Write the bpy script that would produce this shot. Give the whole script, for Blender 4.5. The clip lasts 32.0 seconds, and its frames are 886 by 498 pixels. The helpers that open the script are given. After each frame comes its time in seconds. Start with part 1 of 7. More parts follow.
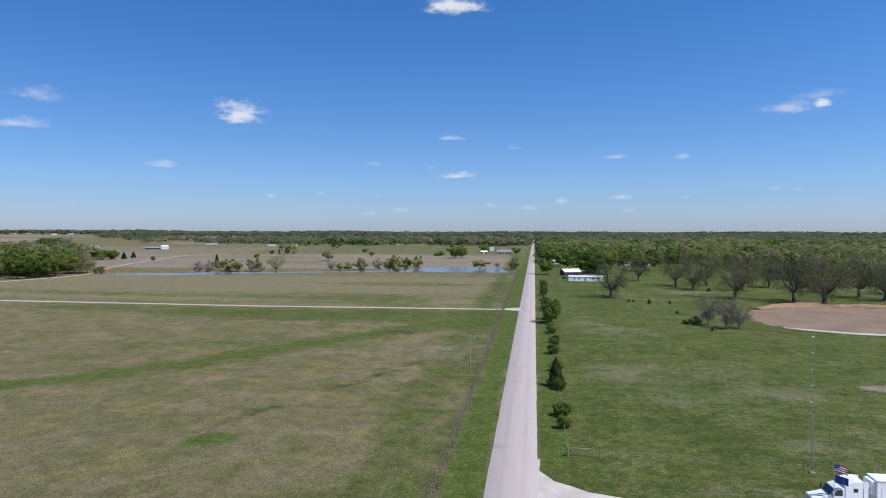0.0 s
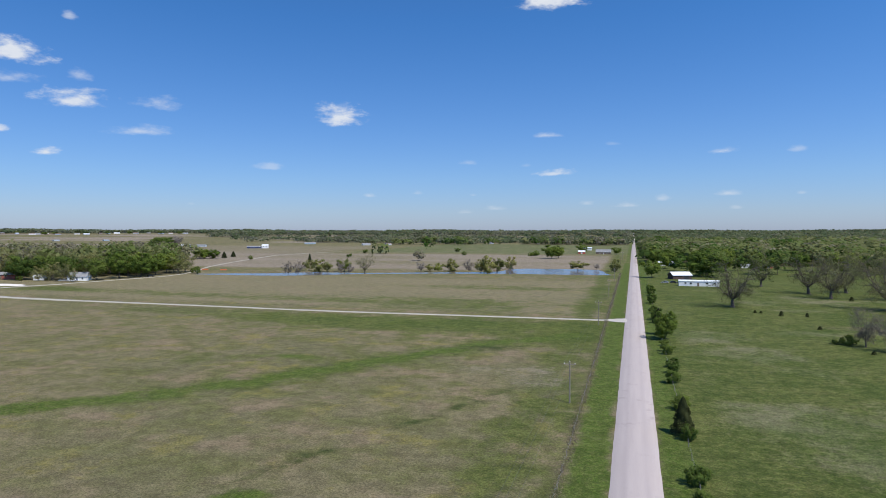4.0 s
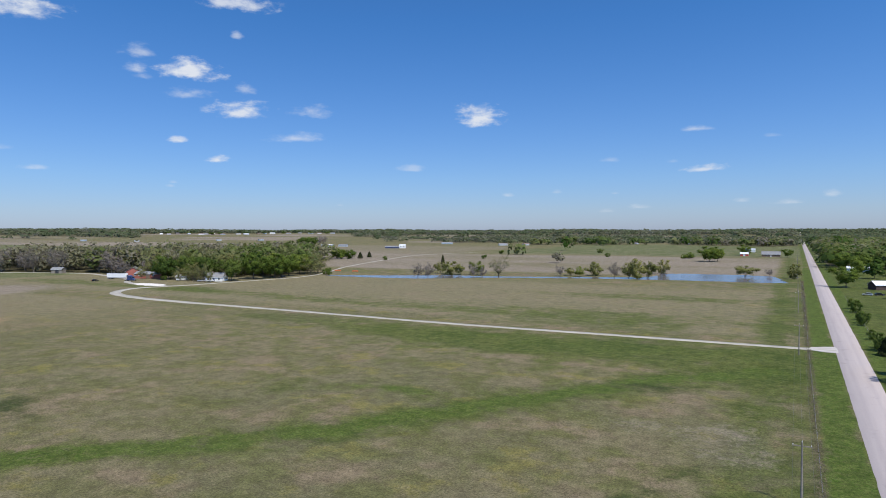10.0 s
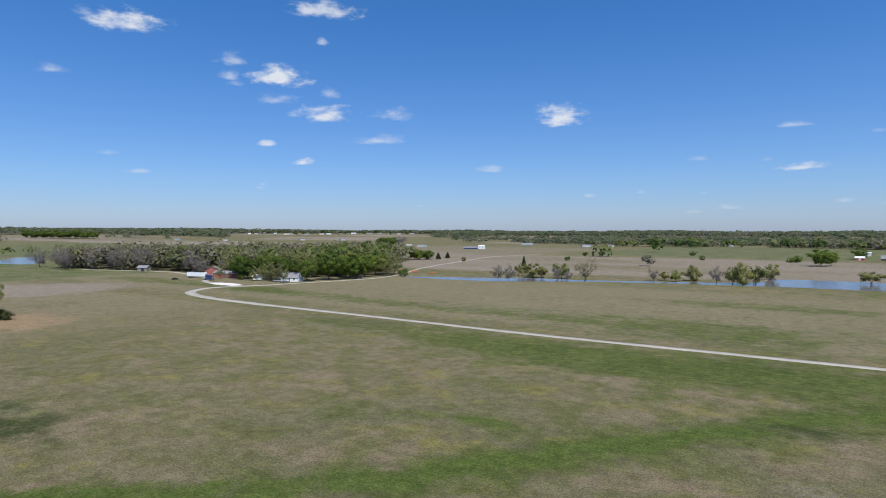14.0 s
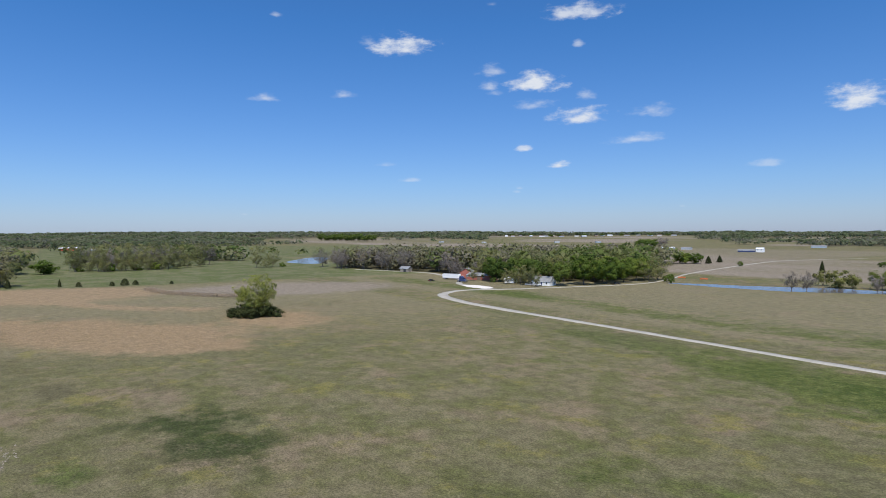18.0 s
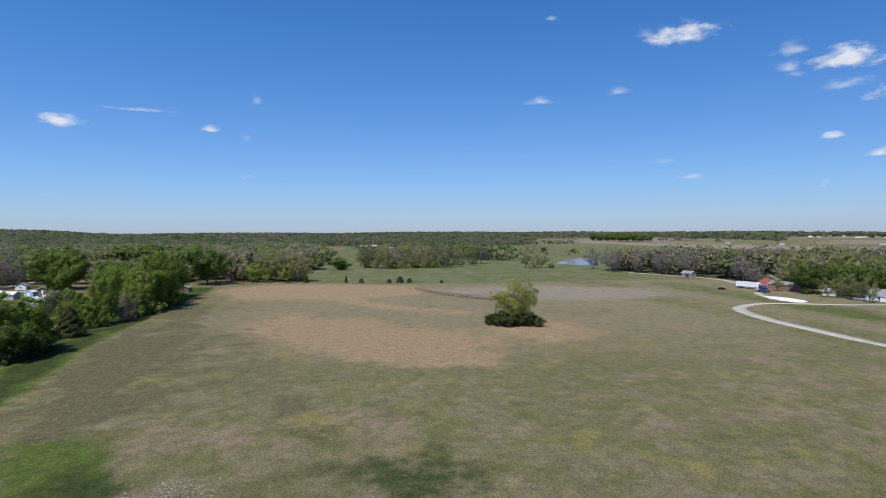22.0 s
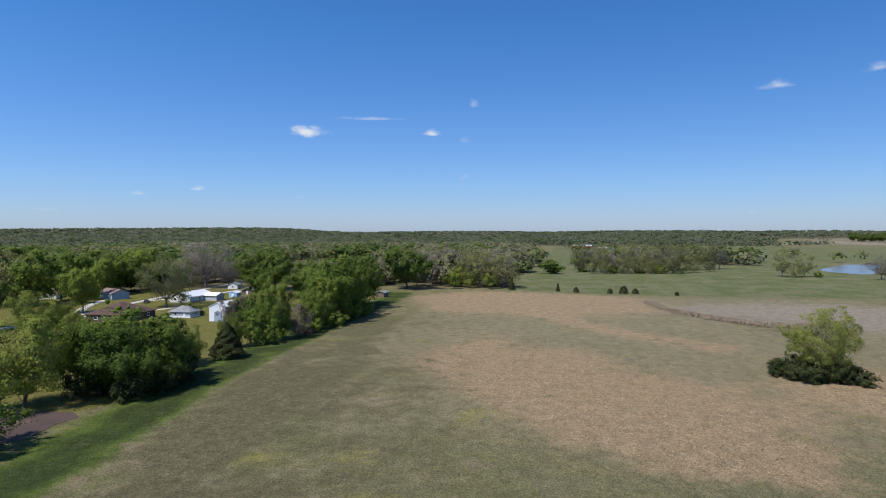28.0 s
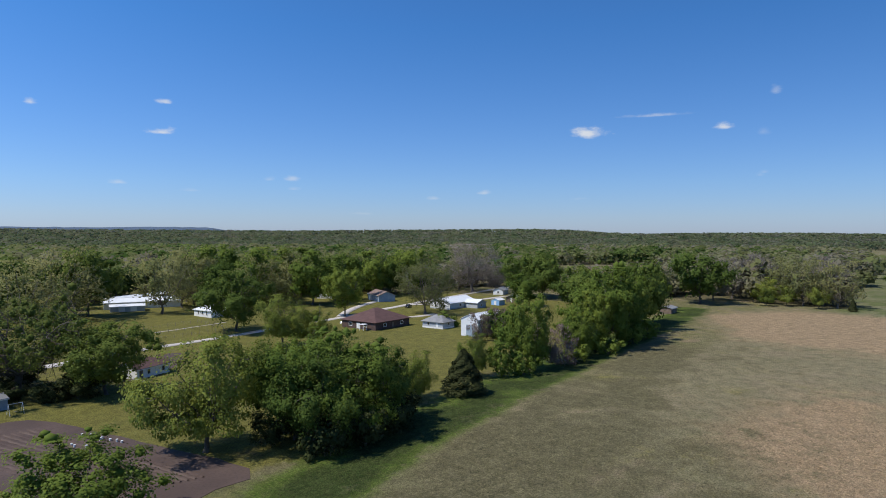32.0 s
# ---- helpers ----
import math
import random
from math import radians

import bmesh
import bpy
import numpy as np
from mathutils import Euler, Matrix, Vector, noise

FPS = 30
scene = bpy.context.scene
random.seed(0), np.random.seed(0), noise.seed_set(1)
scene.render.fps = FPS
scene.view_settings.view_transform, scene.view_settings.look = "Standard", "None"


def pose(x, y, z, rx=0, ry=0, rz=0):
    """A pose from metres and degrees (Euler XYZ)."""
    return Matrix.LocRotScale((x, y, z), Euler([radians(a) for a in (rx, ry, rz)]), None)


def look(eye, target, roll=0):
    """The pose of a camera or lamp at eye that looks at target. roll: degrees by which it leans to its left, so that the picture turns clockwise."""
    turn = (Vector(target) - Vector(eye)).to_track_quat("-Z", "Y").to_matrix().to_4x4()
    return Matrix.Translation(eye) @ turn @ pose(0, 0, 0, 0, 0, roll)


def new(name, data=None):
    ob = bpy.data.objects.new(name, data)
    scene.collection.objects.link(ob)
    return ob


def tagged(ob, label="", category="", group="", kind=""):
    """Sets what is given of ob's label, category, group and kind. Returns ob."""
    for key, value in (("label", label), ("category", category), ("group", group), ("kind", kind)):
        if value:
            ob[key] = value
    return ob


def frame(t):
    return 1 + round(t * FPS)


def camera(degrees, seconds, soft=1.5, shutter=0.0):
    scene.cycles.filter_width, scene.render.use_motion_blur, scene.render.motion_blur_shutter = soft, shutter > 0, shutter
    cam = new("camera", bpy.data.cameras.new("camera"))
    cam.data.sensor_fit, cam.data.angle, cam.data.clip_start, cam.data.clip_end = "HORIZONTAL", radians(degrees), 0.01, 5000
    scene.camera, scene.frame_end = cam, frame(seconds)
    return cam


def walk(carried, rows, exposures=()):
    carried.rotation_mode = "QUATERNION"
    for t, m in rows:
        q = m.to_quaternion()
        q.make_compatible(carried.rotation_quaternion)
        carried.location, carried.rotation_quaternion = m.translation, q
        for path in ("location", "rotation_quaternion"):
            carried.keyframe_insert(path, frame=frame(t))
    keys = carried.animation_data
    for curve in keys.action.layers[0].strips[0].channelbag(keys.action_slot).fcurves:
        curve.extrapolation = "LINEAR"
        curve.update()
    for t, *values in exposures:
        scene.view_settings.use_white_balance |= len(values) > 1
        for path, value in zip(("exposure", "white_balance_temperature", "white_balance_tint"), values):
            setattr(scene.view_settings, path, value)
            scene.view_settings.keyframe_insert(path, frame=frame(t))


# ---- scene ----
cam = camera(69.6, 32.0, 0.95)
PATH = [
    (0, (2.727, 28.754, 33.131), (2.444, 30.733, 33.075), 0.1),
    (0.5, (2.406, 32.033, 33.124), (2.109, 34.01, 33.07), 0.2),
    (1, (2.155, 35.371, 33.263), (1.819, 37.342, 33.206), 0.1),
    (1.5, (1.735, 38.61, 33.306), (1.371, 40.576, 33.249), 0.1),
    (2, (1.361, 41.787, 33.215), (0.945, 43.743, 33.158), 0.1),
    (2.5, (0.964, 44.983, 33.332), (0.498, 46.927, 33.275), 0.1),
    (3, (0.325, 47.827, 33.508), (-0.17, 49.764, 33.451), 0.1),
    (3.5, (-0.123, 51.012, 33.748), (-0.655, 52.939, 33.689), 0.0),
    (5.5, (-2.606, 63.992, 34.088), (-3.279, 65.874, 34.028), -0.0),
    (6, (-3.449, 66.682, 33.996), (-4.146, 68.556, 33.937), 0.0),
    (6.5, (-4.265, 69.868, 34.33), (-4.996, 71.728, 34.269), -0.0),
    (7, (-5.173, 73.15, 34.237), (-5.955, 74.989, 34.176), -0.1),
    (7.5, (-6.276, 75.961, 34.29), (-7.118, 77.774, 34.23), -0.1),
    (8, (-7.466, 79.008, 34.22), (-8.338, 80.807, 34.161), -0.1),
    (8.5, (-8.688, 82.256, 34.025), (-9.571, 84.049, 33.966), -0.1),
    (9, (-10.043, 85.245, 33.895), (-10.951, 87.026, 33.837), -0.1),
    (9.5, (-11.547, 88.099, 34.084), (-12.489, 89.862, 34.025), -0.2),
    (10, (-13.188, 91.196, 34.291), (-14.158, 92.944, 34.23), -0.2),
    (10.5, (-14.714, 93.978, 34.193), (-15.721, 95.704, 34.132), -0.2),
    (11, (-16.281, 96.377, 34.221), (-17.303, 98.095, 34.16), -0.2),
    (11.5, (-17.928, 99.032, 34.221), (-18.965, 100.741, 34.16), -0.2),
    (12, (-19.631, 101.286, 34.268), (-20.687, 102.983, 34.207), -0.2),
    (12.5, (-21.333, 103.874, 34.062), (-22.426, 105.547, 34.002), -0.1),
    (13, (-23.066, 106.525, 33.987), (-24.19, 108.178, 33.927), -0.1),
    (13.5, (-24.935, 109.208, 33.761), (-26.085, 110.843, 33.703), -0.1),
    (14, (-26.789, 111.722, 33.643), (-27.967, 113.337, 33.585), -0.0),
    (14.5, (-29.123, 114.087, 33.301), (-30.345, 115.669, 33.246), -0.1),
    (16.5, (-37.618, 123.259, 33.477), (-38.935, 124.763, 33.423), -0.2),
    (17, (-40.488, 125.719, 33.342), (-41.852, 127.181, 33.288), -0.2),
    (17.5, (-44.518, 129.482, 32.916), (-46.035, 130.784, 32.865), -0.4),
    (18, (-48.401, 132.619, 32.796), (-50.11, 133.656, 32.748), -0.4),
    (18.5, (-51.136, 135.402, 32.872), (-52.929, 136.286, 32.824), -0.4),
    (19, (-54.203, 137.186, 32.881), (-55.997, 138.068, 32.833), -0.4),
    (19.5, (-57.94, 139.218, 32.883), (-59.777, 140.007, 32.836), -0.4),
    (20, (-61.761, 140.792, 32.793), (-63.686, 141.332, 32.749), -0.4),
    (20.5, (-65.763, 142.265, 32.672), (-67.724, 142.656, 32.63), -0.4),
    (21, (-70.043, 143.785, 32.588), (-72.016, 144.112, 32.547), -0.4),
    (21.5, (-74.711, 145.02, 32.863), (-76.688, 145.32, 32.82), -0.3),
    (22, (-79.613, 146.015, 32.749), (-81.597, 146.263, 32.706), -0.3),
    (22.5, (-84.207, 146.723, 32.632), (-86.196, 146.921, 32.59), -0.4),
    (23, (-88.995, 147.48, 32.875), (-90.986, 147.668, 32.832), -0.3),
    (23.5, (-94.203, 147.811, 32.939), (-96.194, 147.988, 32.895), -0.3),
    (24, (-99.061, 148.13, 33.067), (-101.057, 148.245, 33.022), -0.3),
    (24.5, (-103.741, 148.395, 33.029), (-105.74, 148.465, 32.985), -0.3),
    (26.5, (-126.737, 146.6, 33.872), (-128.736, 146.65, 33.824), -0.1),
    (27, (-132.028, 146.005, 33.95), (-134.026, 145.939, 33.902), -0.1),
    (27.5, (-136.99, 145.391, 34.14), (-138.975, 145.148, 34.093), -0.2),
    (28, (-142.62, 144.475, 34.103), (-144.578, 144.066, 34.057), -0.1),
    (28.5, (-148.581, 143.618, 34.02), (-150.494, 143.033, 33.976), -0.2),
    (29, (-154.342, 142.421, 34.138), (-156.222, 141.742, 34.094), -0.2),
    (29.5, (-160.575, 140.88, 33.984), (-162.417, 140.101, 33.942), -0.1),
    (30, (-166.382, 138.854, 34.099), (-168.206, 138.034, 34.057), -0.1),
    (30.5, (-172.14, 136.353, 34.204), (-173.937, 135.476, 34.162), 0.0),
    (31, (-178.059, 133.784, 34.077), (-179.825, 132.847, 34.036), 0.1),
    (31.5, (-183.761, 131.061, 34.258), (-185.447, 129.986, 34.216), 0.1),
    (32, (-189.386, 128.0, 34.202), (-190.993, 126.812, 34.161), 0.1),
]
walk(cam, [(t, look(eye, target, roll)) for t, eye, target, roll in PATH], [(0, 0.0), (28, 0.0), (30, -0.03), (31, -0.08), (32, -0.14)])

# ---- sky and sun ----
SUN_X, SUN_Y, SUN_UP = 0.856, -0.518, radians(55.5)
world = bpy.data.worlds.new("sky")
scene.world = world
world.use_nodes = True


def build_sky():
    nt = world.node_tree
    n, l = nt.nodes, nt.links
    n.clear()
    sky = n.new("ShaderNodeTexSky")
    sky.sky_type = "NISHITA"
    sky.sun_disc = False
    sky.sun_elevation = SUN_UP
    sky.sun_rotation = math.atan2(SUN_X, SUN_Y)
    sky.altitude, sky.air_density, sky.dust_density, sky.ozone_density = 250, 1.0, 0.3, 2.2
    # direction as degrees to the left of +y, and degrees above the horizon
    tc = n.new("ShaderNodeTexCoord")
    sep = n.new("ShaderNodeSeparateXYZ")
    l.new(tc.outputs["Generated"], sep.inputs[0])

    def op(kind, a, b=None, c=None):
        m = n.new("ShaderNodeMath")
        m.operation = kind
        for i, v in enumerate((a, b, c)):
            if v is None:
                continue
            if isinstance(v, (int, float)):
                m.inputs[i].default_value = v
            else:
                l.new(v, m.inputs[i])
        return m.outputs[0]

    az = op("MULTIPLY", op("ARCTAN2", op("MULTIPLY", sep.outputs[0], -1.0), sep.outputs[1]), 180 / math.pi)
    el = op("MULTIPLY", op("ARCSINE", sep.outputs[2]), 180 / math.pi)
    # clear spring air: deep blue overhead, milky blue low down
    hue = n.new("ShaderNodeValToRGB")
    stops = hue.color_ramp.elements
    stops[0].position, stops[0].color = 0.0, (0.435, 0.548, 0.925, 1)
    stops[1].position, stops[1].color = 1.0, (0.282, 0.618, 1.0, 1)
    low_air = stops.new(0.25)
    low_air.color = (0.435, 0.605, 0.925, 1)
    brink = stops.new(0.09)
    brink.color = (0.452, 0.572, 0.895, 1)
    l.new(op("MULTIPLY", el, 1 / 18), hue.inputs[0])
    tint = n.new("ShaderNodeMix")
    tint.data_type, tint.blend_type = "RGBA", "MULTIPLY"
    tint.inputs[0].default_value = 1.0
    l.new(sky.outputs[0], tint.inputs[6]), l.new(hue.outputs[0], tint.inputs[7])
    # the clear sky brightens on the sun's side
    side = op("ADD", op("MULTIPLY", sep.outputs[0], SUN_X), op("MULTIPLY", sep.outputs[1], SUN_Y))
    glow = n.new("ShaderNodeMix")
    glow.data_type, glow.blend_type = "RGBA", "MULTIPLY"
    glow.inputs[0].default_value = 1.0
    l.new(tint.outputs[2], glow.inputs[6]), l.new(op("MULTIPLY_ADD", sep.outputs[1], -0.05, op("MULTIPLY_ADD", side, 0.24, 1.175)), glow.inputs[7])
    uv = n.new("ShaderNodeCombineXYZ")
    l.new(az, uv.inputs[0]), l.new(el, uv.inputs[1])
    noise_n = n.new("ShaderNodeTexNoise")
    noise_n.inputs["Scale"].default_value = 0.55
    noise_n.inputs["Detail"].default_value = 6
    noise_n.inputs["Roughness"].default_value = 0.62
    squash = n.new("ShaderNodeVectorMath")
    squash.operation = "MULTIPLY"
    squash.inputs[1].default_value = (0.95, 2.1, 1)
    l.new(uv.outputs[0], squash.inputs[0]), l.new(squash.outputs[0], noise_n.inputs["Vector"])
    ragged = op("MULTIPLY", op("SUBTRACT", noise_n.outputs[0], 0.5), 2.3)
    cover_sum = None

    def cloud(a, e, ra, re, thick):
        """One cloud at azimuth a and elevation e, with its half sizes, all in degrees: flatter below than above, and as thick as named."""
        nonlocal cover_sum
        x = op("MULTIPLY_ADD", az, 0.86 / ra, -a * 0.86 / ra)
        y = op("MULTIPLY_ADD", el, 1.0 / re, -(e - 0.25 * re) / re)
        y = op("MAXIMUM", op("MULTIPLY", y, 0.72), op("MULTIPLY", y, -1.5))
        d = op("SQRT", op("ADD", op("MULTIPLY", x, x), op("MULTIPLY", y, y)))
        edge = n.new("ShaderNodeMapRange")
        edge.interpolation_type = "SMOOTHSTEP"
        edge.inputs[1].default_value, edge.inputs[2].default_value = 0.0, 0.95 if thick > 0.7 else 1.25
        edge.inputs[4].default_value = thick
        l.new(op("SUBTRACT", op("ADD", ragged, 1.0), d), edge.inputs[0])
        cover_sum = edge.outputs[0] if cover_sum is None else op("MAXIMUM", cover_sum, edge.outputs[0])

    # north, along the road
    cloud(7.1, 19.3, 3.11, 0.88, 1), cloud(25.7, 10.0, 2.15, 1.03, 1), cloud(7.3, 8.3, 1.36, 0.30, 0.6), cloud(6.5, 5.0, 1.67, 0.35, 0.75)
    cloud(-7.2, 6.5, 1.07, 0.33, 0.7), cloud(-12.4, 6.3, 0.70, 0.28, 0.35), cloud(1.8, 7.4, 0.69, 0.20, 0.2), cloud(14.4, 6.0, 0.90, 0.25, 0.25)
    cloud(9.2, 5.7, 0.61, 0.20, 0.2), cloud(31.7, 5.6, 1.04, 0.32, 0.35), cloud(23.2, 3.1, 0.57, 0.25, 0.4), cloud(19.0, 3.3, 0.49, 0.20, 0.25)
    cloud(12.0, 1.9, 0.86, 0.25, 0.4), cloud(14.5, 1.6, 0.81, 0.25, 0.3), cloud(13.9, 3.1, 0.45, 0.15, 0.25), cloud(4.0, 2.3, 0.80, 0.25, 0.4)
    cloud(0.6, 2.1, 1.19, 0.25, 0.5), cloud(-2.3, 2.7, 0.68, 0.35, 0.45), cloud(-7.3, 3.0, 0.93, 0.29, 0.5), cloud(-8.0, 1.8, 0.55, 0.19, 0.3)
    cloud(-12.7, 2.9, 0.43, 0.19, 0.3), cloud(-19.2, 3.5, 0.62, 0.22, 0.3), cloud(-20.9, 3.4, 0.38, 0.17, 0.25), cloud(-22.5, 9.8, 0.76, 0.37, 1)
    cloud(-20.4, 9.7, 2.27, 0.59, 0.5), cloud(-22.2, 10.5, 2.18, 0.41, 0.3)
    # north-west
    cloud(50.6, 13.1, 2.69, 0.93, 1), cloud(54.3, 14.2, 1.32, 0.64, 0.55), cloud(54.5, 12.9, 0.95, 0.49, 0.6), cloud(50.7, 11.2, 1.78, 0.56, 0.5)
    cloud(46.2, 11.9, 0.94, 0.57, 0.5), cloud(46.6, 10.1, 2.46, 0.80, 0.95), cloud(40.5, 10.2, 1.84, 0.60, 0.55), cloud(42.0, 8.0, 2.35, 0.51, 0.6)
    cloud(51.4, 7.5, 1.02, 0.39, 0.9), cloud(48.4, 6.0, 0.91, 0.41, 0.95), cloud(52.1, 3.7, 0.43, 0.18, 0.35), cloud(31.9, 5.4, 1.28, 0.30, 0.35)
    cloud(38.2, 2.2, 0.38, 0.15, 0.2), cloud(46.7, 16.1, 0.46, 0.34, 0.5), cloud(46.7, 18.6, 3.1, 0.8, 0.8)
    # north-west, further round
    cloud(62.2, 16.3, 2.91, 0.92, 1), cloud(65.2, 16.6, 0.80, 0.46, 0.5), cloud(74.1, 11.7, 1.22, 0.42, 0.6), cloud(67.5, 12.2, 0.99, 0.43, 0.6)
    cloud(61.6, 4.8, 0.96, 0.25, 0.6), cloud(63.8, 6.2, 1.01, 0.25, 0.25), cloud(73.2, 18.4, 0.52, 0.30, 0.45), cloud(54.2, 19.6, 0.50, 0.22, 0.3)
    cloud(51.9, 4.0, 0.40, 0.15, 0.3)
    # west
    cloud(113.5, 9.0, 1.93, 0.53, 1), cloud(107.7, 10.2, 3.30, 0.18, 0.4), cloud(102.9, 9.0, 0.70, 0.38, 0.9), cloud(99.0, 11.5, 0.48, 0.42, 0.4)
    cloud(99.9, 8.4, 0.58, 0.38, 0.2), cloud(54.0, 12.3, 0.7, 0.3, 0.35)
    cloud(114.4, 3.3, 1.03, 0.18, 0.2), cloud(100.1, 5.0, 0.43, 0.24, 0.2), cloud(76.0, 1.8, 0.49, 0.15, 0.2)
    # south-west
    cloud(150.1, 8.5, 1.19, 0.36, 0.9), cloud(149.9, 10.9, 0.60, 0.31, 0.85), cloud(159.3, 10.0, 0.43, 0.29, 0.75), cloud(153.4, 4.3, 0.68, 0.22, 0.45)
    cloud(141.7, 4.9, 0.61, 0.24, 0.4), cloud(139.8, 5.0, 0.67, 0.34, 0.5), cloud(139.7, 4.1, 0.67, 0.20, 0.3), cloud(148.0, 3.8, 0.97, 0.19, 0.2)
    cloud(127.3, 3.4, 0.66, 0.20, 0.35), cloud(122.8, 3.9, 0.76, 0.25, 0.55), cloud(133.7, 2.0, 1.30, 0.15, 0.2), cloud(99.8, 5.2, 0.40, 0.22, 0.2)
    # the thin parts let the blue through, the thick ones are greyer underneath
    low = op("MULTIPLY", cover_sum, op("MINIMUM", op("MULTIPLY_ADD", noise_n.outputs[0], 0.5, 0.66), 1.0))
    mix = n.new("ShaderNodeMix")
    mix.data_type = "RGBA"
    l.new(low, mix.inputs[0]), l.new(glow.outputs[2], mix.inputs[6])
    mix.inputs[7].default_value = (5.7, 6.0, 6.5, 1)
    bg = n.new("ShaderNodeBackground")
    bg.inputs[1].default_value = 0.132
    l.new(mix.outputs[2], bg.inputs[0])
    out = n.new("ShaderNodeOutputWorld")
    l.new(bg.outputs[0], out.inputs[0])


build_sky()
sun_data = bpy.data.lights.new("sun", "SUN")
sun_data.energy, sun_data.angle, sun_data.color = 5.0, radians(0.53), (1.0, 0.95, 0.86)
sun = new("sun", sun_data)
sun.matrix_world = look((SUN_X * 50 * math.cos(SUN_UP), SUN_Y * 50 * math.cos(SUN_UP), 50 * math.sin(SUN_UP)), (0, 0, 0))

# ---- materials ----
def node_math(nt, kind, a, b=None, c=None):
    m = nt.nodes.new("ShaderNodeMath")
    m.operation = kind
    for i, v in enumerate((a, b, c)):
        if v is None:
            continue
        if isinstance(v, (int, float)):
            m.inputs[i].default_value = v
        else:
            nt.links.new(v, m.inputs[i])
    return m.outputs[0]


def node_noise(nt, scale, detail=4, rough=0.55, stretch=None, local=False):
    if local:
        tc = nt.nodes.new("ShaderNodeTexCoord")
        vec = tc.outputs["Object"]
    else:
        vec = nt.nodes.new("ShaderNodeNewGeometry").outputs["Position"]
    if stretch:
        s = nt.nodes.new("ShaderNodeVectorMath")
        s.operation = "MULTIPLY"
        s.inputs[1].default_value = stretch
        nt.links.new(vec, s.inputs[0])
        vec = s.outputs[0]
    t = nt.nodes.new("ShaderNodeTexNoise")
    t.inputs["Scale"].default_value, t.inputs["Detail"].default_value, t.inputs["Roughness"].default_value = scale, detail, rough
    nt.links.new(vec, t.inputs["Vector"])
    return t.outputs[0]


def node_mix(nt, fac, a, b, kind="MIX"):
    m = nt.nodes.new("ShaderNodeMix")
    m.data_type, m.blend_type = "RGBA", kind
    for i, v in ((0, fac), (6, a), (7, b)):
        if isinstance(v, (int, float)):
            m.inputs[i].default_value = v
        elif isinstance(v, tuple):
            m.inputs[i].default_value = (*v, 1)
        else:
            nt.links.new(v, m.inputs[i])
    return m.outputs[2]


def node_step(nt, v, lo, hi):
    r = nt.nodes.new("ShaderNodeMapRange")
    r.interpolation_type = "SMOOTHSTEP"
    r.inputs[1].default_value, r.inputs[2].default_value = lo, hi
    nt.links.new(v, r.inputs[0])
    return r.outputs[0]


def material(name):
    m = bpy.data.materials.new(name)
    m.use_nodes = True
    return m, m.node_tree, m.node_tree.nodes["Principled BSDF"]


def surface(name, a, b, coarse=0.4, fine=9.0, rough=0.85, bump=0.15, metal=0.0, grime=0.25, local=False, wave=0.0):
    """Two colours mixed by coarse noise, darker and lighter by fine noise, with fine relief."""
    m, nt, p = material(name)
    big = node_step(nt, node_noise(nt, coarse, 4, local=local), 0.35, 0.65)
    small = node_noise(nt, fine, 5, 0.65, local=local)
    col = node_mix(nt, big, a, b)
    dark = tuple(c * (1 - grime) for c in a)
    col = node_mix(nt, node_math(nt, "MULTIPLY", node_step(nt, small, 0.45, 0.75), 0.8), col, dark)
    nt.links.new(col, p.inputs["Base Color"])
    p.inputs["Roughness"].default_value, p.inputs["Metallic"].default_value = rough, metal
    height = small
    if wave:
        w = nt.nodes.new("ShaderNodeTexWave")
        w.inputs["Scale"].default_value = wave
        nt.links.new(nt.nodes.new("ShaderNodeTexCoord").outputs["Object"], w.inputs["Vector"])
        height = node_math(nt, "MULTIPLY_ADD", w.outputs["Fac"], 1.5, small)
    if bump:
        bn = nt.nodes.new("ShaderNodeBump")
        bn.inputs["Strength"].default_value, bn.inputs["Distance"].default_value = bump, 0.03
        nt.links.new(height, bn.inputs["Height"])
        nt.links.new(bn.outputs[0], p.inputs["Normal"])
    return m


def foliage(name, a, b, through_light=0.42, rough=0.75):
    """Leaves: the colour runs from a to b leaf by leaf, and a little from plant to plant."""
    m, nt, p = material(name)
    geo = nt.nodes.new("ShaderNodeNewGeometry")
    info = nt.nodes.new("ShaderNodeObjectInfo")
    col = node_mix(nt, node_math(nt, "MULTIPLY_ADD", geo.outputs["Random Per Island"], 0.5, 0.25), a, b)
    shift = node_math(nt, "MULTIPLY_ADD", info.outputs["Random"], 0.5, 0.75)
    hsv = nt.nodes.new("ShaderNodeHueSaturation")
    nt.links.new(shift, hsv.inputs["Value"])
    nt.links.new(node_math(nt, "MULTIPLY_ADD", info.outputs["Random"], -0.03, 0.515), hsv.inputs["Hue"])
    nt.links.new(col, hsv.inputs["Color"])
    nt.links.new(hsv.outputs[0], p.inputs["Base Color"])
    p.inputs["Roughness"].default_value = rough
    p.inputs["Specular IOR Level"].default_value = 0.06
    tr = nt.nodes.new("ShaderNodeBsdfTranslucent")
    nt.links.new(hsv.outputs[0], tr.inputs[0])
    mx = nt.nodes.new("ShaderNodeMixShader")
    mx.inputs[0].default_value = through_light
    nt.links.new(p.outputs[0], mx.inputs[1]), nt.links.new(tr.outputs[0], mx.inputs[2])
    nt.links.new(mx.outputs[0], nt.nodes["Material Output"].inputs[0])
    return m


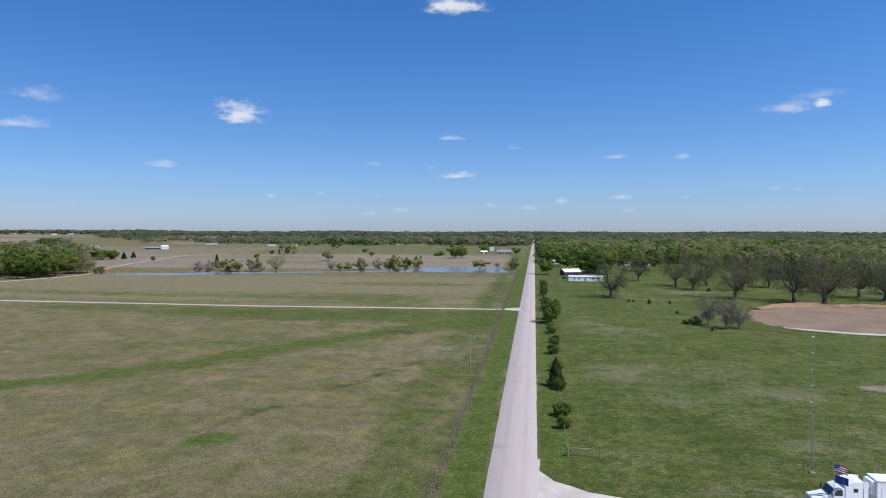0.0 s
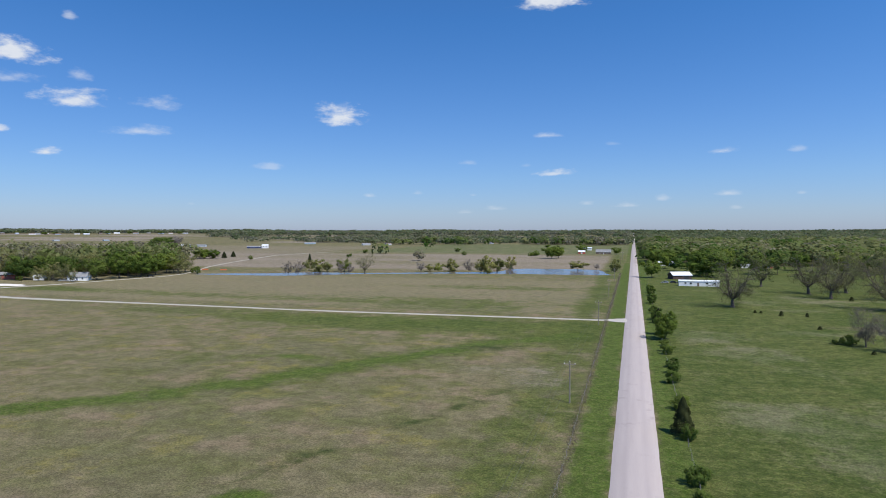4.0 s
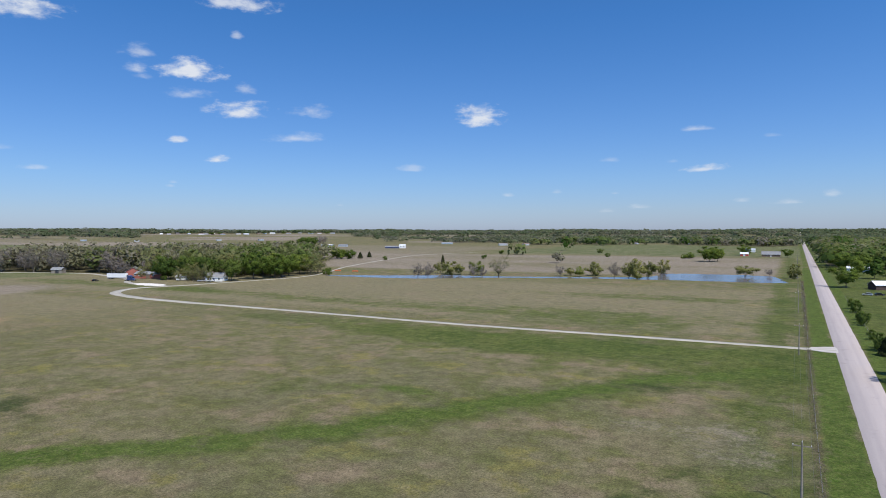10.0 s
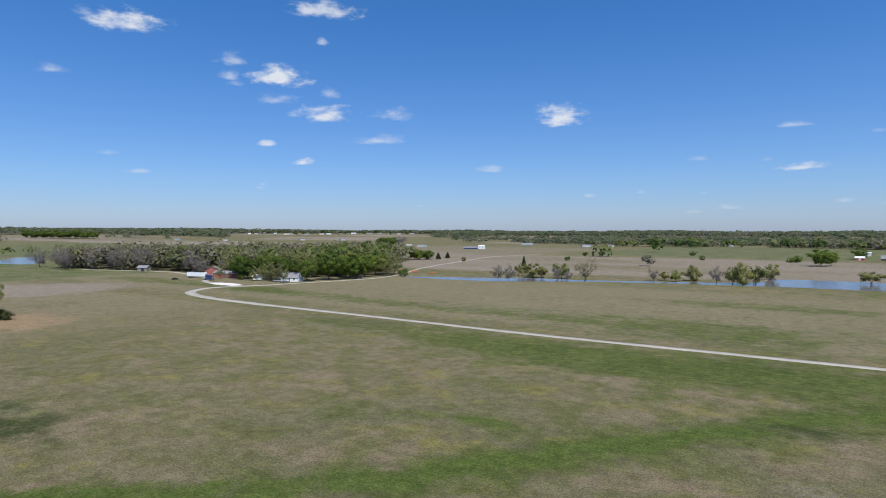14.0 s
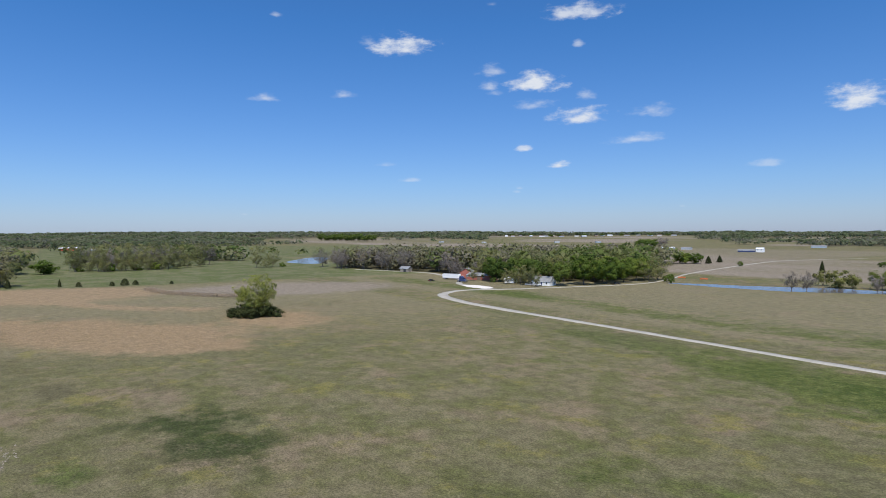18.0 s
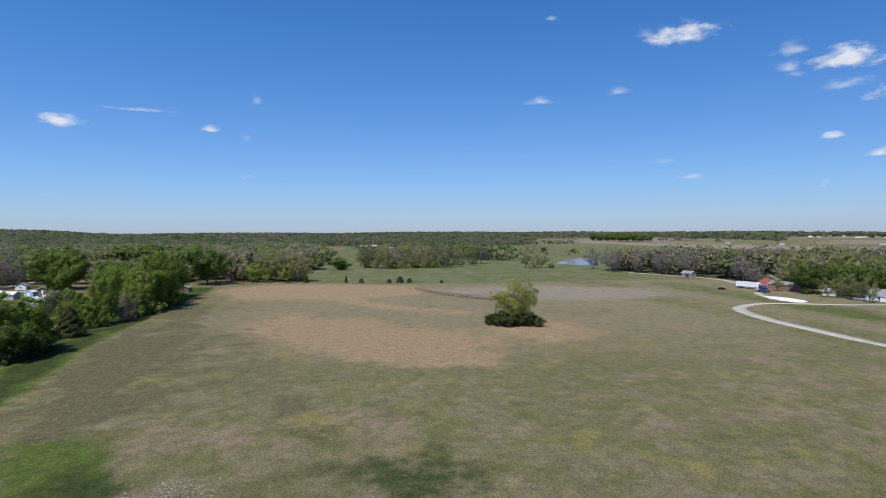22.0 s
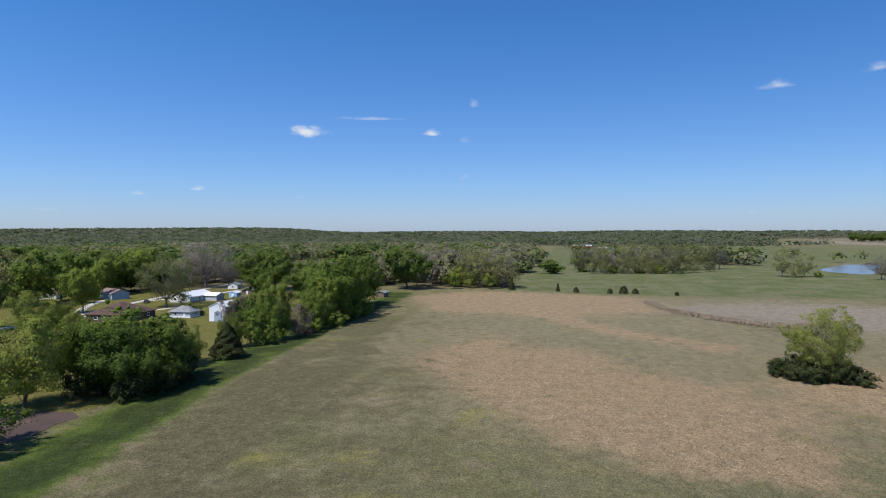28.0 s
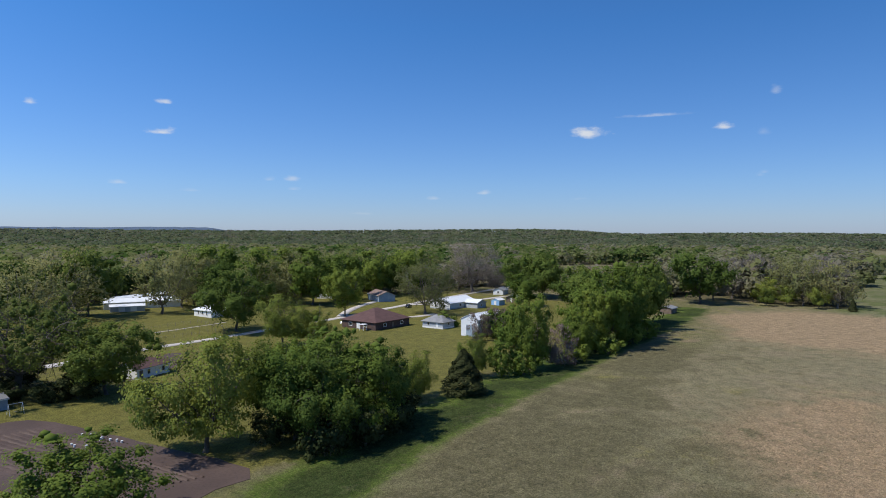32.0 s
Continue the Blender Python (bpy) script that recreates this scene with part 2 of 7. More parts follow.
def wood_cover(name, depth=1.0, haze_tint=0.0):
    """Far woodland: each tree has a tint of its own between budding brown, olive and full green, with distance haze
    mixed in on request.
    """
    m, nt, p = material(name)
    at = nt.nodes.new("ShaderNodeAttribute")
    at.attribute_name = "tint"
    ramp = nt.nodes.new("ShaderNodeValToRGB")
    e = ramp.color_ramp.elements
    shade = lambda c: (*(depth * (v * (1 - haze_tint) + haze_tint * w) for v, w in zip(c, (0.100, 0.120, 0.085))), 1)
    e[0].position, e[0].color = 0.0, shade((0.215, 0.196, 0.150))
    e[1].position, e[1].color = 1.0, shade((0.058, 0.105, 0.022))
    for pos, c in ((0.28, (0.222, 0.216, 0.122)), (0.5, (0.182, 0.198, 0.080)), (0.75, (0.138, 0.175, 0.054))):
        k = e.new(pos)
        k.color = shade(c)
    nt.links.new(at.outputs["Fac"], ramp.inputs[0])
    geo = nt.nodes.new("ShaderNodeNewGeometry")
    v = node_math(nt, "MULTIPLY_ADD", geo.outputs["Random Per Island"], 0.14, 0.93)
    col = node_mix(nt, 1.0, ramp.outputs[0], v, "MULTIPLY")
    nt.links.new(col, p.inputs["Base Color"])
    p.inputs["Roughness"].default_value = 0.8
    p.inputs["Specular IOR Level"].default_value = 0.05
    tr = nt.nodes.new("ShaderNodeBsdfTranslucent")
    nt.links.new(col, tr.inputs[0])
    mx = nt.nodes.new("ShaderNodeMixShader")
    mx.inputs[0].default_value = 0.45
    nt.links.new(p.outputs[0], mx.inputs[1]), nt.links.new(tr.outputs[0], mx.inputs[2])
    nt.links.new(mx.outputs[0], nt.nodes["Material Output"].inputs[0])
    return m


def ground_cover(name, standing=False):
    """Grassland: dry olive grass, broken by green, straw-orange, pale and bare cover where the attributes say. standing: each tuft differs a little."""
    m, nt, p = material(name)
    wide = node_noise(nt, 0.018, 5, 0.6)
    mid = node_noise(nt, 0.11, 5, 0.62)
    fine = node_noise(nt, 0.9, 6, 0.7)
    speck = node_step(nt, fine, 0.32, 0.68)
    grain = node_noise(nt, 2.8, 6, 0.85)
    clump = node_noise(nt, 0.33, 5, 0.75)

    def cover(attr, lo, hi, k=1.0):
        a = nt.nodes.new("ShaderNodeAttribute")
        a.attribute_name = attr
        v = node_math(nt, "MULTIPLY_ADD", node_math(nt, "SUBTRACT", mid, 0.5), k, a.outputs["Fac"])
        v = node_math(nt, "MULTIPLY_ADD", node_math(nt, "SUBTRACT", fine, 0.5), 0.9, v)
        return node_step(nt, v, lo, hi)

    drift = node_noise(nt, 0.045, 4, 0.6)
    col = node_mix(nt, node_step(nt, wide, 0.40, 0.60), (0.216, 0.184, 0.102), (0.170, 0.156, 0.078))
    col = node_mix(nt, node_math(nt, "MULTIPLY", node_step(nt, drift, 0.50, 0.64), 0.75), col, (0.265, 0.200, 0.128))
    patch = node_math(nt, "MULTIPLY", node_step(nt, mid, 0.40, 0.66), 0.72)
    col = node_mix(nt, patch, col, (0.130, 0.138, 0.040))
    gold = node_noise(nt, 0.075, 5, 0.7)
    col = node_mix(nt, node_math(nt, "MULTIPLY", node_step(nt, gold, 0.54, 0.66), 0.8), col, (0.225, 0.200, 0.062))
    col = node_mix(nt, node_math(nt, "MULTIPLY", node_step(nt, fine, 0.48, 0.75), 0.45), col, (0.275, 0.230, 0.130))
    col = node_mix(nt, cover("dry", 0.15, 0.95), col, node_mix(nt, speck, (0.310, 0.252, 0.158), (0.215, 0.190, 0.110)))
    col = node_mix(nt, cover("green", 0.3, 0.8, 1.3), col, node_mix(nt, node_step(nt, node_math(nt, "MULTIPLY_ADD", drift, 0.4, node_math(nt, "MULTIPLY_ADD", mid, 0.35, node_math(nt, "MULTIPLY", clump, 0.25))), 0.37, 0.63), node_mix(nt, speck, (0.054, 0.086, 0.015), (0.092, 0.118, 0.028)), node_mix(nt, speck, (0.096, 0.120, 0.029), (0.176, 0.176, 0.058))))
    col = node_mix(nt, cover("meadow", 0.3, 0.8), col, node_mix(nt, node_step(nt, node_math(nt, "MULTIPLY_ADD", drift, 0.6, node_math(nt, "MULTIPLY", mid, 0.4)), 0.40, 0.60), node_mix(nt, speck, (0.090, 0.118, 0.034), (0.145, 0.162, 0.060)), node_mix(nt, speck, (0.160, 0.164, 0.078), (0.222, 0.206, 0.112))))
    col = node_mix(nt, cover("lush", 0.3, 0.8, 1.7), col, node_mix(nt, speck, (0.068, 0.112, 0.016), (0.130, 0.155, 0.040)))
    col = node_mix(nt, cover("straw", 0.3, 0.85, 1.4), col, node_mix(nt, speck, (0.388, 0.272, 0.160), (0.282, 0.212, 0.122)))
    col = node_mix(nt, cover("pale", 0.35, 0.8), col, node_mix(nt, speck, (0.335, 0.275, 0.205), (0.245, 0.205, 0.150)))
    col = node_mix(nt, cover("soil", 0.3, 0.7, 0.4), col, node_mix(nt, speck, (0.20, 0.135, 0.095), (0.30, 0.21, 0.15)))
    col = node_mix(nt, cover("lawn", 0.3, 0.8), col, node_mix(nt, node_math(nt, "MULTIPLY_ADD", mid, 0.6, node_math(nt, "MULTIPLY", fine, 0.4)), (0.105, 0.118, 0.024), (0.225, 0.188, 0.056)))
    col = node_mix(nt, cover("rank_shade", 0.25, 0.9, 2.2), col, node_mix(nt, speck, (0.033, 0.053, 0.012), (0.066, 0.082, 0.024)))
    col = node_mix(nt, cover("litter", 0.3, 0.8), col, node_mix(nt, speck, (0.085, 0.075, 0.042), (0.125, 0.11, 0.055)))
    col = node_mix(nt, cover("sere", 0.25, 0.85, 2.0), col, node_mix(nt, speck, (0.112, 0.102, 0.050), (0.178, 0.155, 0.084)))
    # tufts: dark between the blades, pale on their tips
    tuft = node_noise(nt, 1.25, 3, 0.8)
    shade = node_math(nt, "MULTIPLY_ADD", node_step(nt, grain, 0.32, 0.68), 0.95, 0.46)
    shade = node_math(nt, "MULTIPLY", shade, node_math(nt, "MULTIPLY_ADD", node_step(nt, clump, 0.3, 0.7), 0.46, 0.76))
    shade = node_math(nt, "MULTIPLY", shade, node_math(nt, "MULTIPLY_ADD", node_step(nt, tuft, 0.30, 0.70), 0.24, 0.86))
    if standing:
        shade = node_math(nt, "MULTIPLY_ADD", nt.nodes.new("ShaderNodeNewGeometry").outputs["Random Per Island"], 0.45, 0.68)
    col = node_mix(nt, 1.0, col, node_math(nt, "MULTIPLY", shade, 0.86), "MULTIPLY")
    nt.links.new(col, p.inputs["Base Color"])
    p.inputs["Roughness"].default_value = 0.95
    p.inputs["Specular IOR Level"].default_value = 0.1
    bn = nt.nodes.new("ShaderNodeBump")
    bn.inputs["Strength"].default_value, bn.inputs["Distance"].default_value = 0.9, 0.35
    nt.links.new(node_math(nt, "MULTIPLY_ADD", grain, 0.5, fine), bn.inputs["Height"])
    nt.links.new(bn.outputs[0], p.inputs["Normal"])
    return m


def road_cover():
    """Sun-bleached chip-seal with darker wheel tracks, patches and pale dust at the sides."""
    m, nt, p = material("chip_seal")
    pos = nt.nodes.new("ShaderNodeSeparateXYZ")
    nt.links.new(nt.nodes.new("ShaderNodeNewGeometry").outputs["Position"], pos.inputs[0])
    across = node_math(nt, "ABSOLUTE", pos.outputs[0])
    track = node_math(nt, "SUBTRACT", 1.0, node_math(nt, "MINIMUM", node_math(nt, "MULTIPLY", node_math(nt, "ABSOLUTE", node_math(nt, "SUBTRACT", across, 1.45)), 1.6), 1.0))
    long_n = node_noise(nt, 0.8, 5, 0.6, (1.0, 0.06, 1.0))
    mid = node_noise(nt, 0.25, 4, 0.6)
    fine = node_noise(nt, 7.0, 4, 0.7)
    col = node_mix(nt, long_n, (0.36, 0.305, 0.285), (0.47, 0.405, 0.375))
    col = node_mix(nt, node_math(nt, "MULTIPLY", track, 0.35), col, (0.32, 0.275, 0.265))
    col = node_mix(nt, node_math(nt, "MULTIPLY", node_step(nt, mid, 0.58, 0.72), 0.5), col, (0.29, 0.25, 0.235))
    col = node_mix(nt, node_math(nt, "MULTIPLY", node_step(nt, fine, 0.5, 0.8), 0.45), col, (0.24, 0.21, 0.20))
    nt.links.new(col, p.inputs["Base Color"])
    p.inputs["Roughness"].default_value = 0.9
    bn = nt.nodes.new("ShaderNodeBump")
    bn.inputs["Strength"].default_value, bn.inputs["Distance"].default_value = 0.25, 0.02
    nt.links.new(fine, bn.inputs["Height"])
    nt.links.new(bn.outputs[0], p.inputs["Normal"])
    return m


def water_cover(name, a):
    m, nt, p = material(name)
    nt.links.new(node_mix(nt, node_noise(nt, 0.05, 3), a, tuple(c * 1.5 for c in a)), p.inputs["Base Color"])
    p.inputs["Roughness"].default_value, p.inputs["IOR"].default_value = 0.14, 1.33
    bn = nt.nodes.new("ShaderNodeBump")
    bn.inputs["Strength"].default_value, bn.inputs["Distance"].default_value = 0.35, 0.1
    nt.links.new(node_noise(nt, 1.3, 3, 0.6), bn.inputs["Height"])
    nt.links.new(bn.outputs[0], p.inputs["Normal"])
    return m


def glass_dark():
    m, nt, p = material("window_glass")
    p.inputs["Base Color"].default_value = (0.02, 0.025, 0.03, 1)
    p.inputs["Roughness"].default_value, p.inputs["IOR"].default_value = 0.06, 1.5
    return m


GRASS = ground_cover("grassland")
TUFT = ground_cover("standing_grass", True)
ROAD = road_cover()
WOODS = wood_cover("woodland_leaves")
# the last value paints distance haze into these leaf colours
WOODS_HAZY = wood_cover("hazy_woodland_leaves", 1.0, 0.55)
WATER = water_cover("pond_water", (0.105, 0.090, 0.090))
GLASS = glass_dark()
GRAVEL = surface("gravel", (0.44, 0.395, 0.35), (0.53, 0.485, 0.44), 0.3, 6.0, 0.95, 0.4, grime=0.35)
TRACK = surface("gravel_track", (0.36, 0.33, 0.27), (0.45, 0.41, 0.34), 0.2, 3.0, 0.95, 0.4, grime=0.35)
CHALK = surface("white_rock", (0.80, 0.74, 0.66), (0.68, 0.62, 0.54), 0.5, 3.0, 0.9, 0.5, grime=0.3)
TILLED = surface("tilled_soil", (0.066, 0.042, 0.034), (0.090, 0.059, 0.047), 0.15, 2.2, 0.95, 0.8, grime=0.35)
BARK = surface("bark", (0.085, 0.068, 0.052), (0.13, 0.11, 0.09), 1.5, 9.0, 0.95, 0.5, local=True)
BARK_PALE = surface("pale_bark", (0.17, 0.145, 0.12), (0.12, 0.10, 0.085), 1.5, 9.0, 0.95, 0.5, local=True)
TIMBER = surface("weathered_timber", (0.20, 0.17, 0.14), (0.27, 0.24, 0.20), 1.2, 14.0, 0.9, 0.3, local=True)
STEEL = surface("galvanised_steel", (0.45, 0.46, 0.47), (0.36, 0.37, 0.38), 1.0, 12.0, 0.45, 0.1, metal=0.7, local=True)
DARK_METAL = surface("dark_metal", (0.03, 0.03, 0.032), (0.045, 0.045, 0.045), 1.0, 12.0, 0.5, 0.05, local=True)
RUBBER = surface("tyre_rubber", (0.022, 0.022, 0.022), (0.035, 0.034, 0.032), 2.0, 15.0, 0.85, 0.2, local=True)
WHITE_PAINT = surface("white_paint", (0.80, 0.80, 0.79), (0.74, 0.74, 0.73), 0.8, 8.0, 0.45, 0.03, grime=0.1, local=True)
WHITE_SIDING = surface("white_siding", (0.76, 0.76, 0.74), (0.70, 0.70, 0.68), 0.6, 6.0, 0.7, 0.12, grime=0.15, local=True)
GREY_SIDING = surface("grey_siding", (0.38, 0.41, 0.44), (0.45, 0.47, 0.50), 0.6, 6.0, 0.7, 0.12, grime=0.2, local=True)
BLUE_SIDING = surface("blue_grey_siding", (0.26, 0.33, 0.40), (0.31, 0.38, 0.45), 0.6, 6.0, 0.65, 0.12, grime=0.2, local=True)
BLUE_PAINT = surface("sky_blue_paint", (0.22, 0.42, 0.68), (0.27, 0.47, 0.72), 0.6, 6.0, 0.6, 0.08, grime=0.15, local=True)
RED_BRICK = surface("red_painted_wall", (0.36, 0.115, 0.085), (0.30, 0.10, 0.075), 0.5, 6.0, 0.85, 0.3, grime=0.25, local=True)
RED_PAINT = surface("bright_red_paint", (0.58, 0.075, 0.045), (0.50, 0.06, 0.04), 0.6, 6.0, 0.6, 0.08, grime=0.2, local=True)
DARK_BRICK = surface("dark_brown_brick", (0.075, 0.048, 0.042), (0.105, 0.066, 0.056), 0.8, 10.0, 0.9, 0.3, local=True)
BROWN_WALL = surface("brown_wall", (0.16, 0.115, 0.085), (0.20, 0.15, 0.11), 0.6, 7.0, 0.85, 0.2, local=True)
METAL_ROOF = surface("white_metal_roof", (0.78, 0.79, 0.80), (0.72, 0.73, 0.74), 0.4, 5.0, 0.4, 0.2, metal=0.0, grime=0.12, local=True, wave=3.0)
GREY_ROOF = surface("grey_shingle_roof", (0.20, 0.20, 0.205), (0.25, 0.25, 0.25), 0.5, 8.0, 0.9, 0.4, local=True)
BROWN_ROOF = surface("red_brown_shingle_roof", (0.085, 0.043, 0.038), (0.112, 0.058, 0.050), 0.5, 8.0, 0.9, 0.4, local=True)
TAN_ROOF = surface("tan_shingle_roof", (0.185, 0.125, 0.105), (0.235, 0.17, 0.14), 0.5, 8.0, 0.9, 0.4, local=True)
BLACK_PAINT = surface("black_car_paint", (0.012, 0.012, 0.014), (0.02, 0.02, 0.022), 1.0, 10.0, 0.25, 0.0, local=True)
NAVY_PAINT = surface("dark_blue_paint", (0.03, 0.05, 0.13), (0.04, 0.06, 0.15), 1.0, 10.0, 0.3, 0.0, local=True)
SILVER_PAINT = surface("silver_car_paint", (0.48, 0.49, 0.50), (0.42, 0.43, 0.44), 1.0, 10.0, 0.35, 0.0, metal=0.4, local=True)
ORANGE_SHEET = surface("orange_plastic", (0.62, 0.16, 0.06), (0.55, 0.14, 0.05), 1.0, 8.0, 0.6, 0.05, local=True)
FLAG_RED = surface("red_cloth", (0.28, 0.012, 0.016), (0.25, 0.012, 0.016), 1.0, 8.0, 0.9, 0.1, local=True)
FLAG_WHITE = surface("white_cloth", (0.75, 0.74, 0.72), (0.70, 0.70, 0.68), 1.0, 8.0, 0.9, 0.1, local=True)
FLAG_BLUE = surface("blue_cloth", (0.01, 0.035, 0.17), (0.014, 0.045, 0.2), 1.0, 8.0, 0.9, 0.1, local=True)
CHROME = surface("chrome", (0.65, 0.66, 0.67), (0.6, 0.6, 0.62), 1.0, 8.0, 0.18, 0.0, metal=1.0, local=True)
LAMP_GLASS = surface("lamp_glass", (0.7, 0.7, 0.66), (0.6, 0.6, 0.58), 2.0, 8.0, 0.15, 0.0, local=True)

LEAF_OAK = foliage("oak_leaves", (0.112, 0.162, 0.025), (0.190, 0.246, 0.052))
LEAF_DARK = foliage("dark_oak_leaves", (0.078, 0.120, 0.022), (0.145, 0.195, 0.046))
LEAF_LIGHT = foliage("fresh_leaves", (0.150, 0.190, 0.032), (0.240, 0.275, 0.066))
LEAF_FRESH = foliage("willow_clump_leaves", (0.175, 0.208, 0.042), (0.265, 0.298, 0.080), 0.5)
LEAF_OLIVE = foliage("olive_oak_leaves", (0.115, 0.148, 0.032), (0.190, 0.225, 0.060))
LEAF_WILLOW = foliage("willow_leaves", (0.200, 0.205, 0.060), (0.290, 0.285, 0.100))
LEAF_PECAN = foliage("pecan_buds", (0.125, 0.138, 0.050), (0.190, 0.200, 0.080), 0.35)
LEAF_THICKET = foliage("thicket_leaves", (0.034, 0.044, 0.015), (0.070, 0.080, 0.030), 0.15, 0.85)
LEAF_BUD = foliage("budding_leaves", (0.180, 0.190, 0.068), (0.260, 0.262, 0.110), 0.45, 0.85)
LEAF_CEDAR = foliage("cedar_needles", (0.022, 0.029, 0.011), (0.048, 0.056, 0.021), 0.1, 0.8)
TWIG_BARE = foliage("bare_twigs", (0.200, 0.175, 0.150), (0.285, 0.252, 0.220), 0.35, 0.9)
TWIG_DARK = foliage("dark_twigs", (0.165, 0.128, 0.110), (0.230, 0.182, 0.158), 0.35, 0.9)
BRUSH_DRY = foliage("dry_brush", (0.20, 0.155, 0.11), (0.31, 0.245, 0.175), 0.25, 0.9)
REED = foliage("dry_reeds", (0.30, 0.235, 0.165), (0.42, 0.33, 0.235), 0.2, 0.9)

# ---- building blocks ----
def link(name, me, mat, parent=None, label="", m=None):
    ob = new(name, me)
    if mat is not None and not me.materials:
        me.materials.append(mat)
    if parent is not None:
        ob.parent = parent
    if m is not None:
        ob.matrix_basis = m
    if label:
        ob["label"] = label
    return ob


def part(name, bm, mat, parent=None, label="", m=None, smooth=False):
    """Links a bmesh as one mesh object under a thing or a part."""
    me = bpy.data.meshes.new(name)
    bm.to_mesh(me)
    bm.free()
    if smooth:
        me.shade_smooth()
    return link(name, me, mat, parent, label, m)


def thing(name, m, label, category, group=""):
    ob = new(name)
    ob.empty_display_size = 0.3
    ob.matrix_basis = m
    return tagged(ob, label, category, group)


def np_mesh(name, v, f, tint=None, soft=None):
    """A mesh from arrays of points and of faces with equal corner counts."""
    v, f = np.asarray(v, np.float32), np.asarray(f, np.int32)
    me = bpy.data.meshes.new(name)
    k = f.shape[1]
    me.vertices.add(len(v)), me.loops.add(f.size), me.polygons.add(len(f))
    me.vertices.foreach_set("co", v.ravel())
    me.loops.foreach_set("vertex_index", f.ravel())
    me.polygons.foreach_set("loop_start", np.arange(0, f.size, k, dtype=np.int32))
    me.update(calc_edges=True)
    if soft is not None:
        me.attributes.new("custom_normal", "FLOAT_VECTOR", "POINT").data.foreach_set("vector", np.asarray(soft, np.float32).ravel())
    for key, values in (tint or {}).items():
        at = me.attributes.new(key, "FLOAT", "POINT")
        at.data.foreach_set("value", np.asarray(values, np.float32))
    return me


def box(bm, x0, y0, z0, x1, y1, z1, bevel=0.0):
    made = bmesh.ops.create_cube(bm, size=1.0)["verts"]
    bmesh.ops.transform(bm, verts=made, matrix=Matrix.Translation(((x0 + x1) / 2, (y0 + y1) / 2, (z0 + z1) / 2)) @ Matrix.Diagonal((x1 - x0, y1 - y0, z1 - z0, 1)))
    if bevel:
        edges = list({e for v in made for e in v.link_edges})
        bmesh.ops.bevel(bm, geom=edges, offset=bevel, segments=2, affect="EDGES", profile=0.5)
    return bm


def boxed(x0, y0, z0, x1, y1, z1, bevel=0.0):
    return box(bmesh.new(), x0, y0, z0, x1, y1, z1, bevel)


def tube(bm, p, q, r0, r1, sides=8):
    p, q = Vector(p), Vector(q)
    m = Matrix.Translation((p + q) / 2) @ (q - p).to_track_quat("Z", "Y").to_matrix().to_4x4()
    bmesh.ops.create_cone(bm, cap_ends=True, segments=sides, radius1=r0, radius2=r1, depth=(q - p).length, matrix=m)
    return bm


def tubed(p, q, r0, r1=None, sides=8):
    return tube(bmesh.new(), p, q, r0, r0 if r1 is None else r1, sides)


def prism(profile, x0, x1, axis="x", bevel=0.0):
    """A solid with the profile (pairs) drawn across the axis, from x0 to x1 along it."""
    bm = bmesh.new()
    put = {"x": lambda s, a, b: (s, a, b), "y": lambda s, a, b: (a, s, b), "z": lambda s, a, b: (a, b, s)}[axis]
    ends = [[bm.verts.new(put(s, a, b)) for a, b in profile] for s in (x0, x1)]
    n = len(profile)
    bm.faces.new(ends[0]), bm.faces.new(list(reversed(ends[1])))
    for i in range(n):
        bm.faces.new((ends[0][i], ends[1][i], ends[1][(i + 1) % n], ends[0][(i + 1) % n]))
    bmesh.ops.recalc_face_normals(bm, faces=bm.faces)
    if bevel:
        bmesh.ops.bevel(bm, geom=list(bm.edges), offset=bevel, segments=2, affect="EDGES", profile=0.5)
    return bm


def ribbon(points, width, z, step=2.5, ragged=0.0, seed=1, close=0.0):
    """A strip of ground cover along a smooth line through the points, with slightly ragged sides and thickness."""
    rng = np.random.default_rng(seed)
    pts = np.array(points, float)
    s = np.r_[0, np.cumsum(np.hypot(*np.diff(pts, axis=0).T))]
    n = max(int(s[-1] / step), 4)
    u = np.linspace(0, s[-1], n)
    # Catmull-Rom through the points
    out = []
    for x in u:
        i = min(np.searchsorted(s, x, side="right") - 1, len(pts) - 2)
        p0, p1, p2, p3 = pts[max(i - 1, 0)], pts[i], pts[i + 1], pts[min(i + 2, len(pts) - 1)]
        t = (x - s[i]) / (s[i + 1] - s[i])
        out.append(0.5 * (2 * p1 + (p2 - p0) * t + (2 * p0 - 5 * p1 + 4 * p2 - p3) * t**2 + (3 * p1 - p0 - 3 * p2 + p3) * t**3))
    c = np.array(out)
    d = np.gradient(c, axis=0)
    d /= np.hypot(*d.T)[:, None]
    nrm = np.stack([-d[:, 1], d[:, 0]], 1)
    w = np.interp(u, np.linspace(0, s[-1], len(width)), width) if isinstance(width, (list, tuple)) else np.full(n, width)
    jag = lambda: np.convolve(rng.normal(0, ragged, n + 4), np.ones(5) / 2.2, "valid")[:n, None] if ragged else 0
    a, b = c + nrm * (w[:, None] / 2 + jag()), c - nrm * (w[:, None] / 2 + jag())
    top = np.full((n, 1), z)
    v = np.concatenate([np.c_[a, top], np.c_[c, top + 0.03], np.c_[b, top], np.c_[a, top - 0.2], np.c_[b, top - 0.2]])
    i = np.arange(n - 1)
    quads = lambda p, q: np.stack([p * n + i, q * n + i, q * n + i + 1, p * n + i + 1], 1)
    return v, np.concatenate([quads(0, 1), quads(1, 2), quads(3, 0), quads(2, 4)])


